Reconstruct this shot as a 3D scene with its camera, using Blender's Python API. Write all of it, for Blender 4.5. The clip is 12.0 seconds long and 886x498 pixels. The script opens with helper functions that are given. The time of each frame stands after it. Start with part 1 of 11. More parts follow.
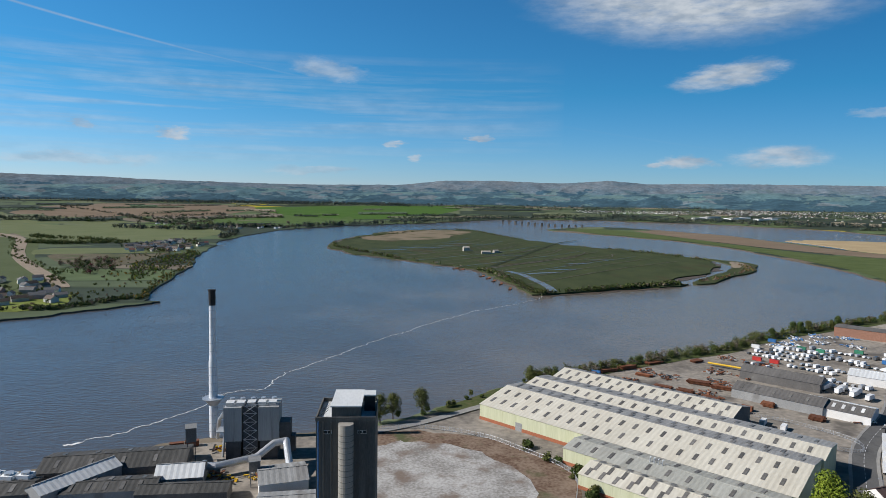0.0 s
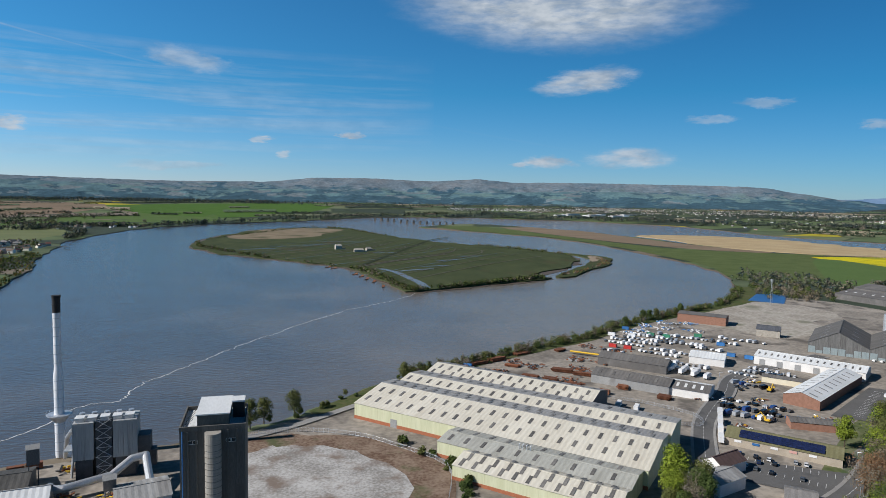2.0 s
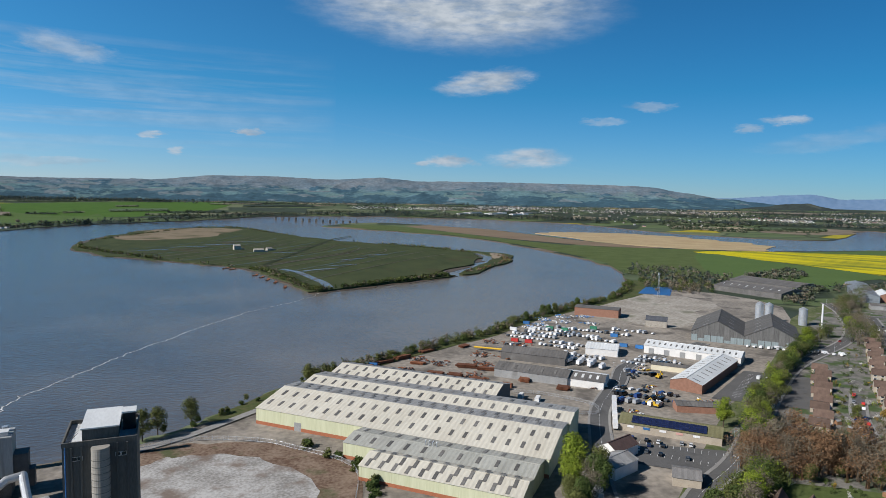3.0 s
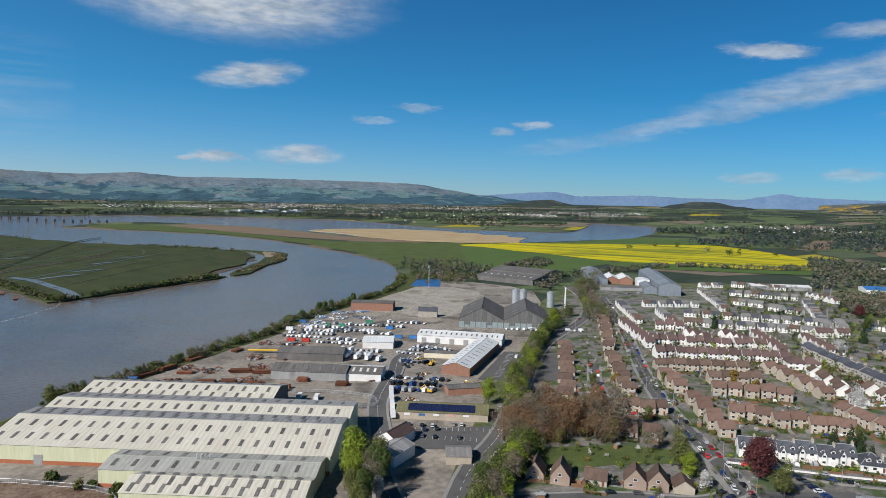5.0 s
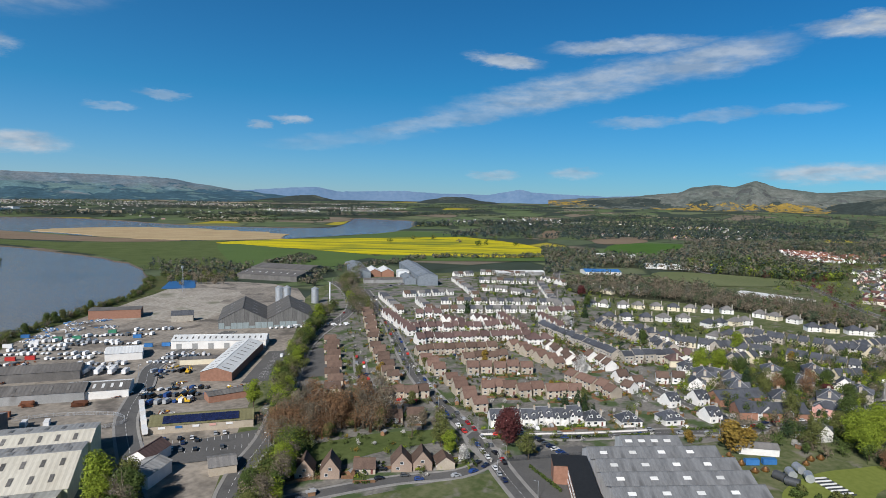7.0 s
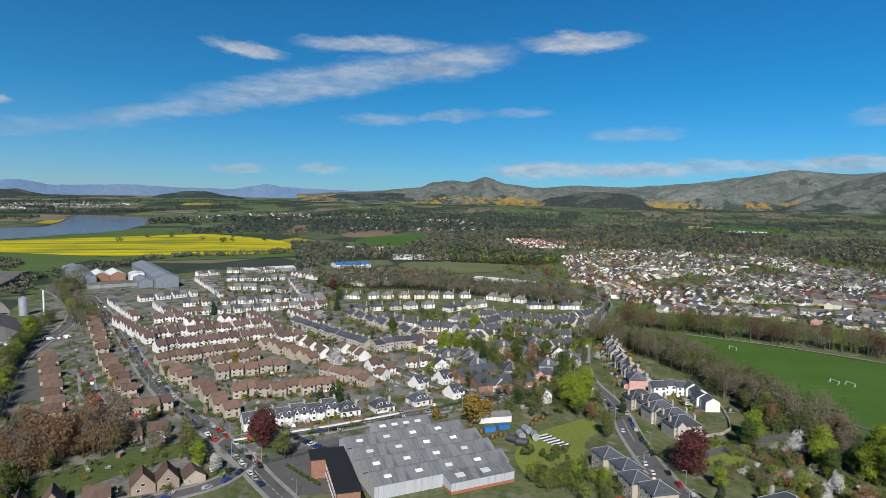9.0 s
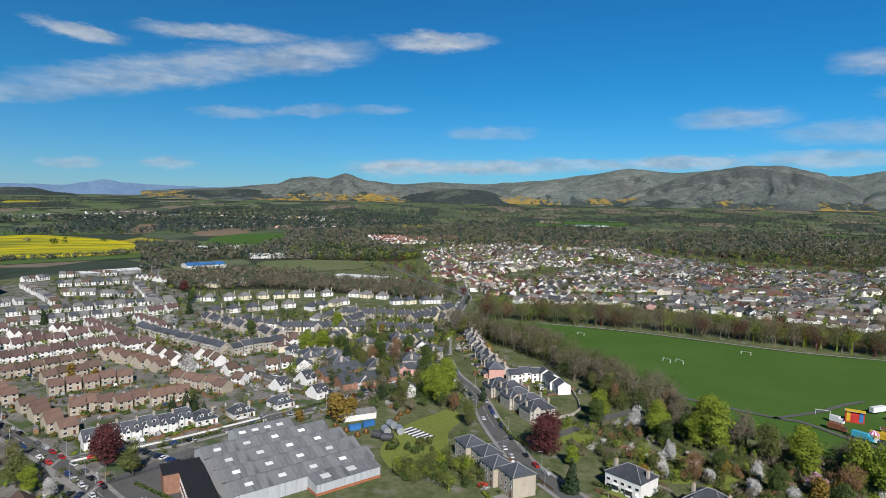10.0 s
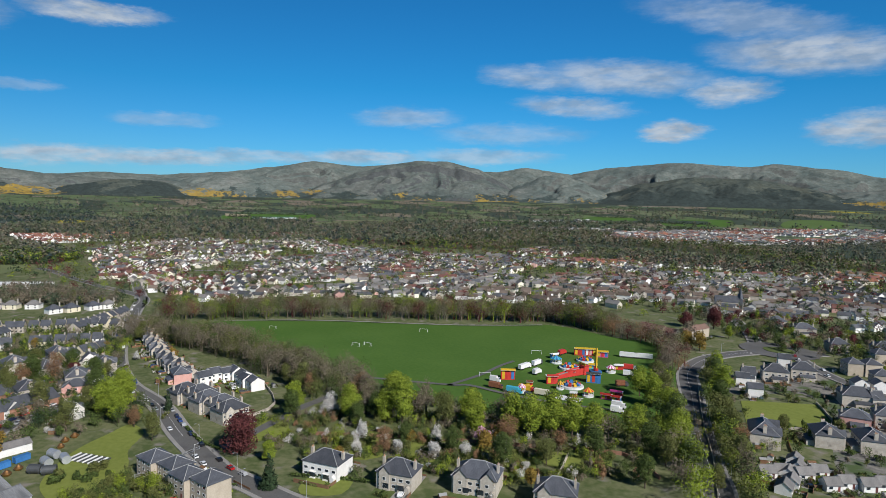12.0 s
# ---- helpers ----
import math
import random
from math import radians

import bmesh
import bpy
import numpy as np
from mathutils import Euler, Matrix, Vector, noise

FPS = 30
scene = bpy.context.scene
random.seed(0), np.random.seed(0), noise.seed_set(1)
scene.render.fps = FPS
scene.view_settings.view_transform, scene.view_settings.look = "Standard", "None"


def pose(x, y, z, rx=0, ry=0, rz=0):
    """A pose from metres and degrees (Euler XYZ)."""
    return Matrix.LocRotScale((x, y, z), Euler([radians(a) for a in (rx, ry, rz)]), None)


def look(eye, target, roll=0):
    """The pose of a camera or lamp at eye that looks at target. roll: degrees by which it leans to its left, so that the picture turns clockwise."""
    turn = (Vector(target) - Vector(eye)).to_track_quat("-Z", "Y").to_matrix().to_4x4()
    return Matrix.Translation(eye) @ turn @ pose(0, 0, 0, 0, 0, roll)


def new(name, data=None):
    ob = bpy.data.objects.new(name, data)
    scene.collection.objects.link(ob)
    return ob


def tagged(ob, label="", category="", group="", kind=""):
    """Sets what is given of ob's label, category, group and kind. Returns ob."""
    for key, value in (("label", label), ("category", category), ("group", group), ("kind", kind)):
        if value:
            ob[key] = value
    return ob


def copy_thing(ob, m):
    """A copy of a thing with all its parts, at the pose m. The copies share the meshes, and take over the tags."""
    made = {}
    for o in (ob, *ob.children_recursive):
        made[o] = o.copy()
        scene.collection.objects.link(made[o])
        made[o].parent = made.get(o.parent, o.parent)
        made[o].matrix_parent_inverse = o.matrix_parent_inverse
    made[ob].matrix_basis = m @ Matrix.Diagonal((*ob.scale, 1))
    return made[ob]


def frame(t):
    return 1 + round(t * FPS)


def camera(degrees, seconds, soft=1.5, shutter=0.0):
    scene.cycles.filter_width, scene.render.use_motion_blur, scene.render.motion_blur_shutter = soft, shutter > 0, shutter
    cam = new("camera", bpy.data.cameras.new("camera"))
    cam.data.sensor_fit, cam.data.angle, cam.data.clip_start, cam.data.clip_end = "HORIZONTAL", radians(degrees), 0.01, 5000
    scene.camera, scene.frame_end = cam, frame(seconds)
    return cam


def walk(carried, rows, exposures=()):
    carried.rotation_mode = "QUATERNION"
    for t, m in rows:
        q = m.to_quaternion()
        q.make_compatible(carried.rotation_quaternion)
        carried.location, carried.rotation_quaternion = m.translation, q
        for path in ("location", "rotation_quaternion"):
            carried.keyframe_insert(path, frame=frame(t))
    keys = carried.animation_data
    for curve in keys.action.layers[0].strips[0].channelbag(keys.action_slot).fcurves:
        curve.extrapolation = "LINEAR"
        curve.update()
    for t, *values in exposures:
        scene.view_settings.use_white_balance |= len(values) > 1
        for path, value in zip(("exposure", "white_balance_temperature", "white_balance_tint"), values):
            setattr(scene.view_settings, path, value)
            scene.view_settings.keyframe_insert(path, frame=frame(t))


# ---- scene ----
cam = camera(69.5, 12.0, soft=0.55)
PATH = [
    (0.0, pose(0, 0, 120, 85.34, -0.91, 0.50)),
    (0.5, pose(0, 0, 120, 85.33, -0.93, -0.27)),
    (1.0, pose(0, 0, 120, 85.29, -1.12, -3.82)),
    (1.5, pose(0, 0, 120, 85.32, -1.10, -7.26)),
    (2.0, pose(0, 0, 120, 85.32, -1.08, -10.91)),
    (2.5, pose(0, 0, 120, 85.32, -1.03, -15.12)),
    (3.0, pose(0, 0, 120, 85.35, -1.12, -19.52)),
    (5.0, pose(0, 0, 120, 85.45, -1.12, -39.58)),
    (5.5, pose(0, 0, 120, 85.45, -1.14, -44.55)),
    (6.0, pose(0, 0, 120, 85.45, -1.10, -49.93)),
    (6.5, pose(0, 0, 120, 85.45, -1.14, -55.31)),
    (7.0, pose(0, 0, 120, 85.43, -1.13, -60.65)),
    (9.0, pose(0, 0, 120, 85.34, -1.05, -82.84)),
    (9.5, pose(0, 0, 120, 85.30, -1.04, -88.67)),
    (10.0, pose(0, 0, 120, 85.25, -1.01, -95.24)),
    (10.5, pose(0, 0, 120, 85.19, -1.09, -102.52)),
    (11.0, pose(0, 0, 120, 85.18, -1.23, -110.18)),
    (11.5, pose(0, 0, 120, 85.13, -1.26, -117.85)),
    (12.0, pose(0, 0, 120, 85.05, -1.12, -122.72)),
]
walk(cam, PATH, exposures=[(0.0, 0.1), (12.0, 0.1)])
EYE = 120.0

# ---- world, sun ----
SUN_AZ, SUN_EL = 96.0, 36.0   # degrees: to the left of +y, above the horizon
sun = new("sun", bpy.data.lights.new("sun", "SUN"))
sun.data.energy, sun.data.angle, sun.data.color = 5.0, radians(0.6), (1.0, 0.97, 0.945)
sun.matrix_world = look((0, 0, 600), (0.0 + math.sin(radians(SUN_AZ)) * 100, -math.cos(radians(SUN_AZ)) * 100, 600 - math.tan(radians(SUN_EL)) * 100))

# cloud list: azimuth (left of +y), elevation, half width, half height, tilt, density
CLOUDS = [
    (-20.5, 16.6, 11.5, 3.2, -2, 1.0), (-23.0, 10.0, 3.6, 0.9, 8, 0.9), (10.6, 10.7, 2.8, 0.8, -10, .55),
    (23.0, 4.9, 1.3, 0.40, 0, .9), (29.8, 5.2, .9, .3, 0, .7), (-27.0, 3.6, 3.0, .75, 0, .8), (-20.3, 3.2, 2.0, .45, 0, .9),
    (-2.7, 5.2, .9, .3, 0, .9), (-66.0, 11.9, 3.0, 0.5, -6, .8), (-83.0, 11.5, 5.5, 1.2, 8, .68), (-72.5, 9.7, 11.5, 1.25, 11, .62), (-76.5, 12.9, 6.0, .6, 1, .7),
    (-61.0, 6.9, 8.0, .7, 11, .42), (-52.0, 5.0, 6.0, .6, 6, .22), (-94.5, 13.2, 4.6, .7, 1, .9), (-47.5, 6.5, 1.6, .35, -4, .65), (-44.5, 6.0, .9, .35, 0, .5), (-37.0, 7.9, 1.8, .3, 0, .4), (-33.5, 6.75, 1.6, .3, 0, .4),
    (-77.5, 6.7, 3.0, .45, 2, .4), (-83.5, 7.1, 3.4, .4, 4, .4), (-99.3, 5.6, 3.5, .5, 0, .35), (-89.4, 7.4, 2.4, .4, 2, .3), (-146.3, 8.6, 3.0, .9, 0, .85), (-142.2, 5.5, 2.4, .8, 0, .95),
    (-152.0, 11.2, 6.5, 1.4, -4, .8), (-130.7, 10.1, 4.0, .9, -6, .6), (-138.0, 10.0, 6.5, 1.2, -4, .7), (-119.4, 6.6, 4.0, .8, 0, .5),
    (-128.5, 5.3, 6.0, .8, 0, .4), (-156.0, 5.4, 3.5, 1.1, 0, .9), (-147.0, 14.0, 7.0, 1.2, -12, .5), (-134.0, 7.6, 4.5, .8, -4, .65),
    (-92.0, 2.5, 5.0, .7, 0, .8), (-99.5, 2.5, 5.5, .6, 0, .75), (-107.0, 2.9, 6.0, .5, 0, .6), (-116.0, 3.1, 5.0, .6, 0, .7), (-126.0, 3.3, 6.0, .6, 0, .55), (-65.0, 2.0, 1.8, .35, 0, .5), (-72.0, 2.3, 1.8, .4, 0, .5),
    (30.0, 2.6, 6.0, .45, 0, .5), (12.0, 2.2, 4.0, .3, 0, .4), (5.0, 4.6, .9, .3, 0, .8), (3.0, 3.4, .8, .3, 0, .7), (-18.0, 3.0, .8, .25, 0, .7),
]


def build_world():
    w = bpy.data.worlds.new("sky")
    scene.world = w
    w.use_nodes = True
    nt = w.node_tree
    nt.nodes.clear()

    def nd(kind, **kw):
        n = nt.nodes.new(kind)
        for k, v in kw.items():
            if k == "op":
                n.operation = v
            else:
                n.inputs[int(k[1:])].default_value = v
        return n

    def ln(a, i, b, j):
        nt.links.new(a.outputs[i], b.inputs[j])

    def mth(op, a, b=None, c=None, clamp=False):
        n = nt.nodes.new("ShaderNodeMath")
        n.operation, n.use_clamp = op, clamp
        for k, v in enumerate((a, b, c)):
            if v is None:
                continue
            if isinstance(v, (int, float)):
                n.inputs[k].default_value = v
            else:
                nt.links.new(v, n.inputs[k])
        return n.outputs[0]
    sky = nt.nodes.new("ShaderNodeTexSky")
    sky.sky_type, sky.sun_disc = "NISHITA", False
    sky.sun_elevation, sky.sun_rotation = radians(SUN_EL), radians(-SUN_AZ)
    sky.altitude, sky.air_density, sky.dust_density, sky.ozone_density = 100, 1.0, 0.0, 6.0
    hsv = nd("ShaderNodeHueSaturation", i1=1.0, i2=1.0)
    tint = nt.nodes.new("ShaderNodeMix")
    tint.data_type, tint.blend_type = "RGBA", "MULTIPLY"
    tint.inputs[0].default_value = 1.0
    ln(sky, 0, tint, 6)
    nt.links.new(tint.outputs[2], hsv.inputs[4])
    co = nt.nodes.new("ShaderNodeTexCoord")
    nrm = nd("ShaderNodeVectorMath", op="NORMALIZE")
    ln(co, 0, nrm, 0)
    sep = nt.nodes.new("ShaderNodeSeparateXYZ")
    ln(nrm, 0, sep, 0)
    neg = mth("MULTIPLY", sep.outputs[0], -1)
    az = mth("MULTIPLY", mth("ARCTAN2", neg, sep.outputs[1]), 57.29578)
    el = mth("MULTIPLY", mth("ARCSINE", sep.outputs[2]), 57.29578)
    # deeper blue overhead, paler at the rim, brighter on the sun's side
    low = nt.nodes.new("ShaderNodeMapRange")
    low.inputs[1].default_value, low.inputs[2].default_value = 0.0, 9.0
    nt.links.new(el, low.inputs[0])
    hue = nt.nodes.new("ShaderNodeMix")
    hue.data_type = "RGBA"
    hue.inputs[6].default_value, hue.inputs[7].default_value = (.52, .80, 1.17, 1), (.215, .80, 1.06, 1)
    nt.links.new(low.outputs[0], hue.inputs[0])
    toward = mth("COSINE", mth("MULTIPLY", mth("SUBTRACT", az, 45.0), 0.0174533))
    across = mth("COSINE", mth("MULTIPLY", mth("SUBTRACT", az, 30.0), 0.0349066))
    side = mth("ADD", mth("ADD", mth("MULTIPLY", toward, 0.15), mth("MULTIPLY", across, 0.2)), 0.97)
    # warmer towards the sun, bluer away from it
    warm = nt.nodes.new("ShaderNodeCombineXYZ")
    nt.links.new(mth("ADD", mth("MULTIPLY", toward, 0.36), 1.0), warm.inputs[0])
    warm.inputs[1].default_value = 1.0
    nt.links.new(mth("ADD", mth("MULTIPLY", toward, -0.08), 1.0), warm.inputs[2])
    hue2 = nd("ShaderNodeVectorMath", op="MULTIPLY")
    nt.links.new(hue.outputs[2], hue2.inputs[0])
    nt.links.new(warm.outputs[0], hue2.inputs[1])
    # upper sky, out of view, is dimmed to 0.28 to lower the fill light
    high = nt.nodes.new("ShaderNodeMapRange")
    high.inputs[1].default_value, high.inputs[2].default_value, high.inputs[3].default_value, high.inputs[4].default_value = 19.0, 42.0, 1.0, 0.28
    nt.links.new(el, high.inputs[0])
    side = mth("MULTIPLY", side, high.outputs[0])
    bright = nt.nodes.new("ShaderNodeVectorMath")
    bright.operation = "SCALE"
    nt.links.new(hue2.outputs[0], bright.inputs[0])
    nt.links.new(side, bright.inputs["Scale"])
    nt.links.new(bright.outputs[0], tint.inputs[7])
    flat = nt.nodes.new("ShaderNodeCombineXYZ")
    nt.links.new(az, flat.inputs[0])
    nt.links.new(el, flat.inputs[1])

    def noise_tex(sx, sy, scale, detail, rough, off=0.0):
        m = nd("ShaderNodeMapping")
        m.inputs[3].default_value = (sx, sy, 1)
        m.inputs[1].default_value = (off, off * 0.7, off)
        ln(flat, 0, m, 0)
        n = nt.nodes.new("ShaderNodeTexNoise")
        n.inputs["Scale"].default_value, n.inputs["Detail"].default_value, n.inputs["Roughness"].default_value = scale, detail, rough
        ln(m, 0, n, 0)
        return n
    warp = noise_tex(.8, 2.6, 0.42, 8, 0.68)
    wsub = nd("ShaderNodeVectorMath", op="SUBTRACT")
    wsub.inputs[1].default_value = (0.5, 0.5, 0.5)
    ln(warp, 1, wsub, 0)
    wmul = nd("ShaderNodeVectorMath", op="MULTIPLY")
    wmul.inputs[1].default_value = (4.6, 1.5, 0)
    ln(wsub, 0, wmul, 0)
    wadd = nd("ShaderNodeVectorMath", op="ADD")
    ln(flat, 0, wadd, 0)
    ln(wmul, 0, wadd, 1)
    total = None
    for a, e, wa, we, tilt, den in CLOUDS:
        m = nd("ShaderNodeMapping")
        m.vector_type = "TEXTURE"
        m.inputs[1].default_value, m.inputs[2].default_value, m.inputs[3].default_value = (a, e, 0), (0, 0, radians(-tilt)), (wa * 1.25, we * 1.3, 1)
        ln(wadd, 0, m, 0)
        le = nd("ShaderNodeVectorMath", op="LENGTH")
        ln(m, 0, le, 0)
        mr = nt.nodes.new("ShaderNodeMapRange")
        mr.interpolation_type = "SMOOTHSTEP"
        mr.inputs[1].default_value, mr.inputs[2].default_value, mr.inputs[3].default_value, mr.inputs[4].default_value = 1.12, 0.38, 0, den
        nt.links.new(le.outputs[1], mr.inputs[0])
        total = mr.outputs[0] if total is None else mth("MAXIMUM", total, mr.outputs[0])
    fine = noise_tex(.5, 2.0, 0.8, 5, 0.58, 3.1)
    tex = nt.nodes.new("ShaderNodeMapRange")
    tex.inputs[1].default_value, tex.inputs[2].default_value, tex.inputs[3].default_value, tex.inputs[4].default_value = 0.25, 0.55, 0.45, 1.0
    ln(fine, 0, tex, 0)
    puffs = mth("MULTIPLY", total, tex.outputs[0])
    # thin high veil of streaks
    veil = noise_tex(0.05, 1.1, 1.0, 6, 0.6, 7.7)
    vr = nt.nodes.new("ShaderNodeMapRange")
    vr.inputs[1].default_value, vr.inputs[2].default_value, vr.inputs[3].default_value, vr.inputs[4].default_value = 0.42, 0.72, 0.0, 0.62
    ln(veil, 0, vr, 0)
    zone = mth("MULTIPLY", mth("SUBTRACT", 1.0, mth("ABSOLUTE", mth("DIVIDE", mth("SUBTRACT", az, 24.0), 34.0)), clamp=True),
               mth("SUBTRACT", 1.0, mth("ABSOLUTE", mth("DIVIDE", mth("SUBTRACT", el, 7.0), 5.0)), clamp=True))
    streak = mth("MULTIPLY", vr.outputs[0], mth("POWER", zone, 0.5))
    # aircraft trail: a thin straight line
    trail_off = mth("ABSOLUTE", mth("SUBTRACT", el, mth("ADD", mth("MULTIPLY", az, 0.165), 7.9)))
    tz = nt.nodes.new("ShaderNodeMapRange")
    tz.inputs[1].default_value, tz.inputs[2].default_value, tz.inputs[3].default_value, tz.inputs[4].default_value = 9, 30, 0.02, 0.42
    nt.links.new(az, tz.inputs[0])
    tl = mth("MULTIPLY", mth("SUBTRACT", 1.0, mth("DIVIDE", trail_off, 0.13), clamp=True), tz.outputs[0])
    cloud = mth("MAXIMUM", mth("MAXIMUM", puffs, streak), tl, clamp=True)
    above = mth("MULTIPLY", cloud, mth("MULTIPLY", el, 1.5, clamp=True))
    shade = noise_tex(1, 2.5, 0.5, 4, 0.5, 11.0)
    ramp = nt.nodes.new("ShaderNodeValToRGB")
    ramp.color_ramp.elements[0].position, ramp.color_ramp.elements[1].position = 0.35, 0.62
    ramp.color_ramp.elements[0].color, ramp.color_ramp.elements[1].color = (3.7, 4.5, 5.5, 1), (5.9, 6.5, 7.2, 1)
    ln(shade, 0, ramp, 0)
    mix = nt.nodes.new("ShaderNodeMix")
    mix.data_type = "RGBA"
    nt.links.new(above, mix.inputs[0])
    nt.links.new(hsv.outputs[0], mix.inputs[6])
    nt.links.new(ramp.outputs[0], mix.inputs[7])
    bg = nt.nodes.new("ShaderNodeBackground")
    bg.inputs[1].default_value = 0.084
    nt.links.new(mix.outputs[2], bg.inputs[0])
    out = nt.nodes.new("ShaderNodeOutputWorld")
    ln(bg, 0, out, 0)


build_world()

# ---- materials ----


def mat(name, c1, c2, scale=0.4, rough=0.85, metal=0.0, bump=0.15, rnd=0.0, island=0.0, fine=9.0, space="world", stain=None, stretch=(1, 1, 1), spec=0.4, lo=0.35, hi=0.65):
    """Two-scale noise between two colours, with fine bump and optional change from object to object."""
    m = bpy.data.materials.new(name)
    m.use_nodes = True
    nt = m.node_tree
    b = nt.nodes["Principled BSDF"]
    b.inputs["Roughness"].default_value, b.inputs["Metallic"].default_value, b.inputs["Specular IOR Level"].default_value = rough, metal, spec
    if space == "world":
        g = nt.nodes.new("ShaderNodeNewGeometry").outputs["Position"]
    else:
        g = nt.nodes.new("ShaderNodeTexCoord").outputs["Object"]
    mp = nt.nodes.new("ShaderNodeMapping")
    mp.inputs[3].default_value = stretch
    nt.links.new(g, mp.inputs[0])
    n1, n2 = nt.nodes.new("ShaderNodeTexNoise"), nt.nodes.new("ShaderNodeTexNoise")
    n1.inputs["Scale"].default_value, n1.inputs["Detail"].default_value = scale, 3
    n2.inputs["Scale"].default_value, n2.inputs["Detail"].default_value = scale * fine, 4
    for n in (n1, n2):
        nt.links.new(mp.outputs[0], n.inputs[0])
    av = nt.nodes.new("ShaderNodeMath")
    av.operation = "ADD"
    hf = nt.nodes.new("ShaderNodeMath")
    hf.operation = "MULTIPLY"
    hf.inputs[1].default_value = 0.5
    nt.links.new(n1.outputs[0], av.inputs[0])
    nt.links.new(n2.outputs[0], av.inputs[1])
    nt.links.new(av.outputs[0], hf.inputs[0])
    r = nt.nodes.new("ShaderNodeValToRGB")
    r.color_ramp.elements[0].position, r.color_ramp.elements[1].position = lo, hi
    r.color_ramp.elements[0].color, r.color_ramp.elements[1].color = (*c1, 1), (*c2, 1)
    nt.links.new(hf.outputs[0], r.inputs[0])
    col = r.outputs[0]
    if stain:
        n3 = nt.nodes.new("ShaderNodeTexNoise")
        n3.inputs["Scale"].default_value, n3.inputs["Detail"].default_value = stain[1], 5
        nt.links.new(mp.outputs[0], n3.inputs[0])
        sr = nt.nodes.new("ShaderNodeMapRange")
        sr.inputs[1].default_value, sr.inputs[2].default_value, sr.inputs[4].default_value = stain[2], stain[2] + 0.12, stain[3]
        nt.links.new(n3.outputs[0], sr.inputs[0])
        sx = nt.nodes.new("ShaderNodeMix")
        sx.data_type = "RGBA"
        sx.inputs[7].default_value = (*stain[0], 1)
        nt.links.new(sr.outputs[0], sx.inputs[0])
        nt.links.new(col, sx.inputs[6])
        col = sx.outputs[2]
    if rnd or island:
        h = nt.nodes.new("ShaderNodeHueSaturation")
        src = nt.nodes.new("ShaderNodeObjectInfo").outputs["Random"] if rnd else nt.nodes.new("ShaderNodeNewGeometry").outputs["Random Per Island"]
        k = rnd or island
        mr = nt.nodes.new("ShaderNodeMapRange")
        mr.inputs[3].default_value, mr.inputs[4].default_value = 1 - k, 1 + k
        nt.links.new(src, mr.inputs[0])
        nt.links.new(mr.outputs[0], h.inputs[2])
        nt.links.new(col, h.inputs[4])
        col = h.outputs[0]
    nt.links.new(col, b.inputs["Base Color"])
    if bump:
        bp = nt.nodes.new("ShaderNodeBump")
        bp.inputs["Strength"].default_value, bp.inputs["Distance"].default_value = bump, 0.6 / max(scale * fine, 0.05) * 0.2
        nt.links.new(n2.outputs[0], bp.inputs["Height"])
        nt.links.new(bp.outputs[0], b.inputs["Normal"])
    return m


def rape_mat():
    """Rape in flower, drilled in long rows, with thin green gaps where the crop has failed."""
    m = bpy.data.materials.new("rape_in_flower")
    m.use_nodes = True
    nt = m.node_tree
    b = nt.nodes["Principled BSDF"]
    b.inputs["Roughness"].default_value, b.inputs["Specular IOR Level"].default_value = .95, .1
    mp = nt.nodes.new("ShaderNodeMapping")
    mp.vector_type = "TEXTURE"
    mp.inputs[2].default_value, mp.inputs[3].default_value = (0, 0, radians(25)), (1, 9, 1)
    nt.links.new(nt.nodes.new("ShaderNodeNewGeometry").outputs["Position"], mp.inputs[0])
    col = None
    for sc, lo, hi, c1, c2 in ((.022, .44, .60, (.56, .47, .012), (.085, .135, .03)), (.09, .56, .66, None, (.19, .22, .025))):
        n = nt.nodes.new("ShaderNodeTexNoise")
        n.inputs["Scale"].default_value, n.inputs["Detail"].default_value, n.inputs["Roughness"].default_value = sc, 6, .6
        nt.links.new(mp.outputs[0], n.inputs[0])
        r = nt.nodes.new("ShaderNodeMapRange")
        r.inputs[1].default_value, r.inputs[2].default_value, r.inputs[4].default_value = lo, hi, .85
        nt.links.new(n.outputs[0], r.inputs[0])
        x = nt.nodes.new("ShaderNodeMix")
        x.data_type = "RGBA"
        x.inputs[7].default_value = (*c2, 1)
        if col is None:
            x.inputs[6].default_value = (*c1, 1)
        else:
            nt.links.new(col, x.inputs[6])
        nt.links.new(r.outputs[0], x.inputs[0])
        col = x.outputs[2]
    nt.links.new(col, b.inputs["Base Color"])
    return m


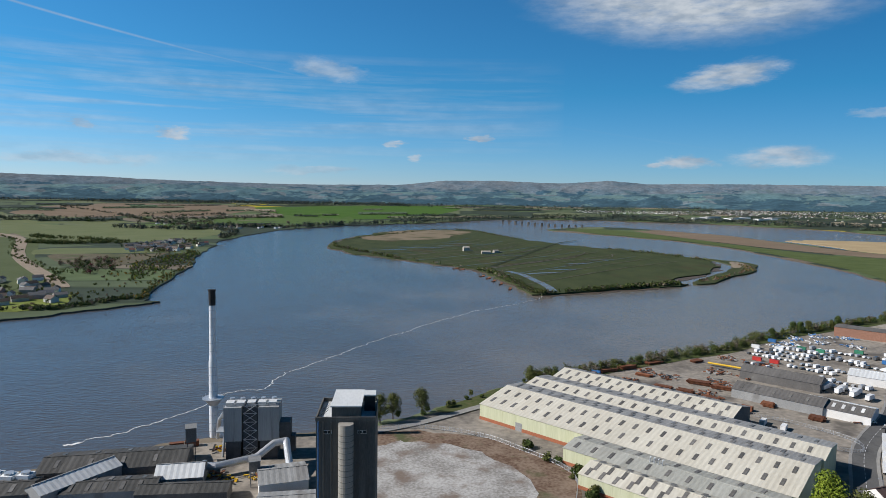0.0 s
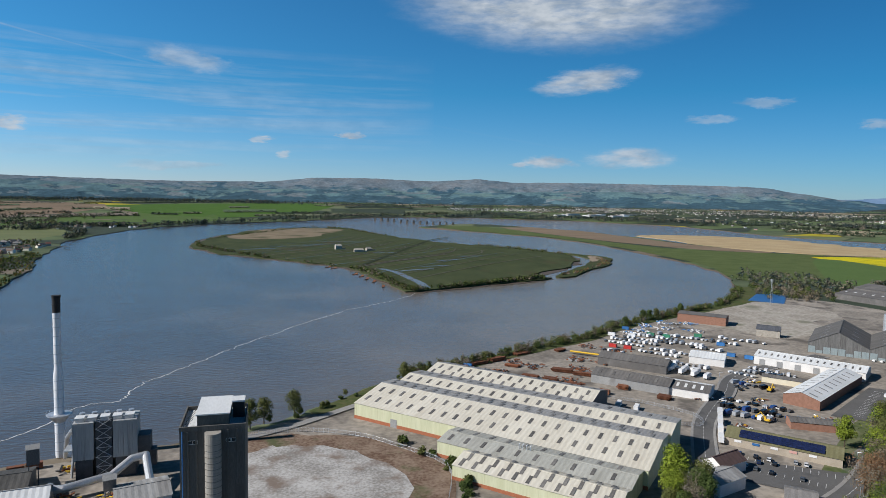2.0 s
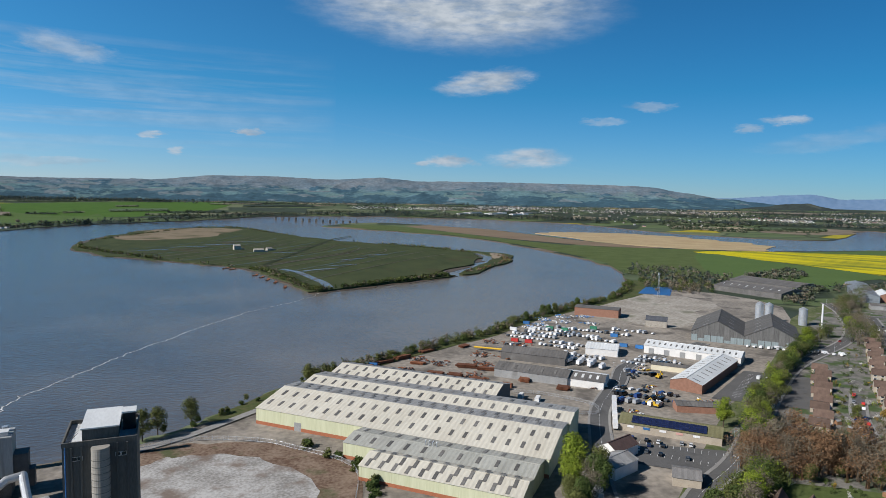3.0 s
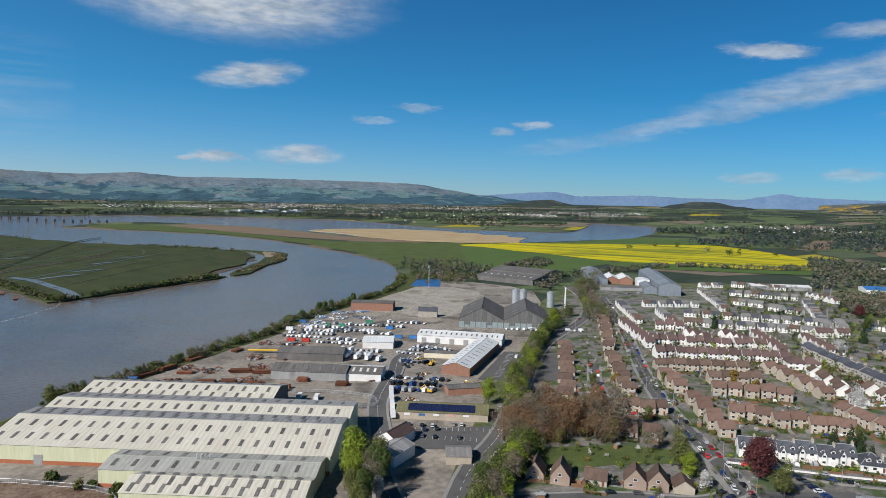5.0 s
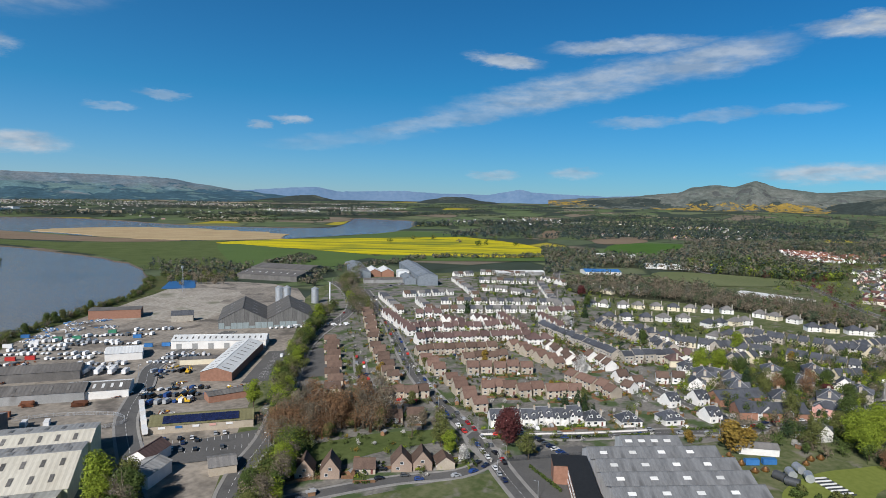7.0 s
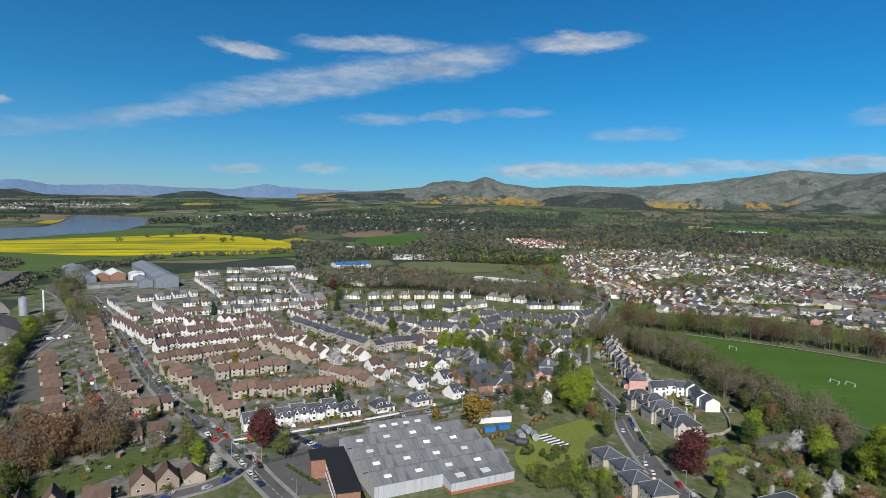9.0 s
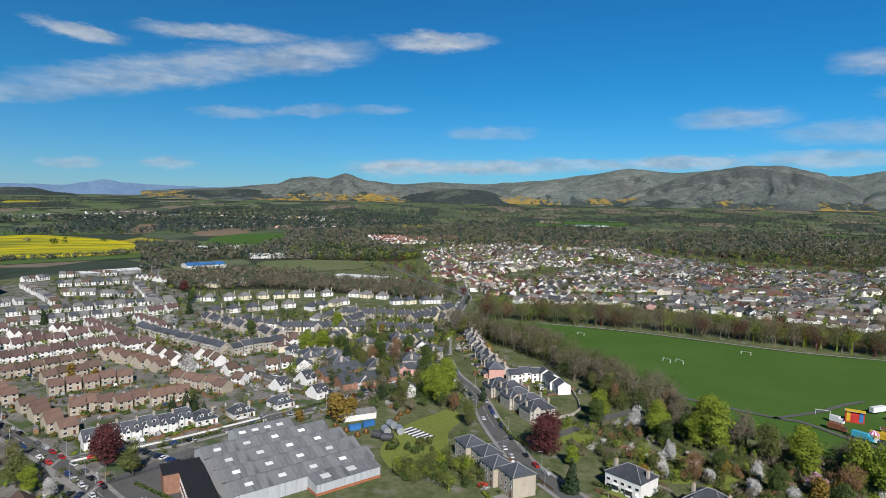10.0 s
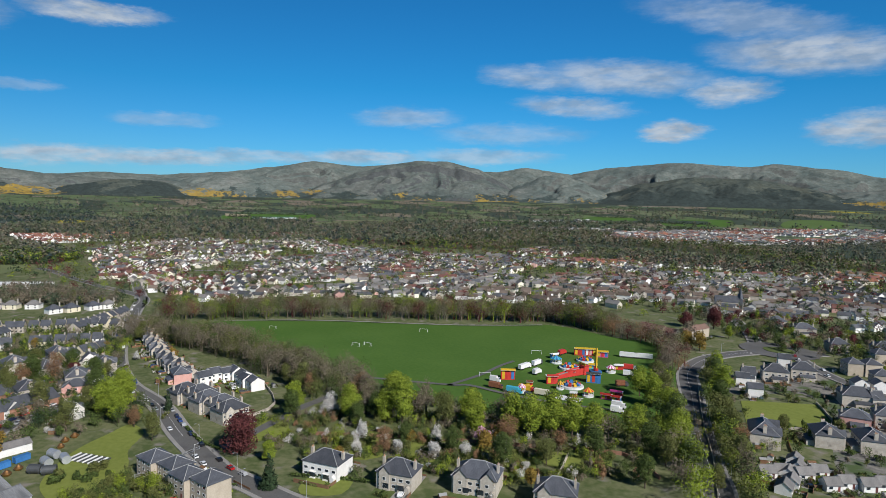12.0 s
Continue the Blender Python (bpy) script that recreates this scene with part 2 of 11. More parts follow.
def field_mat():
    """Patchwork of far fields with hedges: grass, crop, plough and woodland, one cell each."""
    m = bpy.data.materials.new("far_fields")
    m.use_nodes = True
    nt = m.node_tree
    b = nt.nodes["Principled BSDF"]
    b.inputs["Roughness"].default_value = 0.95
    b.inputs["Specular IOR Level"].default_value = 0.15
    pos = nt.nodes.new("ShaderNodeNewGeometry")
    mp = nt.nodes.new("ShaderNodeMapping")
    mp.inputs[2].default_value, mp.inputs[3].default_value = (0, 0, 0.5), (1, 1.4, 0)
    nt.links.new(pos.outputs["Position"], mp.inputs[0])
    vor, edge = nt.nodes.new("ShaderNodeTexVoronoi"), nt.nodes.new("ShaderNodeTexVoronoi")
    edge.feature = "DISTANCE_TO_EDGE"
    for v in (vor, edge):
        v.inputs["Scale"].default_value = 0.0048
        nt.links.new(mp.outputs[0], v.inputs[0])
    bw = nt.nodes.new("ShaderNodeSeparateColor")
    nt.links.new(vor.outputs["Color"], bw.inputs[0])
    r = nt.nodes.new("ShaderNodeValToRGB")
    r.color_ramp.interpolation = "CONSTANT"
    cols = [(0, (.10, .135, .06)), (.22, (.042, .056, .040)), (.46, (.09, .115, .062)), (.58, (.18, .15, .11)), (.68, (.046, .062, .042)), (.84, (.13, .15, .08)), (.985, (.34, .29, .03))]
    el = r.color_ramp.elements
    el[0].color, el[0].position = (*cols[0][1], 1), 0
    el[1].color, el[1].position = (*cols[-1][1], 1), cols[-1][0]
    for p, c in cols[1:-1]:
        e = el.new(p)
        e.color = (*c, 1)
    nt.links.new(bw.outputs[0], r.inputs[0])
    nz = nt.nodes.new("ShaderNodeTexNoise")
    nz.inputs["Scale"].default_value, nz.inputs["Detail"].default_value = 0.02, 5
    nt.links.new(pos.outputs["Position"], nz.inputs[0])
    hedge = nt.nodes.new("ShaderNodeMapRange")
    hedge.inputs[1].default_value, hedge.inputs[2].default_value, hedge.inputs[3].default_value, hedge.inputs[4].default_value = 0.02, 0.05, .8, 0
    nt.links.new(edge.outputs[0], hedge.inputs[0])
    mx = nt.nodes.new("ShaderNodeMix")
    mx.data_type = "RGBA"
    mx.inputs[7].default_value = (.034, .048, .028, 1)
    nt.links.new(hedge.outputs[0], mx.inputs[0])
    nt.links.new(r.outputs[0], mx.inputs[6])
    hs = nt.nodes.new("ShaderNodeHueSaturation")
    vr = nt.nodes.new("ShaderNodeMapRange")
    vr.inputs[3].default_value, vr.inputs[4].default_value = 0.6, 1.4
    nt.links.new(nz.outputs[0], vr.inputs[0])
    nt.links.new(vr.outputs[0], hs.inputs[2])
    nt.links.new(mx.outputs[2], hs.inputs[4])
    nt.links.new(hs.outputs[0], b.inputs["Base Color"])
    return m


def water_mat():
    m = bpy.data.materials.new("river_water")
    m.use_nodes = True
    nt = m.node_tree
    b = nt.nodes["Principled BSDF"]
    b.inputs["Roughness"].default_value, b.inputs["IOR"].default_value = 0.14, 1.33
    pos = nt.nodes.new("ShaderNodeNewGeometry")
    n0 = nt.nodes.new("ShaderNodeTexNoise")
    n0.inputs["Scale"].default_value, n0.inputs["Detail"].default_value = 0.006, 4
    nt.links.new(pos.outputs["Position"], n0.inputs[0])
    r = nt.nodes.new("ShaderNodeValToRGB")
    r.color_ramp.elements[0].position, r.color_ramp.elements[1].position = 0.35, 0.7
    r.color_ramp.elements[0].color, r.color_ramp.elements[1].color = (.085, .084, .085, 1), (.165, .148, .128, 1)
    # silty base colour, with the river's reflected brightness along x put into it
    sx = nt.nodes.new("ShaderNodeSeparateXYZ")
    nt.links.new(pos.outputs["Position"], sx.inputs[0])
    x_brightness = nt.nodes.new("ShaderNodeMapRange")
    x_brightness.inputs[1].default_value, x_brightness.inputs[2].default_value, x_brightness.inputs[3].default_value, x_brightness.inputs[4].default_value = -220, 160, -.25, .22
    nt.links.new(sx.outputs[0], x_brightness.inputs[0])
    silt_brightness = nt.nodes.new("ShaderNodeMath")
    nt.links.new(n0.outputs[0], silt_brightness.inputs[0])
    nt.links.new(x_brightness.outputs[0], silt_brightness.inputs[1])
    nt.links.new(silt_brightness.outputs[0], r.inputs[0])
    nt.links.new(r.outputs[0], b.inputs["Base Color"])
    mp = nt.nodes.new("ShaderNodeMapping")
    mp.inputs[2].default_value, mp.inputs[3].default_value = (0, 0, 0.6), (1, 2.2, 1)
    nt.links.new(pos.outputs["Position"], mp.inputs[0])
    n1, n2 = nt.nodes.new("ShaderNodeTexNoise"), nt.nodes.new("ShaderNodeTexNoise")
    n1.inputs["Scale"].default_value, n1.inputs["Detail"].default_value = 0.2, 8
    n2.inputs["Scale"].default_value, n2.inputs["Detail"].default_value = 0.02, 3
    nt.links.new(mp.outputs[0], n1.inputs[0])
    nt.links.new(pos.outputs["Position"], n2.inputs[0])
    st = nt.nodes.new("ShaderNodeMapRange")
    st.inputs[1].default_value, st.inputs[2].default_value, st.inputs[3].default_value, st.inputs[4].default_value = 0.35, 0.7, 0.26, 0.36
    nt.links.new(n2.outputs[0], st.inputs[0])
    bp = nt.nodes.new("ShaderNodeBump")
    bp.inputs["Distance"].default_value = 1.6
    nt.links.new(st.outputs[0], bp.inputs["Strength"])
    nt.links.new(n1.outputs[0], bp.inputs["Height"])
    nt.links.new(bp.outputs[0], b.inputs["Normal"])
    return m


M = {
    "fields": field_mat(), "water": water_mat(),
    "grass": mat("grass", (.066, .09, .028), (.11, .138, .05), .03, .95, bump=.3, fine=14, spec=.1),
    "crop": mat("crop", (.075, .12, .035), (.095, .145, .045), .01, .95, bump=.3, fine=20, spec=.1),
    "pasture": mat("grey_green_crop", (.078, .098, .042), (.102, .122, .056), .012, .95, bump=.3, fine=18, spec=.1),
    "olive": mat("olive_pasture", (.115, .138, .06), (.155, .172, .082), .012, .95, bump=.3, fine=16, spec=.1),
    "lawn": mat("bright_lawn", (.145, .175, .038), (.195, .225, .056), .03, .95, bump=.3, fine=14, spec=.1),
    "turf": mat("park_turf", (.055, .115, .02), (.075, .14, .028), .02, .95, bump=.25, fine=20, spec=.1),
    "plough": mat("ploughed_soil", (.17, .125, .085), (.23, .175, .12), .01, .95, bump=.3, fine=20, stretch=(.3, 1.4, 1), spec=.1),
    "rape": rape_mat(),
    "marsh": mat("salt_marsh", (.034, .047, .020), (.072, .084, .036), .02, .95, bump=.3, fine=12, stain=((.075, .055, .03), .006, .6, .8), stretch=(1.6, .8, 1), spec=.1),
    "oldreed": mat("trampled_reed", (.17, .135, .09), (.25, .20, .135), .02, .95, bump=.3, fine=14, stain=((.08, .08, .04), .012, .52, .9), spec=.1),
    "reed": mat("dry_reed", (.34, .25, .14), (.46, .36, .21), .015, .95, bump=.3, fine=14, spec=.1),
    "litter0": mat("dark_dyke_grass", (.022, .032, .016), (.04, .05, .026), .05, .95, bump=.3, spec=.1),
    "mud": mat("river_mud", (.075, .058, .042), (.12, .09, .065), .05, .6, bump=.3),
    "asphalt": mat("asphalt", (.085, .083, .08), (.125, .122, .118), .05, .9, bump=.2, fine=30, stain=((.06, .06, .06), .12, .58, .6)),
    "yard": mat("yard_concrete", (.17, .15, .125), (.34, .30, .25), .025, .92, bump=.3, fine=12, stain=((.10, .088, .075), .045, .53, .9), lo=.38, hi=.62),
    "pave": mat("pavement", (.22, .21, .20), (.30, .29, .27), .2, .9, bump=.1),
    "dirt": mat("bare_spoil", (.22, .205, .185), (.47, .455, .43), .06, .95, bump=.7, fine=14, stain=((.17, .125, .095), .07, .53, .85), lo=.38, hi=.62),
    "clearance": mat("cleared_rubble", (.25, .22, .18), (.42, .385, .33), .03, .95, bump=.5, fine=10, stain=((.13, .13, .08), .03, .56, .8), lo=.4, hi=.6),
    "rim": mat("weedy_spoil", (.11, .062, .038), (.24, .175, .125), .09, .95, bump=.6, fine=7, stain=((.07, .085, .03), .06, .56, .9), lo=.4, hi=.6),
    "estate": mat("estate_paving", (.13, .125, .115), (.24, .225, .20), .09, .93, bump=.2, fine=6, stain=((.06, .095, .03), .07, .48, .9), lo=.4, hi=.62, spec=.15),
    "allot": mat("allotment_ground", (.10, .085, .055), (.17, .145, .10), .02, .95, bump=.4, fine=12, stain=((.07, .085, .035), .02, .5, .8), spec=.1),
    "track": mat("dirt_track", (.22, .17, .12), (.30, .24, .17), .05, .95),
    "garden": mat("garden_ground", (.074, .098, .036), (.148, .155, .08), .06, .95, bump=.3, fine=5, stain=((.22, .20, .175), .09, .58, .9), lo=.40, hi=.6, spec=.1),
    "scrub": mat("scrub_ground", (.045, .075, .02), (.11, .105, .05), .04, .95, bump=.4, fine=8, spec=.1),
}

# ---- shared helpers ----
from mathutils.geometry import delaunay_2d_cdt
rng = random.Random(7)


def mesh_of(name, verts, faces, mats, idx=None, smooth=False):
    me = bpy.data.meshes.new(name)
    me.from_pydata(verts, [], faces)
    for m in (mats if isinstance(mats, (list, tuple)) else [mats]):
        me.materials.append(m)
    if idx is not None:
        me.polygons.foreach_set("material_index", idx)
    if smooth:
        me.polygons.foreach_set("use_smooth", [True] * len(faces))
    me.update()
    return me


def part(name, data, parent=None, label="", m=None):
    """Links a mesh as one object, under a thing or a part."""
    ob = new(name, data)
    if parent is not None:
        ob.parent = parent
    if m is not None:
        ob.matrix_basis = m
    if label:
        tagged(ob, label)
    return ob


def thing(name, label, category, group="", kind="", m=None):
    ob = new(name)
    ob.empty_display_size = 0.5
    if m is not None:
        ob.matrix_basis = m
    return tagged(ob, label, category, group, kind)


def far_true(r):
    s = max(0.0, (r - 2600) / 2200)
    return r if s == 0 else 2600 + 2200 * s + 15200 * s * s


def zg(x, y):
    """Height of the land: flat in the valley, rising gently towards its rim."""
    r = math.hypot(x, y)
    return 0.0 if r <= 2600 else EYE * (1 - r / far_true(min(r, 4850)))


def smooth_line(pts, n=6, closed=True, jitter=0.0, seed=1):
    """Catmull-Rom through plan points, with a ragged edge."""
    out, q, r0 = [], len(pts), random.Random(seed)
    for i in range(q if closed else q - 1):
        p0, p1, p2, p3 = [Vector(pts[(i + k) % q] if closed else pts[min(max(i + k, 0), q - 1)]) for k in (-1, 0, 1, 2)]
        for j in range(n):
            t = j / n
            v = 0.5 * ((2 * p1) + (p2 - p0) * t + (2 * p0 - 5 * p1 + 4 * p2 - p3) * t * t + (3 * p1 - p0 - 3 * p2 + p3) * t ** 3)
            k = jitter * (v.length / 900 if jitter else 0)
            out.append((v.x + r0.uniform(-k, k), v.y + r0.uniform(-k, k)))
    if not closed:
        out.append(tuple(pts[-1]))
    return out


def inside(p, poly):
    x, y, c = p[0], p[1], False
    j = len(poly) - 1
    for i in range(len(poly)):
        xi, yi = poly[i]
        xj, yj = poly[j]
        if (yi > y) != (yj > y) and x < (xj - xi) * (y - yi) / (yj - yi) + xi:
            c = not c
        j = i
    return c


def drape(name, poly, material, off, step=120.0, label="", kind="structure", category="ground", edge=0.0):
    """A patch of ground that lies on the land, off metres above it, with an optional drop at its edge."""
    xs, ys = [p[0] for p in poly], [p[1] for p in poly]
    extra, far = [], max(math.hypot(*p) for p in poly) > 2400
    if far:
        x = min(xs) + step / 2
        while x < max(xs):
            y = min(ys) + step / 2
            while y < max(ys):
                if inside((x, y), poly):
                    extra.append((x, y))
                y += step
            x += step
    n = len(poly)
    res = delaunay_2d_cdt([Vector(p) for p in poly] + [Vector(p) for p in extra], [(i, (i + 1) % n) for i in range(n)], [], 1, 0.001)
    vs = [(v.x, v.y, zg(v.x, v.y) + off) for v in res[0]]
    fs = [tuple(f) for f in res[2]]
    if edge:
        rim = {}
        for f in fs:
            for a, b in zip(f, f[1:] + f[:1]):
                rim[(a, b)] = 1
        k = len(vs)
        vs += [(x, y, z - edge) for x, y, z in vs[:k]]
        fs += [(a, a + k, b + k, b) for (a, b) in list(rim) if (b, a) not in rim]
    ob = new(name, mesh_of(name, vs, fs, material))
    return tagged(ob, label, category, kind=kind)


def ribbon(name, line, a, b, material, off, n=5, label="", category="road", thick=0.0):
    """A strip along a plan line between offsets a and b to its right."""
    pts = [Vector(p) for p in smooth_line(line, n, False)]
    vs, fs = [], []
    for i, p in enumerate(pts):
        d = (pts[min(i + 1, len(pts) - 1)] - pts[max(i - 1, 0)]).normalized()
        nr = Vector((d.y, -d.x))
        for o in (a, b):
            q = p + nr * o
            vs.append((q.x, q.y, zg(q.x, q.y) + off))
    k = len(vs)
    for i in range(len(pts) - 1):
        fs.append((2 * i, 2 * i + 1, 2 * i + 3, 2 * i + 2))
    if thick:
        vs += [(x, y, z - thick) for x, y, z in vs]
        for i in range(len(pts) - 1):
            fs += [(2 * i + 2, 2 * i, 2 * i + k, 2 * i + 2 + k)[::-1], (2 * i + 1, 2 * i + 3, 2 * i + 3 + k, 2 * i + 1 + k)[::-1]]
    ob = new(name, mesh_of(name, vs, fs, material))
    return tagged(ob, label, category, kind="structure")


def box_data(boxes):
    """Vertices and faces of boxes (x0, y0, z0, x1, y1, z1)."""
    vs, fs = [], []
    for x0, y0, z0, x1, y1, z1 in boxes:
        k = len(vs)
        vs += [(x0, y0, z0), (x1, y0, z0), (x1, y1, z0), (x0, y1, z0), (x0, y0, z1), (x1, y0, z1), (x1, y1, z1), (x0, y1, z1)]
        fs += [tuple(k + i for i in f) for f in ((3, 2, 1, 0), (4, 5, 6, 7), (0, 1, 5, 4), (1, 2, 6, 5), (2, 3, 7, 6), (3, 0, 4, 7))]
    return vs, fs


def tube_data(p0, p1, r0, r1=None, n=10, caps=True):
    p0, p1 = Vector(p0), Vector(p1)
    r1 = r0 if r1 is None else r1
    q = (p1 - p0).to_track_quat("Z", "Y")
    vs, fs = [], []
    for p, r in ((p0, r0), (p1, r1)):
        for i in range(n):
            a = 2 * math.pi * i / n
            vs.append(tuple(p + q @ Vector((r * math.cos(a), r * math.sin(a), 0))))
    fs = [(i, (i + 1) % n, n + (i + 1) % n, n + i) for i in range(n)]
    if caps:
        fs += [tuple(range(n))[::-1], tuple(range(n, 2 * n))]
    return vs, fs


def join_data(*datas):
    vs, fs = [], []
    for v, f in datas:
        k = len(vs)
        vs += v
        fs += [tuple(i + k for i in q) for q in f]
    return vs, fs


# ---- land, river, island ----
NEAR_BANK = [(-2700, -800), (-1500, -260), (-700, 40), (-350, 185), (-189, 261), (-151, 282), (-126, 302), (-69, 315), (-37, 330), (-9, 350), (12, 371),
             (41, 403), (100, 443), (165, 485), (230, 521), (279, 564), (373, 619), (441, 657), (518, 723), (569, 786), (621, 876), (691, 1035), (719, 1237), (730, 1561),
             (690, 1890), (538, 2166), (391, 2426)]
SPIT_BACK = [(440, 2560), (566, 2681), (757, 2645), (919, 2389), (1001, 2052), (1023, 1641), (1081, 1391), (1180, 1290), (1280, 1235), (1439, 1225), (1639, 1214), (1910, 1245), (2374, 1459), (2483, 1561)]
FAR_BANK = [(2408, 1818), (2286, 1757), (1931, 1593), (1775, 1659), (1647, 1939), (1570, 2383), (1380, 2631), (1110, 2830), (731, 2975), (523, 3012), (230, 3000), (17, 2870), (-223, 2705), (-430, 2511),
            (-544, 2248), (-593, 1892), (-575, 1645), (-520, 1383), (-470, 1180), (-420, 1053), (-385, 875), (-340, 716), (-321, 694), (-363, 641),
            (-414, 582), (-560, 470), (-900, 330), (-1600, 60), (-2700, -380)]
ISLE = [(-280, 1516), (-206, 1343), (-100, 1225), (-12, 1135), (54, 1040), (82, 936), (104, 815), (122, 795), (191, 830), (262, 869), (338, 910), (345, 965), (456, 1098),
        (515, 1220), (518, 1309), (500, 1408), (415, 1525), (306, 1663), (186, 1961), (76, 2327), (-68, 2321), (-213, 2128), (-282, 1740)]
ISLE_TIP = [(362, 938), (382, 930), (444, 1004), (546, 1129), (592, 1231), (577, 1283), (545, 1336), (522, 1345), (548, 1290), (538, 1201), (474, 1084)]
SAND = [(1085, 2029), (1408, 1985), (1495, 1697), (1488, 1415), (1300, 1262), (1110, 1400), (1045, 1641)]
river_line = smooth_line(NEAR_BANK + SPIT_BACK + FAR_BANK, 5, True, 5.0, 3)
isle_line, tip_line, sand_line = smooth_line(ISLE, 5, True, 6, 4), smooth_line(ISLE_TIP, 4, True, 3, 5), smooth_line(SAND, 6, True, 12, 6)


def build_ground():
    n = len(river_line)
    pts, edges = [Vector(p) for p in river_line], [(i, (i + 1) % n) for i in range(n)]
    rim = 120
    k = len(pts)
    pts += [Vector((4950 * math.sin(2 * math.pi * i / rim), 4950 * math.cos(2 * math.pi * i / rim))) for i in range(rim)]
    edges += [(k + i, k + (i + 1) % rim) for i in range(rim)]
    for r in (300, 700, 1200, 1800, 2400, 2600, 2750, 2900, 3050, 3250, 3450, 3700, 4000, 4300, 4600, 4800):
        for i in range(64):
            a = 2 * math.pi * (i + (r % 3) / 3) / 64
            pts.append(Vector((r * math.sin(a), r * math.cos(a))))
    res = delaunay_2d_cdt(pts, edges, [], 1, 0.001)
    land, wet = [], []
    for f in res[2]:
        c = sum((res[0][i] for i in f), Vector((0, 0))) / len(f)
        (wet if inside(c, river_line) else land).append(tuple(f))
    vs = [(v.x, v.y, zg(v.x, v.y)) for v in res[0]]
    m = len(vs)
    half = {(a, b) for f in land for a, b in zip(f, f[1:] + f[:1])}
    bank = [(a, b) for a, b in half if (b, a) not in half and math.hypot(vs[a][0], vs[a][1]) < 4900]
    bed = [(x, y, z - 4.0) for x, y, z in vs]
    faces = land + [(b, a, a + m, b + m) for a, b in bank] + [tuple(i + m for i in f) for f in wet]
    idx = [0] * len(land) + [1] * (len(bank) + len(wet))
    me = mesh_of("ground", vs + bed, faces, [M["fields"], M["mud"]], idx)
    tagged(new("ground", me), "green and brown valley farmland reaching to the hills", "ground", kind="structure")
    wv = [(x, y, z - 1.6) for x, y, z in vs]
    grow = [(x * 1.0, y, z) for x, y, z in wv]
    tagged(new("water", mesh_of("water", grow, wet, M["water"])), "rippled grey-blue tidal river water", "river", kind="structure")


build_ground()
drape("mudflat", smooth_line([(p[0] + (p[0] - 80) * .015, p[1] + (p[1] - 1480) * .012) for p in ISLE], 5, True, 6, 9), M["mud"], -1.2, label="dark mud shore round the island", edge=1)
drape("island", isle_line, M["marsh"], 0.4, label="flat green salt marsh island in the river", category="island", edge=3)
drape("island_spit", tip_line, M["marsh"], 0.3, label="curved reedy spit beside the marsh island", category="island", edge=3)
drape("sandbank", sand_line, M["reed"], -0.6, label="pale dry reed bed beside the far channel", category="reed bed", edge=2)

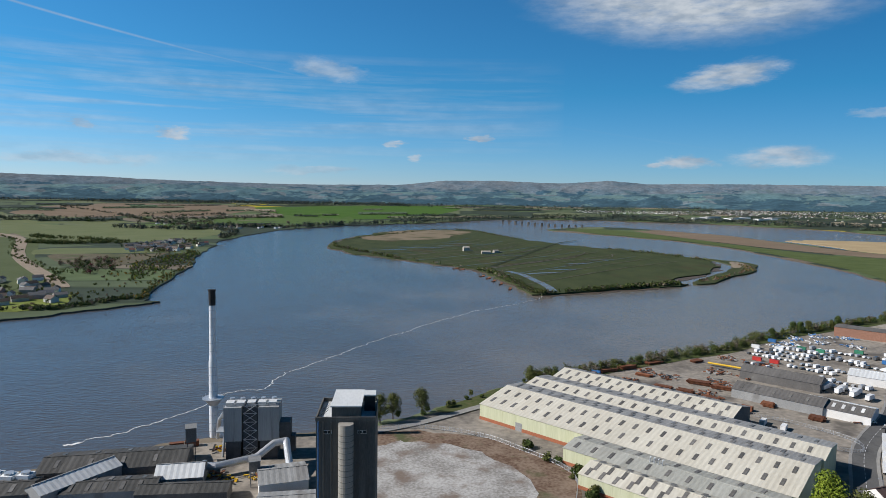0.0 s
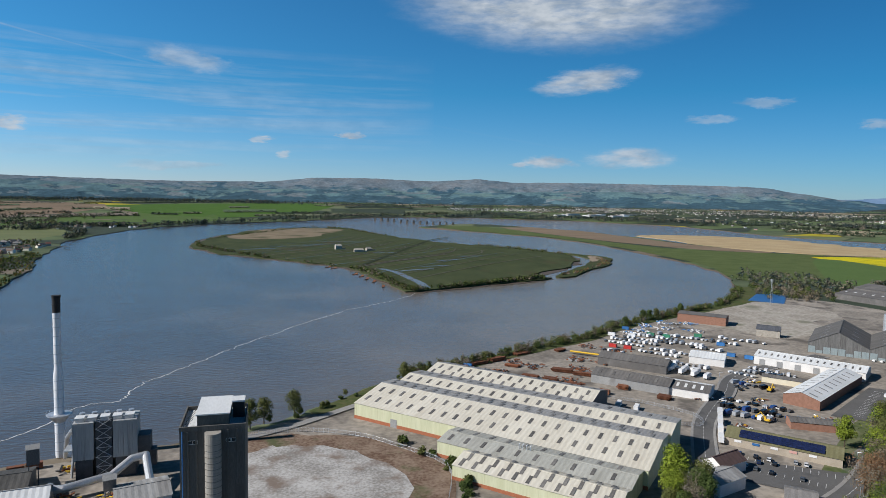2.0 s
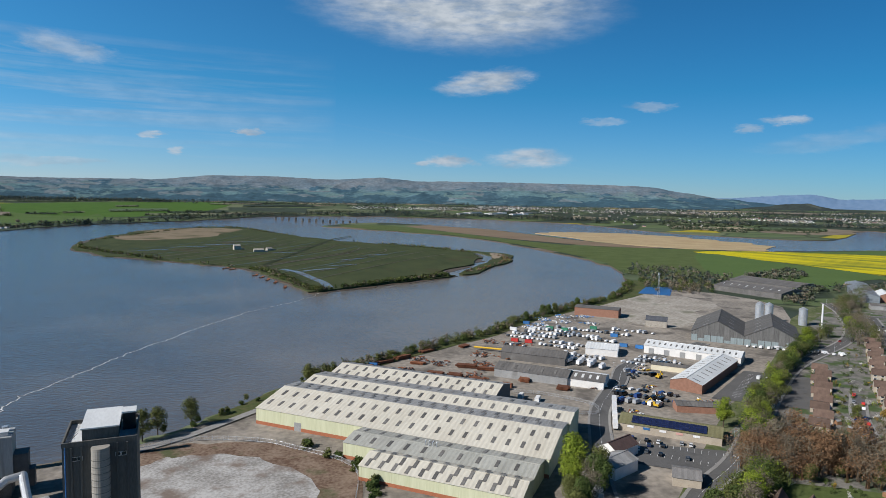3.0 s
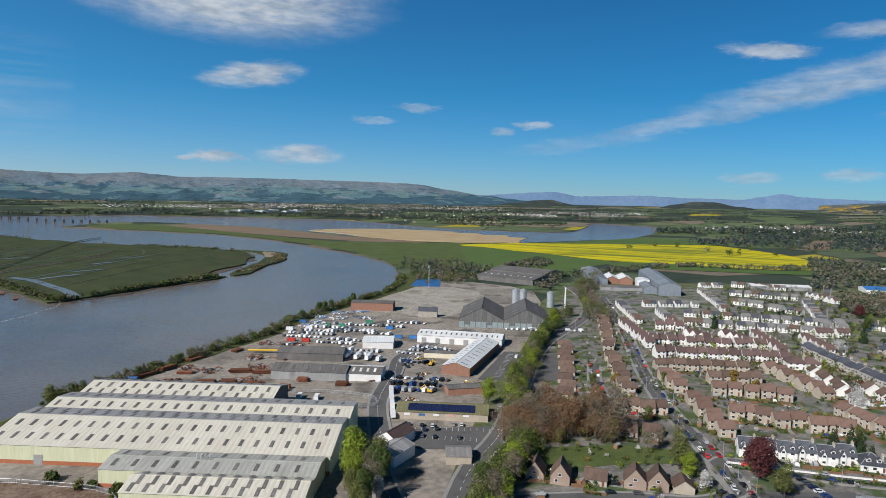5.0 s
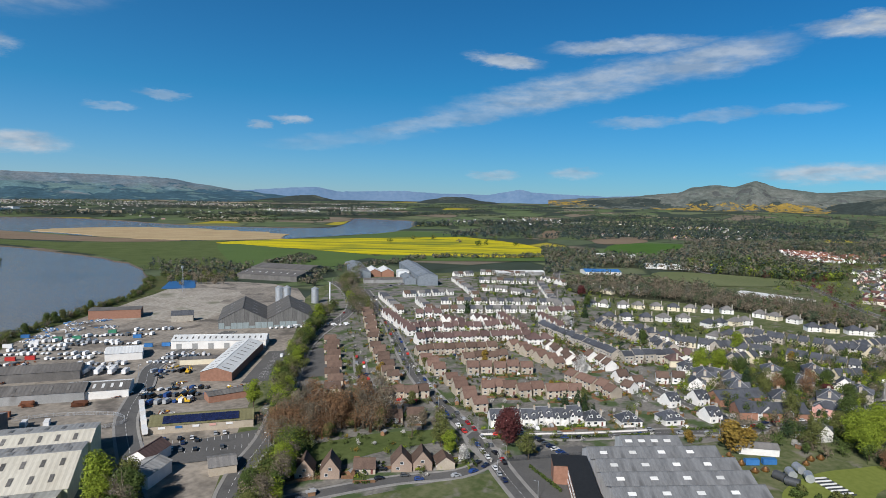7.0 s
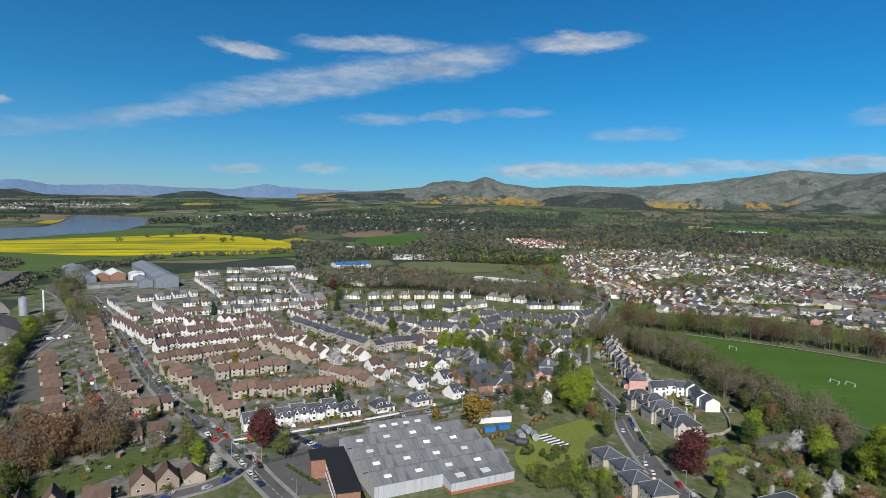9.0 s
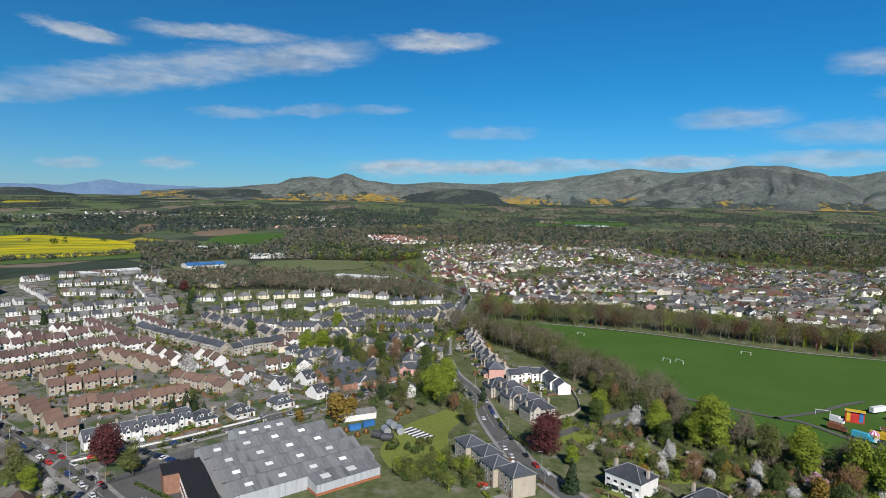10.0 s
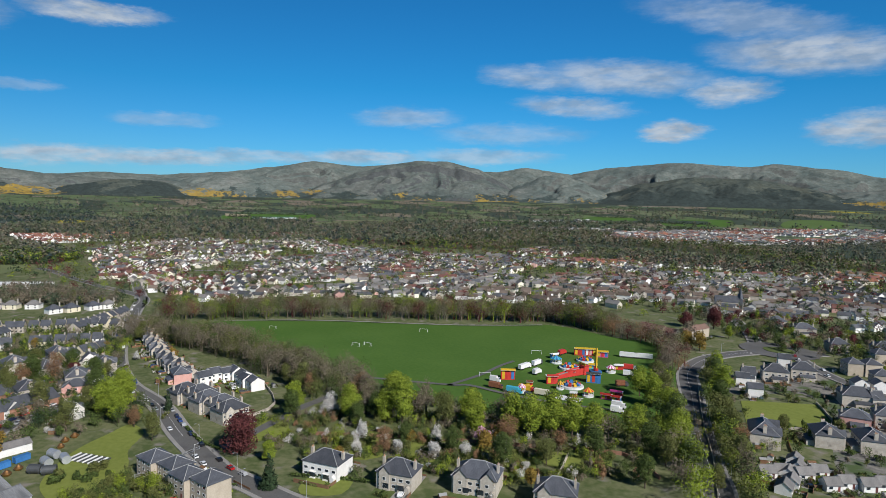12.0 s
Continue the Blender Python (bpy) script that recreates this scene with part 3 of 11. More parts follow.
# fields: outline, material, label
FIELDS = [
    ([(-1141, 1614), (-749, 1145), (-515, 830), (-490, 792), (-505, 710), (-900, 560), (-1700, 900)], "pasture", "dull green young crop behind the dirt track"),
    ([(-1670, 2381), (-1544, 2581), (-955, 2322), (-690, 1956), (-690, 1600), (-812, 1500), (-1006, 1560), (-1276, 1841)], "olive", "olive green pasture"),
    ([(-1704, 2520), (-1859, 2934), (-1637, 3337), (-1030, 3388), (-1019, 2921), (-1207, 2757)], "plough", "brown ploughed field"),
    ([(-674, 1086), (-746, 1203), (-585, 1233), (-560, 1276), (-533, 1035), (-606, 1024)], "allot", "brown rough allotment ground"),
    ([(-783, 1196), (-828, 1320), (-600, 1367), (-560, 1276), (-746, 1203)], "olive", "pale rough pasture above the allotments"),
    ([(-492, 692), (-451, 738), (-414, 692), (-407, 646), (-441, 620)], "lawn", "bright green paddock beside the farm"),
    ([(-1178, 2360), (-973, 2900), (-565, 3130), (-417, 2730), (-798, 2310)], "crop", "bright green field beyond the village"),
    ([(-1008, 3340), (22, 3828), (-38, 3220), (-486, 2870)], "turf", "green field behind the river bank"),
    ([(-2700, 1900), (-1720, 1000), (-1200, 1700), (-1500, 2300), (-2500, 3000)], "olive", "pale green pasture"),
    ([(80, 4247), (360, 4750), (315, 4143), (124, 3857)], "rape", "small yellow rape field far off"),
    ([(717, 2505), (960, 2300), (985, 1990), (1010, 1600), (1080, 1370), (1000, 1376), (900, 1500), (800, 1838)], "plough", "brown ploughed field along the far channel"),
    ([(700, 1890), (745, 1561), (735, 1237), (700, 1035), (640, 890), (690, 840), (800, 860), (1060, 1180), (1080, 1240), (1150, 1290), (960, 1390), (860, 1500), (780, 1838), (690, 2420), (560, 2560), (450, 2440), (560, 2170)], "grass", "bright green riverside pasture"),
    ([(1080, 1240), (1336, 1200), (1622, 998), (1747, 879), (1503, 556), (1271, 469), (1183, 553), (1087, 747), (1085, 982)], "rape", "yellow rape field in full flower"),
    ([(814, 900), (1070, 1210), (1075, 982), (1070, 760), (937, 720), (798, 660), (740, 780)], "crop", "green field beside the rape field"),
    ([(1271, 465), (1183, 549), (1087, 743), (1000, 700), (1080, 560), (1220, 400), (1300, 420)], "crop", "green strip in front of the rape field"),
    ([(1350, 1190), (1640, 1190), (1900, 1200), (1800, 900), (1640, 1000)], "crop", "green field behind the rape field"),
    ([(1391, 373), (1813, 450), (1920, 288), (1601, 240), (1369, 279)], "turf", "bright green field among woods"),
    ([(1948, 738), (2371, 866), (2392, 820), (1913, 661)], "plough", "pale brown field beyond the rape"),
    ([(1950, 554), (2114, 469), (1943, 396), (1754, 475)], "plough", "pale brown field among woods"),
    ([(1074, 209), (1158, 174), (1138, -22), (996, 96)], "olive", "pale green meadow beside the wood"),
    ([(2218, -850), (2407, -1048), (2410, -1323), (2203, -1172), (2038, -805)], "olive", "pale green meadow below the hills"),
    ([(2559, -638), (2852, -736), (2785, -1059), (2567, -964)], "turf", "green playing ground beside a far factory"),
    ([(1989, -1993), (2145, -2165), (2051, -2365), (1896, -2206)], "turf", "green field at the foot of the hills"),
    ([(1724, -2213), (1869, -2417), (1700, -2606), (1563, -2378)], "turf", "green field below the wooded hill"),
    ([(1402, -2527), (1543, -2800), (1402, -2924), (1265, -2693)], "crop", "green field beside a far plantation"),
    ([(1986, -1422), (2240, -1634), (2118, -1849), (1935, -1675)], "crop", "long green field before the glen"),
]
for k, (pl, mt, lb) in enumerate(FIELDS):
    drape("field", smooth_line(pl, 3, True, 2, k), M[mt], 0.25 + 0.03 * k, label=lb, category="field")

# town ground
drape("town_ground", smooth_line([(120, 90), (175, 215), (240, 300), (420, 400), (600, 520), (760, 560), (1000, 400), (1150, 60), (1600, 60), (2000, 0), (1700, -420), (1400, -800), (900, -1250), (300, -1250), (0, -900), (60, -400), (100, -200)], 3),
      M["garden"], 0.12, label="town ground of gardens, lawns and paving", category="town ground")
drape("industrial_yard", smooth_line([(-420, 165), (-189, 254), (-151, 275), (-126, 295), (-69, 308), (-37, 323), (12, 362), (41, 394), (100, 434), (165, 475), (230, 511), (279, 552), (373, 606), (441, 645), (505, 700), (600, 700), (620, 560), (410, 375), (285, 290), (215, 235), (160, 190), (100, 140), (-100, 120), (-350, 100)], 3),
      M["yard"], 0.15, label="worn grey-brown concrete and gravel yards", category="yard")
drape("waste_ground", smooth_line([(-32, 296), (-18, 305), (4, 300), (20, 290), (38, 264), (32, 240), (8, 228), (-25, 232), (-40, 262)], 4, True, 6), M["dirt"], 0.3, label="pale bare spoil ground fenced off beside the silo", category="waste ground")
drape("playing_field", smooth_line([(600, -120), (553, -218), (476, -325), (440, -400), (376, -415), (320, -420), (215, -278), (260, -215), (305, -200), (330, -185), (409, -170), (486, -150), (560, -110)], 4), M["turf"], 0.3, label="mown green playing field with worn goalmouths", category="playing field")
drape("riverside_scrub", smooth_line([(-5, 352), (15, 373), (41, 402), (100, 441), (165, 483), (230, 519), (279, 561), (373, 616), (441, 655), (515, 722), (560, 786), (600, 800), (545, 705), (450, 640), (375, 600), (285, 548), (232, 504), (165, 466), (100, 425), (50, 380), (12, 350)], 3, True, 2), M["scrub"], 0.4, label="rough scrub along the river bank", category="scrub")
drape("bowling_green", [(216, -353), (188, -387), (162, -352), (190, -318)], M["lawn"], 0.35, label="mown square bowling green", category="lawn")
drape("works_lawn", smooth_line([(302, -1), (326, -13), (341, -28), (350, -39), (334, -43), (315, -34), (298, -32), (276, -26), (268, -8), (285, 0)], 4), M["lawn"], 0.3, label="green lawn beside the works yard", category="lawn")
drape("verge", smooth_line([(215, 215), (232, 200), (262, 180), (282, 155), (268, 150), (245, 165), (215, 180), (195, 205)], 4), M["grass"], 0.3, label="strip of mown grass under bare trees", category="lawn")

drape("estate_ground", smooth_line([(180, 175), (250, 255), (330, 290), (420, 360), (640, 520), (800, 480), (960, 330), (700, 190), (540, 40), (440, -20), (380, 0), (300, 70), (240, 120)], 3), M["estate"], 0.18, label="estate ground of paving, parking courts and small lawns", category="town ground")
drape("court_ground", smooth_line([(252, -400), (240, -372), (222, -362), (205, -400), (172, -372), (150, -325), (120, -285), (80, -330), (110, -430), (180, -475), (215, -460), (245, -470)], 3), M["estate"], 0.17, label="paved courts and gravel drives round the stone houses", category="town ground")
drape("cleared_ground", smooth_line([(357, 585), (442, 640), (490, 690), (550, 655), (552, 585), (490, 555), (478, 525), (410, 490), (380, 535)], 4, True, 4, 74), M["clearance"], 0.32, label="pale bare cleared ground beside the river", category="waste ground")
drape("spoil_rim", smooth_line([(-42, 306), (-20, 318), (12, 314), (36, 300), (58, 270), (50, 232), (10, 216), (-30, 224), (-48, 262)], 4, True, 6, 75), M["rim"], 0.26, label="red-brown weedy rim of the bare ground", category="waste ground")
# roads: plan line, half width, pavement width
ROADS = [
    ([(660, 482), (523, 358), (404, 259), (338, 199), (277, 132), (248, 105), (200, 60), (120, 0)], 4.2, 2.2, "residential street with parked cars"),
    ([(381, 283), (344, 254), (312, 222), (305, 210), (320, 197), (336, 200)], 3.6, 2.0, "short residential close"),
    ([(700, 570), (641, 500), (534, 410), (396, 345), (273, 258), (225, 224), (177, 196), (100, 130)], 4.5, 2.0, "road beside the tree belt"),
    ([(130, 170), (152, 224), (174, 255), (206, 305), (249, 350), (290, 390), (390, 430)], 5.0, 1.8, "estate road between the sheds"),
    ([(170, 178), (215, 148), (240, 124), (262, 118)], 3.4, 1.8, "narrow residential street"),
    ([(262, 118), (286, 138), (308, 97), (338, 60), (367, 19), (385, 7), (415, -30), (425, -50)], 4.2, 2.0, "street with parked cars beside the works"),
    ([(1033, 356), (746, 261), (640, 208), (533, 172), (472, 126), (410, 66), (367, 19)], 4.2, 2.2, "street past the long stone terrace"),
    ([(100, -150), (150, -122), (220, -85), (252, -72), (270, -65), (295, -61), (326, -58), (374, -56), (426, -46), (486, -47), (558, -57), (682, -83), (760, -98), (878, -108), (1080, -130), (1300, -150)], 4.8, 2.4, "main street curving through the town"),
    ([(60, -120), (110, -180), (147, -230), (166, -251), (195, -284), (238, -337), (272, -380), (288, -425), (283, -470), (268, -492), (250, -520)], 6.0, 2.0, "tree-lined road past the park"),
    ([(275, -470), (326, -540), (420, -640), (560, -800)], 4.5, 2.0, "street leaving the roundabout"),
    ([(262, -505), (248, -483), (201, -450), (120, -430)], 4.0, 2.0, "street to the stone houses"),
    ([(290, -62), (312, -95), (330, -120), (345, -150)], 3.0, 0, "park drive"),
    ([(682, -83), (749, -100), (807, -89), (863, -69), (986, -36), (1085, -10), (1125, 40), (1170, 130), (1250, 190)], 4.5, 1.5, "bypass road curving past the wood"),
    ([(1000, -110), (960, -260), (860, -420), (700, -560)], 4.0, 1.5, "street across the town"),
    ([(1100, -105), (1080, -320), (960, -560), (760, -800)], 3.5, 1.5, "street among houses"),
    ([(1000, 330), (880, 420), (780, 470), (660, 482)], 3.5, 1.5, "street in the white estate"),
    ([(850, 300), (760, 380), (660, 440), (600, 430)], 3.2, 1.5, "close in the white estate"),
]
for k, (ln_, hw, pw, lb) in enumerate(ROADS):
    hw, pw = hw * .95, pw * .8
    ribbon("road", ln_, -hw, hw, M["asphalt"], 0.42 + 0.012 * k, label="grey asphalt " + lb)
    if pw:
        ribbon("pavement", ln_, -hw - pw, -hw, M["pave"], 0.52 + 0.006 * k, label="pale grey pavement with a kerb", category="pavement", thick=0.4)
        ribbon("pavement", ln_, hw, hw + pw, M["pave"], 0.522 + 0.006 * k, label="pale grey pavement with a kerb", category="pavement", thick=0.4)
for ln_, hw, mt, lb in (([(560, -118), (524, -133), (467, -150), (402, -166), (371, -176), (328, -216), (319, -228), (293, -238), (262, -255), (236, -277)], 1.6, "asphalt", "grey path along the playing field"),
                        ([(326, -216), (335, -248), (346, -272), (352, -290)], 1.5, "asphalt", "grey path beside the fair"),
                        ([(590, -150), (551, -225), (476, -325), (440, -395)], 1.3, "pave", "pale path under the trees"),
                        ([(-1400, 1850), (-1100, 1620), (-780, 1150), (-520, 835), (-480, 780)], 11, "track", "pale brown dirt track between fields"),
                        ([(55, 385), (25, 362), (-10, 332), (-35, 316), (-60, 300)], 2.6, "pave", "pale concrete works road")):
    ribbon("path", ln_, -hw, hw, M[mt], 0.7, label=lb, category="path")
drape("car_park", [(186, 262), (232, 236), (214, 208), (176, 240)], M["asphalt"], 0.36, label="asphalt car park with white bay lines", category="car park")
drape("car_park", [(285, 305), (355, 350), (392, 318), (330, 268)], M["asphalt"], 0.36, label="asphalt yard with painted bays", category="car park")
drape("car_park", [(262, 118), (300, 88), (281, 72), (245, 60), (236, 90)], M["asphalt"], 0.36, label="works car park in front of the brick office", category="car park")
drape("roundabout_road", smooth_line([(275 + 30 * math.cos(a * math.pi / 6), -498 + 26 * math.sin(a * math.pi / 6)) for a in range(12)], 3), M["asphalt"], 0.68, label="asphalt roundabout", category="road")
drape("roundabout_island", smooth_line([(275 + 12 * math.cos(a * math.pi / 6), -498 + 10 * math.sin(a * math.pi / 6)) for a in range(12)], 3), M["grass"], 0.95, label="grass island in the roundabout", category="lawn", edge=.3)

# ---- hills ----
def hill_mat(name, cols, wood_c, wood_at, wood_z, gorse=None, gorse_z=(115, 165), rock=None, fields=None, fields_z=(150, 190)):
    """Hill grass in four tones with fine mottling, rock where it is steep, woods and gorse low on the slope, and fields at the foot."""
    m = bpy.data.materials.new(name)
    m.use_nodes = True
    nt = m.node_tree
    b = nt.nodes["Principled BSDF"]
    b.inputs["Roughness"].default_value, b.inputs["Specular IOR Level"].default_value = .98, .04
    geo = nt.nodes.new("ShaderNodeNewGeometry")
    pos = geo.outputs["Position"]
    sep, nsep = nt.nodes.new("ShaderNodeSeparateXYZ"), nt.nodes.new("ShaderNodeSeparateXYZ")
    nt.links.new(pos, sep.inputs[0])
    nt.links.new(geo.outputs["Normal"], nsep.inputs[0])

    def noisy(sc, detail, rough=.62):
        n = nt.nodes.new("ShaderNodeTexNoise")
        n.inputs["Scale"].default_value, n.inputs["Detail"].default_value, n.inputs["Roughness"].default_value = sc, detail, rough
        nt.links.new(pos, n.inputs[0])
        return n.outputs[0]

    def span(src, a, c, lo=0.0, hi=1.0):
        r = nt.nodes.new("ShaderNodeMapRange")
        r.inputs[1].default_value, r.inputs[2].default_value, r.inputs[3].default_value, r.inputs[4].default_value = a, c, lo, hi
        nt.links.new(src, r.inputs[0])
        return r.outputs[0]

    def calc(op, p, q):
        n = nt.nodes.new("ShaderNodeMath")
        n.operation = op
        nt.links.new(p, n.inputs[0])
        nt.links.new(q, n.inputs[1])
        return n.outputs[0]

    def over(col, c, f):
        x = nt.nodes.new("ShaderNodeMix")
        x.data_type = "RGBA"
        nt.links.new(f, x.inputs[0])
        nt.links.new(col, x.inputs[6])
        if isinstance(c, tuple):
            x.inputs[7].default_value = (*c, 1)
        else:
            nt.links.new(c, x.inputs[7])
        return x.outputs[2]
    r = nt.nodes.new("ShaderNodeValToRGB")
    el = r.color_ramp.elements
    el[0].position, el[1].position = .33, .68
    el[0].color, el[1].color = (*cols[0], 1), (*cols[3], 1)
    for p_, c_ in ((.44, cols[1]), (.56, cols[2])):
        e = el.new(p_)
        e.color = (*c_, 1)
    nt.links.new(noisy(.0042, 12, .7), r.inputs[0])
    col = r.outputs[0]
    if fields:
        mp = nt.nodes.new("ShaderNodeMapping")
        mp.inputs[2].default_value, mp.inputs[3].default_value = (0, 0, .4), (1, 1, .2)
        nt.links.new(pos, mp.inputs[0])
        v = nt.nodes.new("ShaderNodeTexVoronoi")
        v.inputs["Scale"].default_value = .0085
        nt.links.new(mp.outputs[0], v.inputs[0])
        sc = nt.nodes.new("ShaderNodeSeparateColor")
        nt.links.new(v.outputs["Color"], sc.inputs[0])
        fr = nt.nodes.new("ShaderNodeValToRGB")
        fr.color_ramp.interpolation = "CONSTANT"
        fe = fr.color_ramp.elements
        fe[0].position, fe[1].position = 0, .8
        fe[0].color, fe[1].color = (*fields[0], 1), (*fields[4], 1)
        for p_, c_ in ((.2, fields[1]), (.4, fields[2]), (.6, fields[3])):
            e = fe.new(p_)
            e.color = (*c_, 1)
        nt.links.new(sc.outputs[0], fr.inputs[0])
        lift = calc("ADD", sep.outputs[2], span(noisy(.006, 5), .3, .7, -40, 40))
        col = over(col, fr.outputs[0], span(lift, fields_z[1], fields_z[0]))
    if rock:
        steep = calc("ADD", span(nsep.outputs[2], .93, .70), span(noisy(.02, 8, .7), .3, .7, -.55, .35))
        col = over(col, rock, span(steep, .42, .6))
    wood = calc("ADD", noisy(.0065, 9, .66), span(sep.outputs[2], wood_z[0], wood_z[1], .14, -.2))
    col = over(col, wood_c, span(wood, wood_at, wood_at + .035))
    if gorse:
        ge = calc("ADD", noisy(.021, 10, .74), span(sep.outputs[2], gorse_z[0], gorse_z[1], .13, -.25))
        ge = calc("ADD", ge, span(noisy(.0028, 2), .4, .6, -.1, .08))
        col = over(col, gorse, span(ge, .645, .70))
    hs = nt.nodes.new("ShaderNodeHueSaturation")
    nt.links.new(calc("MULTIPLY", span(noisy(.045, 6, .7), .3, .7, .72, 1.28), span(noisy(.012, 4), .3, .7, .85, 1.15)), hs.inputs[2])
    nt.links.new(col, hs.inputs[4])
    nt.links.new(hs.outputs[0], b.inputs["Base Color"])
    bp = nt.nodes.new("ShaderNodeBump")
    bp.inputs["Strength"].default_value, bp.inputs["Distance"].default_value = .6, 5.0
    nt.links.new(noisy(.03, 8, .65), bp.inputs["Height"])
    nt.links.new(bp.outputs[0], b.inputs["Normal"])
    return m


# hill tones greyed and blued: some distance haze is put into them
M["hill"] = hill_mat("hazy_hill_grass", ((0.076, 0.098, 0.091), (0.106, 0.127, 0.116), (0.135, 0.152, 0.135), (0.169, 0.178, 0.160)), (.048, .064, .06), .60, (95, 200), (.27, .19, .055), (112, 168), (.098, .104, .095))
M["crag"] = hill_mat("hazy_craggy_hill_grass", ((0.068, 0.084, 0.080), (0.097, 0.114, 0.103), (0.125, 0.137, 0.123), (0.157, 0.162, 0.146)), (.046, .06, .055), .61, (95, 210), (.28, .195, .05), (112, 172), (.078, .084, .082))
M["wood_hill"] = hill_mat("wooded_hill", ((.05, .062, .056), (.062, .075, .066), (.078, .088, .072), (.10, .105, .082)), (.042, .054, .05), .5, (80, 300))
# the mountains' blue is distance haze put into the base colour
M["far_hill"] = mat("hazy_far_mountain", (.10, .17, .27), (.14, .21, .31), .004, 1.0, bump=.1, fine=8, spec=0)
# field, moor and foothill tones are blued: distance haze put into base colour
HAZE_TONES = ((0.093, 0.165, 0.186), (0.067, 0.122, 0.153), (0.125, 0.199, 0.197), (0.143, 0.180, 0.194), (0.108, 0.186, 0.200))
M["moor"] = hill_mat("moorland", ((0.096, 0.144, 0.182), (0.125, 0.168, 0.200), (0.155, 0.186, 0.209), (0.185, 0.207, 0.223)), (0.050, 0.102, 0.139), .545, (120, 250), fields=HAZE_TONES, fields_z=(135, 185))
M["foothill"] = hill_mat("hazy_wooded_farmland_hill", ((0.089, 0.144, 0.171), (0.108, 0.168, 0.182), (0.131, 0.186, 0.191), (0.155, 0.202, 0.206)), (0.048, 0.095, 0.123), .53, (80, 220), fields=HAZE_TONES, fields_z=(150, 200))


def profile(pts, az):
    for (a0, e0), (a1, e1) in zip(pts, pts[1:]):
        if a1 <= az <= a0:
            t = (az - a0) / (a1 - a0)
            t = t * t * (3 - 2 * t) * 0.5 + t * 0.5
            return e0 + (e1 - e0) * t
    return pts[0][1] if az > pts[0][0] else pts[-1][1]


def ridged(x, y, seed, octaves=4):
    """Ridges and gullies: folded noise, finer and weaker octave by octave."""
    v, a, f = 0.0, .55, 1.0
    for k in range(octaves):
        v += a * (.42 - abs(noise.noise(Vector((x * f, y * f, seed + k * 3.7)))) * 1.7)
        a, f = a * .52, f * 2.15
    return v


def hill(name, sky, r0, r1, material, label, rough=0.12, step=0.18, rows=40, seed=0.0, bench=1.0, cliff=0.0):
    """A range of hills: rises from radius r0 to a crest line at r1 whose height is given by angles above the eye."""
    a, b = sky[0][0], sky[-1][0]
    cols = int((a - b) / step) + 1
    vs, fs = [], []
    for i in range(cols):
        az = a - i * step
        el = profile(sky, az)
        el += 0.05 * noise.noise(Vector((az * 0.9, seed, 0))) + 0.03 * noise.noise(Vector((az * 3.1, seed, 5)))
        sx, sy = -math.sin(radians(az)), math.cos(radians(az))
        top = EYE + r1 * math.tan(radians(el))
        lo = zg(sx * r0, sy * r0) - 3
        shelf = .66 + .12 * noise.noise(Vector((az * .5, seed, 8)))
        for j in range(rows):
            t = j / (rows - 1)
            r = r0 + (r1 - r0) * t
            x, y = sx * r, sy * r
            wx, wy = noise.noise(Vector((x / 260, y / 260, seed))), noise.noise(Vector((x / 260, y / 260, seed + 40)))
            fold = ridged(x / 330 + .5 * wx, y / 330 + .5 * wy, seed)
            h = t ** (1.1 * bench) + 1.5 * rough * fold * math.sin(math.pi * min(1, t * 1.02))
            if cliff:
                u = min(1.0, max(0.0, (t - shelf) / .06))
                h += cliff * (u * u * (3 - 2 * u) - .5) * math.sin(math.pi * t)
            h = lo + (top - lo) * h
            line = EYE + (top - EYE) * r / r1
            vs.append((x, y, min(h, line - (1 - t) * 3) if t < 1 else top))
    for i in range(cols - 1):
        for j in range(rows - 1):
            k = i * rows + j
            fs.append((k, k + 1, k + rows + 1, k + rows))
    tagged(new(name, mesh_of(name, vs, fs, material, smooth=True)), label, "hill", kind="structure")


FAR = [(-36, .2), (-42.3, .3), (-49.4, .75), (-51.4, .4), (-57.3, .55), (-60, .4), (-64.7, .35), (-66, .6), (-67.5, .85), (-69, .6), (-71.5, .5), (-74.6, .4), (-82, .6)]
hill("backdrop_mountains", FAR, 4800, 4930, M["far_hill"], "far mountains on the horizon, blue with haze in their colour", 0.05, 0.12, 8, 2.0)
SOUTH = [(75, .8), (60, 1.0), (35, 1.25), (29.7, 1.2), (22.3, 1.0), (13.6, .9), (4.7, 1.0), (0.2, 1.45), (-3.8, 1.5), (-9.8, 1.35), (-14.1, 1.6), (-17.3, 1.35), (-21, 1.4), (-24.7, 1.4), (-30, 1.35), (-34.5, 1.3), (-37.3, 1.2), (-40, .75), (-43, .3), (-48, -.1)]
hill("moorland_hills", SOUTH, 4300, 4900, M["moor"], "low moorland hills with fields and woods, haze in their blue-green colour", 0.14, 0.2, 36, 4.0)
LOW = [(75, .1), (40, .3), (24, .7), (15, .5), (6, .35), (-2, .5), (-10, .3), (-20, .55), (-27, .7), (-33, .4), (-38, .2), (-44, -.3)]
hill("foothills", LOW, 3950, 4450, M["foothill"], "low wooded foothills in haze-blue colours in front of the moor", 0.2, 0.2, 26, 24.0)
OCHIL_W = [(-70, 0), (-73, .2), (-76, .35), (-80.7, .8), (-82.0, 1.3), (-83.6, 1.5), (-85.0, 1.35), (-86.6, 1.85), (-88.5, 1.25), (-92.0, .85), (-95, .7), (-101, .6), (-106, .4)]
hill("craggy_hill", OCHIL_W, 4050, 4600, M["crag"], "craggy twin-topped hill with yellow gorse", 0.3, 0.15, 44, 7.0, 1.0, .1)
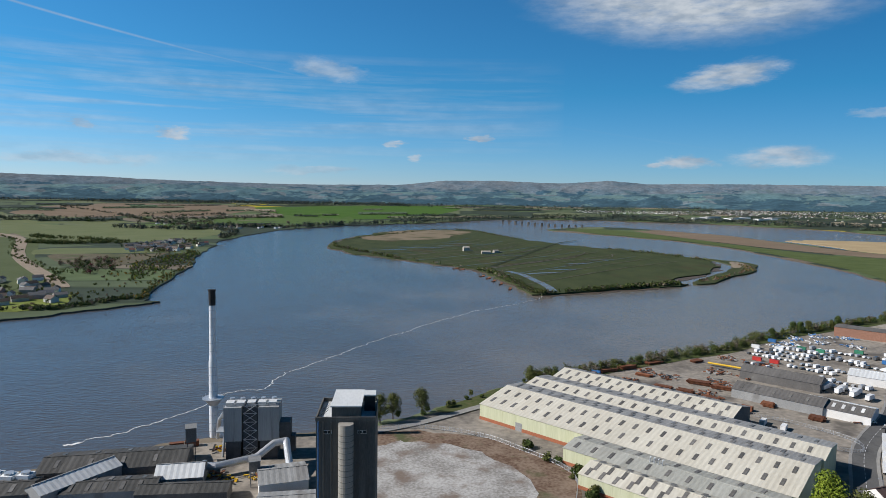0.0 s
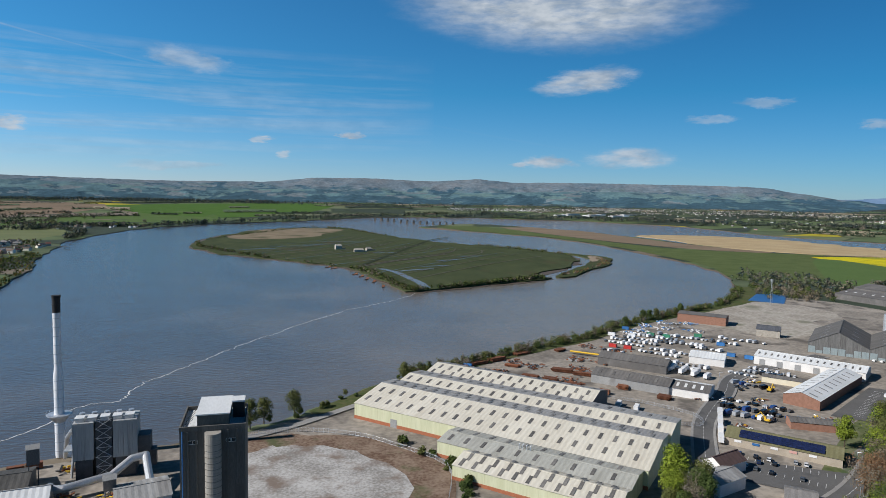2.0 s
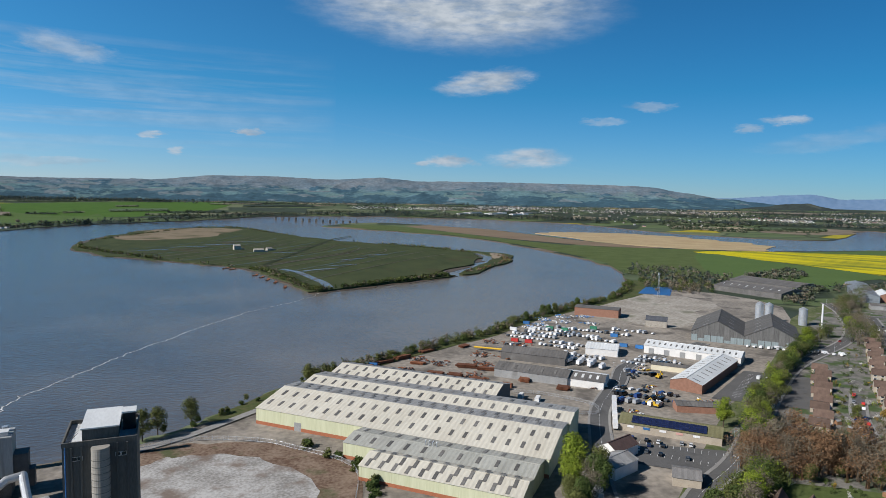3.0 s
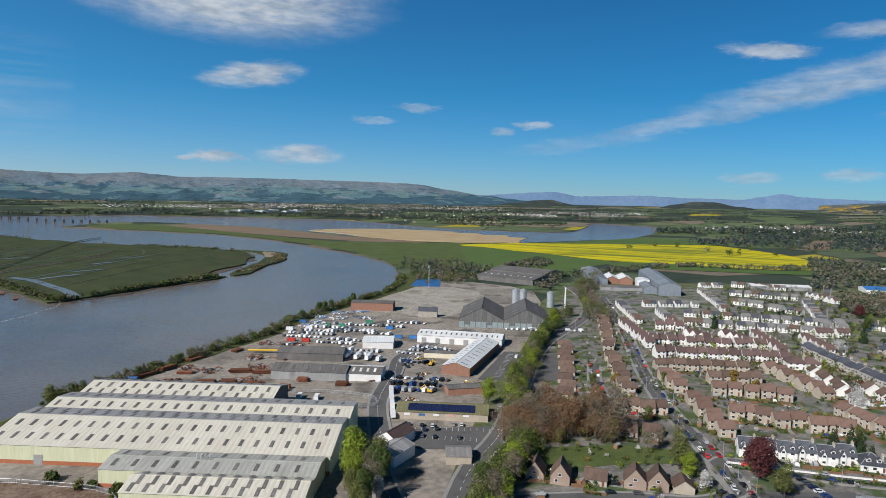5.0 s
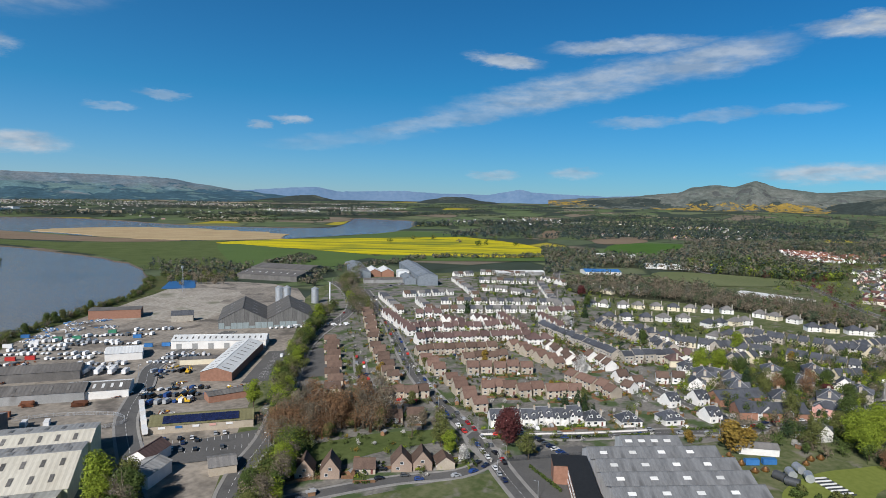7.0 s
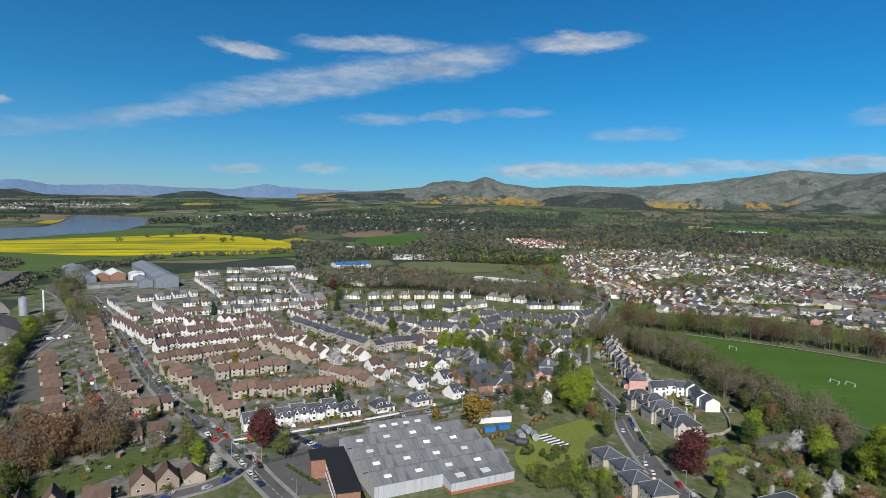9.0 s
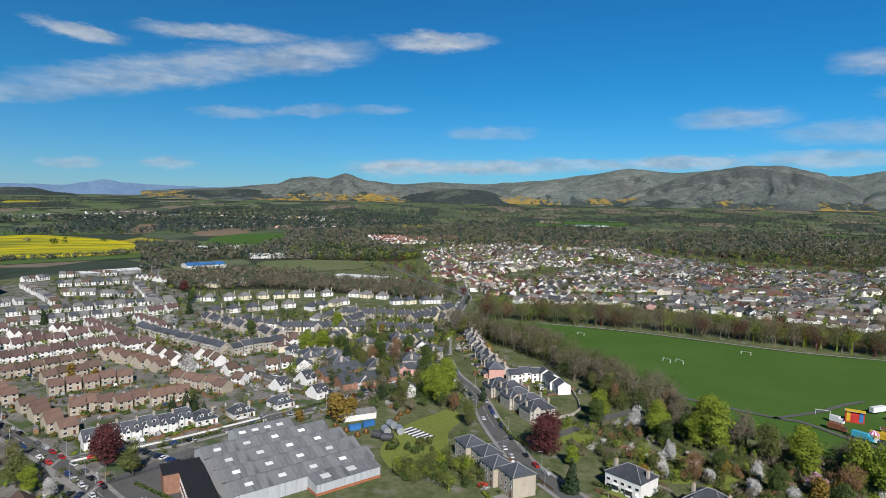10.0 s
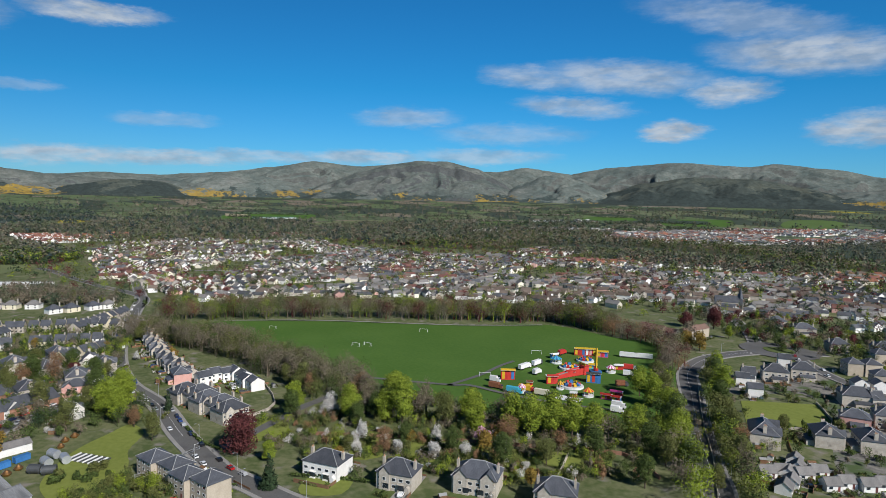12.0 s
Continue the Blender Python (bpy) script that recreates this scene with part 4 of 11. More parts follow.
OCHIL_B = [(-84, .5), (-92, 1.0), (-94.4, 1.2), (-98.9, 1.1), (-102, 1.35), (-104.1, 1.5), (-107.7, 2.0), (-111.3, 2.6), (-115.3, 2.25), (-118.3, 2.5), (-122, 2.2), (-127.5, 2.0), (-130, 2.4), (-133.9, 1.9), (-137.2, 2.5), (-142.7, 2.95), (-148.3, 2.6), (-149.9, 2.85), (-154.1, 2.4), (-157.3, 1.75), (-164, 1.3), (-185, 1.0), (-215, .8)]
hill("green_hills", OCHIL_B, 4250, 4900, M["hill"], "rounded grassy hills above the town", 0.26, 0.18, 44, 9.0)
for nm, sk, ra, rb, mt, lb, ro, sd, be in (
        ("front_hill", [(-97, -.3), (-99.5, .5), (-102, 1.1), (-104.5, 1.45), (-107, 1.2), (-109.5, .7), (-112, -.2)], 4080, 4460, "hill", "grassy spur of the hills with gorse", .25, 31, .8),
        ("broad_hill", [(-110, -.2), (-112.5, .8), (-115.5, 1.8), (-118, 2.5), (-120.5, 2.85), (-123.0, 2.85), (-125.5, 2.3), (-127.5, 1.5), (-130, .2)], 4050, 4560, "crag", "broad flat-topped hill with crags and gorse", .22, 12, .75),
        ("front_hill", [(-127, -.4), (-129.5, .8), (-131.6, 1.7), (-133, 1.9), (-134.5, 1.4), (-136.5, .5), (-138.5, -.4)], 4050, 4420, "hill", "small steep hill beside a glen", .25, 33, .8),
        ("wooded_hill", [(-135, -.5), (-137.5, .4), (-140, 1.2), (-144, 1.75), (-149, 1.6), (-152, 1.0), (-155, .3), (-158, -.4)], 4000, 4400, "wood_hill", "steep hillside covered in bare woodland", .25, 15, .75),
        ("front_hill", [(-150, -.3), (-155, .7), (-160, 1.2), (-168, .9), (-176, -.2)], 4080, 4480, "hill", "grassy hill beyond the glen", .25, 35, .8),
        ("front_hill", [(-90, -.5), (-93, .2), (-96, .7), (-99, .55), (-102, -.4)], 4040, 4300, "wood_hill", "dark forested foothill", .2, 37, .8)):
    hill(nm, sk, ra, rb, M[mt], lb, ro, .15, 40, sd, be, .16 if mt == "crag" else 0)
hill("wooded_knoll", [(-57.5, -.6), (-59.3, -.2), (-61, .12), (-62.5, .1), (-64.5, -.25), (-67, -.6)], 4300, 4500, M["wood_hill"], "low wooded knoll in the valley", 0.1, 0.15, 16, 17.0)
hill("castle_rock", [(-43.5, -.6), (-46.2, -.25), (-48.2, .02), (-49.2, .04), (-50.2, -.2), (-52, -.6)], 4280, 4420, M["wood_hill"], "low dark castle crag in the valley", 0.1, 0.12, 16, 51.0)
hill("wooded_ridge", [(-70, -.5), (-74, .1), (-78, .3), (-81, .1), (-84, -.4)], 4150, 4420, M["wood_hill"], "dark wooded ridge below the crags", 0.15, 0.2, 16, 19.0)

# ---- island details ----
drape("reed_patch", smooth_line([(-230, 1760), (-160, 2185), (14, 2300), (60, 2177), (-40, 1800)], 4, True, 10, 71), M["oldreed"], .6, label="pale brown dry reed patch on the island", category="reed bed")
drape("reed_patch", smooth_line([(520, 1150), (572, 1230), (566, 1275), (548, 1240)], 4, True, 2, 72), M["track"], .6, label="red-brown reed patch on the spit", category="reed bed")
for k, (x, y, a, w, h) in enumerate(((150, 1020, 30, 40, 5), (200, 1080, 20, 30, 4), (10, 1560, 10, 45, 8), (60, 1640, 0, 60, 7), (-60, 1500, 15, 50, 6), (240, 1180, 25, 26, 5), (300, 1260, 10, 30, 5), (-130, 1420, 30, 40, 6), (120, 1330, 10, 40, 4))):
    drape("pool", [(x + w * math.cos(t * .628) * (1 + .3 * math.sin(3 * t)) * math.cos(radians(a)) - h * math.sin(t * .628) * math.sin(radians(a)), y + w * math.cos(t * .628) * math.sin(radians(a)) + h * math.sin(t * .628)) for t in range(10)], M["water"], .7 + .01 * k, label="shallow pool in the salt marsh", category="water")
ribbon("creek", [(137, 818), (137, 865), (128, 929), (117, 996), (98, 1040)], -6, 6, M["water"], .8, label="tidal creek in the marsh", category="water")
ribbon("ditch", [(60, 1060), (150, 1180), (260, 1300)], -2.5, 2.5, M["mud"], .82, label="dark drainage ditch across the marsh", category="ditch")
for k in range(15):
    u, v = k / 14, .06 * math.sin(k * 2.3)
    ribbon("ditch", [(-190 + 300 * u, 1420 - 540 * u), (-20 + 330 * u + 60 * v, 1640 - 520 * u), (70 + 380 * u, 1900 - 640 * u - 200 * v)], -.9, .9, M["mud" if k % 3 else "water"], 1.0 + k * .008, n=4, label="narrow straight ditch across the marsh", category="ditch")
ribbon("dyke", [(75, 1103), (148, 1305), (290, 1701), (370, 1840)], -4, 4, M["litter0"], .96, label="dark overgrown dyke across the island", category="dyke")
for k in range(7):
    ribbon("ditch", [(-150 + k * 60, 1320 - k * 30), (-40 + k * 62, 1460 - k * 25), (60 + k * 50, 1640 - k * 40)], -1.2, 1.2, M["mud"], .84 + k * .01, label="narrow dark ditch across the marsh", category="ditch")

# ---- building materials ----
M.update({
    "white": mat("white_render", (.66, .64, .60), (.80, .78, .74), .25, .9, bump=.1, rnd=.06, space="obj", stain=((.45, .42, .37), .5, .64, .5)),
    "cream": mat("cream_render", (.62, .55, .40), (.74, .67, .50), .25, .9, bump=.1, rnd=.06, space="obj", stain=((.42, .36, .26), .5, .64, .5)),
    "brownbrick": mat("brown_brick", (.29, .215, .165), (.39, .295, .23), .3, .9, bump=.2, rnd=.12, space="obj", stain=((.24, .18, .13), .5, .62, .5)),
    "beige": mat("beige_render", (.36, .305, .235), (.47, .405, .32), .3, .9, bump=.15, rnd=.12, space="obj", stain=((.30, .24, .17), .5, .62, .5)),
    "stone": mat("grey_stone", (.33, .295, .245), (.50, .455, .385), .5, .92, bump=.4, rnd=.14, space="obj", stain=((.15, .13, .11), .35, .6, .6)),
    "pink": mat("pink_render", (.52, .28, .24), (.62, .36, .31), .3, .9, bump=.1, rnd=.05, space="obj"),
    "brick": mat("red_brick", (.23, .115, .075), (.33, .175, .12), .6, .9, bump=.3, rnd=.1, space="obj"),
    "slate": mat("slate_roof", (.045, .05, .06), (.095, .10, .115), .35, .62, bump=.3, rnd=.25, space="obj", stretch=(1, .35, 1), stain=((.14, .14, .12), .3, .62, .6)),
    "greyroof": mat("grey_tile_roof", (.13, .125, .12), (.21, .20, .19), .35, .85, bump=.3, rnd=.2, space="obj", stretch=(1, .35, 1)),
    "brownroof": mat("brown_tile_roof", (.085, .055, .042), (.15, .10, .075), .35, .88, bump=.3, rnd=.22, space="obj", stretch=(1, .35, 1)),
    "redroof": mat("red_brown_tile_roof", (.125, .076, .058), (.185, .115, .088), .35, .88, bump=.3, rnd=.2, space="obj", stretch=(1, .35, 1)),
    "maroonroof": mat("maroon_tile_roof", (.088, .058, .052), (.14, .088, .08), .35, .88, bump=.3, rnd=.25, space="obj", stretch=(1, .35, 1)),
    "lead": mat("pale_ridge", (.30, .30, .29), (.42, .42, .41), 1.0, .7, space="obj"),
    "glass": mat("window_glass", (.015, .02, .026), (.04, .05, .06), .6, .12, bump=0, space="obj", spec=.7),
    "frame": mat("white_frame", (.70, .70, .69), (.80, .80, .79), 1.0, .6, bump=0, space="obj"),
    "door": mat("painted_door", (.10, .03, .025), (.16, .06, .05), 1.0, .6, bump=0, rnd=.5, space="obj"),
    "pot": mat("clay_pot", (.40, .22, .13), (.50, .30, .19), 1.0, .9, space="obj"),
    "fencewood": mat("fence_wood", (.16, .085, .045), (.27, .15, .08), .8, .9, bump=.3, rnd=.3, space="obj"),
})


def gable_walls(l, d, h, rise):
    x, y = l / 2, d / 2
    vs = [(-x, -y, -.5), (x, -y, -.5), (x, y, -.5), (-x, y, -.5), (-x, -y, h), (x, -y, h), (x, y, h), (-x, y, h), (-x, 0, h + rise), (x, 0, h + rise)]
    return vs, [(0, 1, 5, 4), (2, 3, 7, 6), (1, 2, 6, 9, 5), (3, 0, 4, 8, 7), (3, 2, 1, 0), (4, 5, 9, 8), (6, 7, 8, 9)]


def gable_roof(l, d, h, rise, over=0.35, th=0.18, end=0.25):
    """Two pitched slabs with eaves and a ridge."""
    y, sl = d / 2 + over, rise / (d / 2)
    x, z0, z1 = l / 2 + end, h - over * sl + .04, h + rise + .04
    vs = []
    for zz in (0, th):
        vs += [(-x, -y, z0 + zz), (x, -y, z0 + zz), (x, 0, z1 + zz), (-x, 0, z1 + zz), (x, y, z0 + zz), (-x, y, z0 + zz)]
    return vs, [(6, 7, 8, 9), (9, 8, 10, 11), (3, 2, 1, 0), (5, 4, 2, 3), (0, 1, 7, 6), (4, 5, 11, 10), (1, 2, 8, 7), (2, 4, 10, 8), (3, 0, 6, 9), (5, 3, 9, 11)]


def hip_roof(l, d, h, rise, over=0.4):
    x, y, r = l / 2 + over, d / 2 + over, max(0.2, (l - d) / 2)
    z = h - over * rise / (d / 2) + .04
    vs = [(-x, -y, z), (x, -y, z), (x, y, z), (-x, y, z), (-r, 0, h + rise), (r, 0, h + rise), (-x, -y, z - .15), (x, -y, z - .15), (x, y, z - .15), (-x, y, z - .15)]
    return vs, [(0, 1, 5, 4), (1, 2, 5), (2, 3, 4, 5), (3, 0, 4), (9, 8, 7, 6), (6, 7, 1, 0), (7, 8, 2, 1), (8, 9, 3, 2), (9, 6, 0, 3)]


def two_tone(name, a, b, ma, mb):
    v, f = join_data(a, b)
    return mesh_of(name, v, f, [ma, mb], [0] * len(a[1]) + [1] * len(b[1]))


WIN = {}


def window_mesh(w, h):
    if (w, h) not in WIN:
        x, i = w / 2, .1
        vs = [(-x, .04, 0), (x, .04, 0), (x, .04, h), (-x, .04, h), (-x, -.07, 0), (x, -.07, 0), (x, -.07, h), (-x, -.07, h), (-x + i, -.07, i), (x - i, -.07, i), (x - i, -.07, h - i), (-x + i, -.07, h - i),
              (-x + i, -.02, i), (x - i, -.02, i), (x - i, -.02, h - i), (-x + i, -.02, h - i)]
        fs = [(3, 2, 1, 0)] + [(a, (a + 1) % 4, 4 + (a + 1) % 4, 4 + a) for a in range(4)] + [(4 + a, 4 + (a + 1) % 4, 8 + (a + 1) % 4, 8 + a) for a in range(4)] + [(8 + a, 8 + (a + 1) % 4, 12 + (a + 1) % 4, 12 + a) for a in range(4)] + [(12, 13, 14, 15)]
        WIN[(w, h)] = mesh_of("window", vs, fs, [M["frame"], M["glass"]], [0] * 13 + [1])
    return WIN[(w, h)]


# kind: wall, roof, form, length, depth, eaves, rise, storeys, chimneys, label
KINDS = {
    "brown_terrace": ("beige", "brownroof", "gable", 8.0, 8.8, 4.7, 3.0, 2, 0, "beige rendered terraced house with a dark brown tiled roof"),
    "red_terrace": ("beige", "redroof", "gable", 8.0, 8.8, 4.7, 3.0, 2, 0, "beige terraced house with a red-brown tiled roof"),
    "white_red_terrace": ("white", "redroof", "gable", 7.5, 8.0, 4.9, 2.4, 2, 0, "white terraced house with a red-brown tiled roof"),
    "white_maroon": ("white", "maroonroof", "gable", 7.6, 9.0, 4.9, 3.7, 2, 1, "white terraced house with a maroon tiled roof"),
    "white_estate": ("white", "brownroof", "gable", 7.6, 8.4, 4.4, 3.2, 2, 0, "white estate house with a dark brown roof"),
    "white_slate": ("white", "slate", "gable", 8.4, 9.2, 4.4, 3.9, 2, 1, "white rendered house with a slate roof"),
    "white_hip": ("white", "greyroof", "hip", 12.5, 10.0, 4.6, 3.9, 2, 1, "white semi-detached house with a grey hipped roof"),
    "slate_terrace": ("stone", "slate", "gable", 7.0, 9.4, 5.2, 3.8, 2, 1, "grey stone terraced house with a dark slate roof"),
    "stone_villa": ("stone", "slate", "hip", 15.5, 12.0, 6.8, 3.9, 2, 2, "grey stone villa with a hipped slate roof and chimneys"),
    "white_villa": ("white", "slate", "hip", 16.5, 12.5, 7.4, 3.9, 2, 2, "cream-white villa with a hipped slate roof and chimneys"),
    "pink_villa": ("pink", "slate", "hip", 14.0, 10.5, 6.2, 3.2, 2, 1, "pink sandstone villa with a hipped slate roof"),
    "maroon_hip": ("white", "maroonroof", "hip", 12.5, 10.0, 5.0, 3.9, 2, 1, "cream semi-detached house with a maroon hipped roof"),
    "bungalow": ("white", "slate", "hip", 11.5, 11.0, 3.2, 3.8, 1, 1, "white bungalow with a steep slate roof and dormers"),
    "gable_house": ("brownbrick", "brownroof", "gable", 9.5, 8.4, 3.5, 5.2, 2, 0, "brown brick house with a steep dark brown gable roof"),
    "brown_bungalow": ("beige", "brownroof", "gable", 9.5, 8.4, 2.7, 3.0, 1, 0, "low beige bungalow with a brown tiled roof"),
    "stone_mansion": ("stone", "slate", "hip", 19.0, 12.5, 6.8, 4.2, 2, 2, "large grey stone double villa with gables and a slate roof"),
    "flats": ("beige", "slate", "hip", 11.6, 10.8, 8.4, 3.0, 3, 0, "beige three-storey flats with a hipped slate roof"),
    "brick_flats": ("beige", "redroof", "gable", 11.0, 9.5, 7.8, 2.8, 3, 0, "beige three-storey flats with a red-brown roof"),
    "stone_long": ("stone", "slate", "gable", 8.0, 9.5, 6.4, 2.9, 2, 1, "stone house in a long terrace with a slate roof"),
    "cottage": ("white", "greyroof", "gable", 7.0, 6.2, 2.6, 2.2, 1, 0, "low white cottage with a grey slate roof"),
    "white_l": ("white", "slate", "gable", 8.5, 8.0, 5.6, 2.6, 2, 0, "white sheltered housing block with a slate roof"),
}
PROTO, PLOTS = {}, []


def place_house(kind, x, y, rot, detail=True, group=""):
    wall, roof, form, l, d, h, rise, storeys, chim, label = KINDS[kind]
    PLOTS.append((x, y, rot, l, d))
    lvl = 0 if not detail else (2 if math.hypot(x, y) < 345 else 1)
    key, m = (kind, lvl), pose(x, y, zg(x, y) + .3, 0, 0, rot) @ Matrix.Diagonal((rng.uniform(.96, 1.04), rng.uniform(.94, 1.08), rng.uniform(.94, 1.07), 1))
    if key in PROTO:
        ob = copy_thing(PROTO[key], m)
        ob.matrix_basis = m
        return ob
    body = mesh_of("house", *(gable_walls(l, d, h, rise) if form == "gable" else box_data([(-l / 2, -d / 2, -.5, l / 2, d / 2, h)])), M[wall])
    ob = tagged(new("house", body), label, "house", group or "houses of the town")
    rf = gable_roof(l, d, h, rise) if form == "gable" else hip_roof(l, d, h, rise)
    rx = l / 2 if form == "gable" else max(.2, (l - d) / 2)
    cap = box_data([(-rx, -.14, h + rise + .02, rx, .14, h + rise + .3)])
    if form == "hip":
        cap = join_data(cap, *[tube_data((sx * rx, 0, h + rise + .05), (sx * (l / 2 + .35), sy * (d / 2 + .35), h - .2), .13, n=4, caps=False) for sx in (-1, 1) for sy in (-1, 1)])
    part("roof", two_tone("roof", rf, cap, M[roof], M["lead" if roof == "slate" else roof]), ob)
    for c in range(chim):
        cx = (l / 2 - .9) * (1 if c == 0 else -1)
        hz = h + (rise if form == "gable" else rise * .55)
        ch = part("chimney", mesh_of("chimney", *box_data([(cx - .45, -.8, h, cx + .45, .8, hz + 1.3), (cx - .52, -.88, hz + 1.3, cx + .52, .88, hz + 1.45)]), M["stone"]), ob)
        if detail:
            part("chimney_pot", mesh_of("chimney_pot", *join_data(*[tube_data((cx, q, hz + 1.45), (cx, q, hz + 2.05), .16, .13, 6) for q in (-.5, 0, .5)]), M["pot"]), ch)
    n = max(2, round(l / (3.4 if lvl == 2 else 4.2)))
    if detail:
        for side in ((-1, 1) if lvl == 2 or kind in ("flats", "stone_villa") else (-1,)):
            for st in range(storeys):
                for i in range(n):
                    wx = -l / 2 + l * (i + .5) / n
                    if st == 0 and side == -1 and i == n - 1:
                        part("door", mesh_of("door", *box_data([(-.5, -.07, 0, .5, .05, 2.1), (-.6, -.1, 2.1, .6, .05, 2.25)]), M["door"]), ob, m=pose(wx, side * d / 2, .05))
                        continue
                    up = min(2.65, (h - 2.35) / max(1, storeys - 1))
                    wm = pose(wx, side * d / 2, 1.0 + st * up, 0, 0, 0 if side < 0 else 180)
                    if st and up < 2.0:
                        continue
                    part("window", window_mesh(1.8, 1.3), ob, m=wm)
        if storeys == 2 and kind not in ("flats", "stone_long", "white_l", "gable_house"):
            ex = part("extension", mesh_of("extension", *box_data([(-l * .38, d / 2, -.5, l * .16, d / 2 + 3.2, 2.6)]), M[wall]), ob)
            part("extension_roof", mesh_of("extension_roof", [(-l * .41, d / 2 - .1, 3.7), (l * .19, d / 2 - .1, 3.7), (l * .19, d / 2 + 3.5, 2.55), (-l * .41, d / 2 + 3.5, 2.55), (-l * .41, d / 2 - .1, 3.5), (l * .19, d / 2 - .1, 3.5), (l * .19, d / 2 + 3.5, 2.4), (-l * .41, d / 2 + 3.5, 2.4)], [(3, 2, 1, 0), (4, 5, 6, 7), (2, 3, 7, 6), (1, 2, 6, 5), (3, 0, 4, 7)], M[roof]), ex)
            if lvl == 2:
                part("porch", mesh_of("porch", *gable_walls(1.8, 1.8, 2.2, .8), M[wall]), ob, m=pose(l / 2 - l / n / 2, -d / 2 - .8, 0, 0, 0, 90))
        if kind in ("gable_house", "bungalow"):
            for q in ((l / 2,) if kind == "gable_house" else ()):
                part("window", window_mesh(1.5, 1.25), ob, m=pose(q, 0, 3.4, 0, 0, 90))
                part("window", window_mesh(1.5, 1.25), ob, m=pose(q, -1.6, 1.0, 0, 0, 90))
        if kind in ("bungalow", "white_slate"):
            for q in (-2.2, 2.2):
                dm = part("dormer", mesh_of("dormer", *gable_walls(2.4, 2.0, 1.3, .7), M["white"]), ob, m=pose(q, -d / 2 + 2.4, h + .9, 0, 0, 90))
                part("dormer_roof", mesh_of("dormer_roof", *gable_roof(2.6, 2.0, 1.3, .7, .2, .1), M["slate"]), dm)
                part("window", window_mesh(1.5, 1.25), ob, m=pose(q, -d / 2 + 1.18, h + .95))
        if kind in ("stone_mansion", "white_slate", "pink_villa", "slate_terrace", "stone_villa"):
            for q in ((-l * .3, l * .3) if kind == "stone_mansion" else (-l * .25,)):
                gw = part("gable_wing", mesh_of("gable_wing", *gable_walls(3.4, l * .3, h, rise * .62), M[wall]), ob, m=pose(q, -d / 2 + .9, 0, 0, 0, 90))
                part("wing_roof", mesh_of("wing_roof", *gable_roof(3.6 + d * .3, l * .3, h, rise * .62, .3, .15), M[roof]), gw, m=pose(d * .15, 0, .02))
                part("window", window_mesh(1.5, 1.25), ob, m=pose(q, -d / 2 - .83, 1.0))
                part("window", window_mesh(1.5, 1.25), ob, m=pose(q, -d / 2 - .83, 3.9))
        if kind in ("white_villa", "stone_villa", "stone_mansion"):
            for q in (-3.2, 3.2):
                part("bay_window", two_tone("bay_window", box_data([(-1.3, -1.0, -.5, 1.3, .1, .8), (-1.4, -1.1, 2.9, 1.4, .1, 3.1)]), box_data([(-1.2, -.9, .8, 1.2, .1, 2.9)]), M[wall], M["glass"]), ob, m=pose(q, -d / 2, 0))
    PROTO[key] = ob
    ob.matrix_basis = m
    return ob


def house_row(x0, y0, x1, y1, n, kinds, group, gap=1.0, turn=0.0, detail=True):
    """Houses side by side from one plan point to another; kinds alternate along the row."""
    a = math.degrees(math.atan2(y1 - y0, x1 - x0))
    for i in range(n):
        t = (i + .5) / n
        k = kinds[i % len(kinds)] if isinstance(kinds, (list, tuple)) else kinds
        o = gap * (1.1 if i % 2 else -1.1) + rng.uniform(-.4, .4)
        flip = 180 if math.sin(radians(a + turn)) * x0 - math.cos(radians(a + turn)) * y0 > 0 else 0
        place_house(k, x0 + (x1 - x0) * t - math.sin(radians(a)) * o, y0 + (y1 - y0) * t + math.cos(radians(a)) * o, a + turn + flip + rng.uniform(-1, 1), detail, group)


# rows: x0, y0, x1, y1, number, kind, turn
ROWS_ESTATE = [
    (414, 337, 298, 240, 9, "brown_bungalow", 90), (530, 386, 423, 299, 9, "brown_terrace", 90), (407, 287, 337, 224, 8, "brown_terrace", 90), (306, 213, 326, 191, 4, "brown_terrace", 0),
    (278, 191, 292, 172, 2, "brown_bungalow", 0), (361, 195, 317, 152, 6, "red_terrace", 90), (351, 167, 362, 150, 3, "red_terrace", 0), (356, 147, 369, 133, 2, "red_terrace", 0), (366, 131, 378, 114, 3, "red_terrace", 0),
    (387, 197, 413, 158, 5, "red_terrace", 0), (408, 211, 433, 186, 4, "brown_terrace", 0), (471, 199, 431, 143, 7, "red_terrace", 90), (409, 130, 386, 91, 5, "red_terrace", 0),
]
ROWS_WHITE = [
    (426, 237, 455, 205, 5, "brown_terrace", 0), (460, 256, 485, 226, 5, "white_maroon", 0), (487, 225, 511, 200, 5, "white_maroon", 0), (496, 276, 519, 250, 5, "white_maroon", 0), (522, 249, 547, 228, 4, "white_maroon", 0), (493, 194, 506, 178, 2, "maroon_hip", 0),
    (476, 299, 500, 280, 4, "white_maroon", 0), (441, 272, 460, 257, 3, "white_maroon", 0), (409, 251, 425, 237, 3, "brown_terrace", 0), (394, 233, 368, 208, 4, "red_terrace", 90),
    (490, 175, 430, 124, 7, "white_estate", 0), (472, 136, 445, 109, 3, "white_estate", 0), (541, 334, 557, 312, 3, "white_maroon", 0),
]
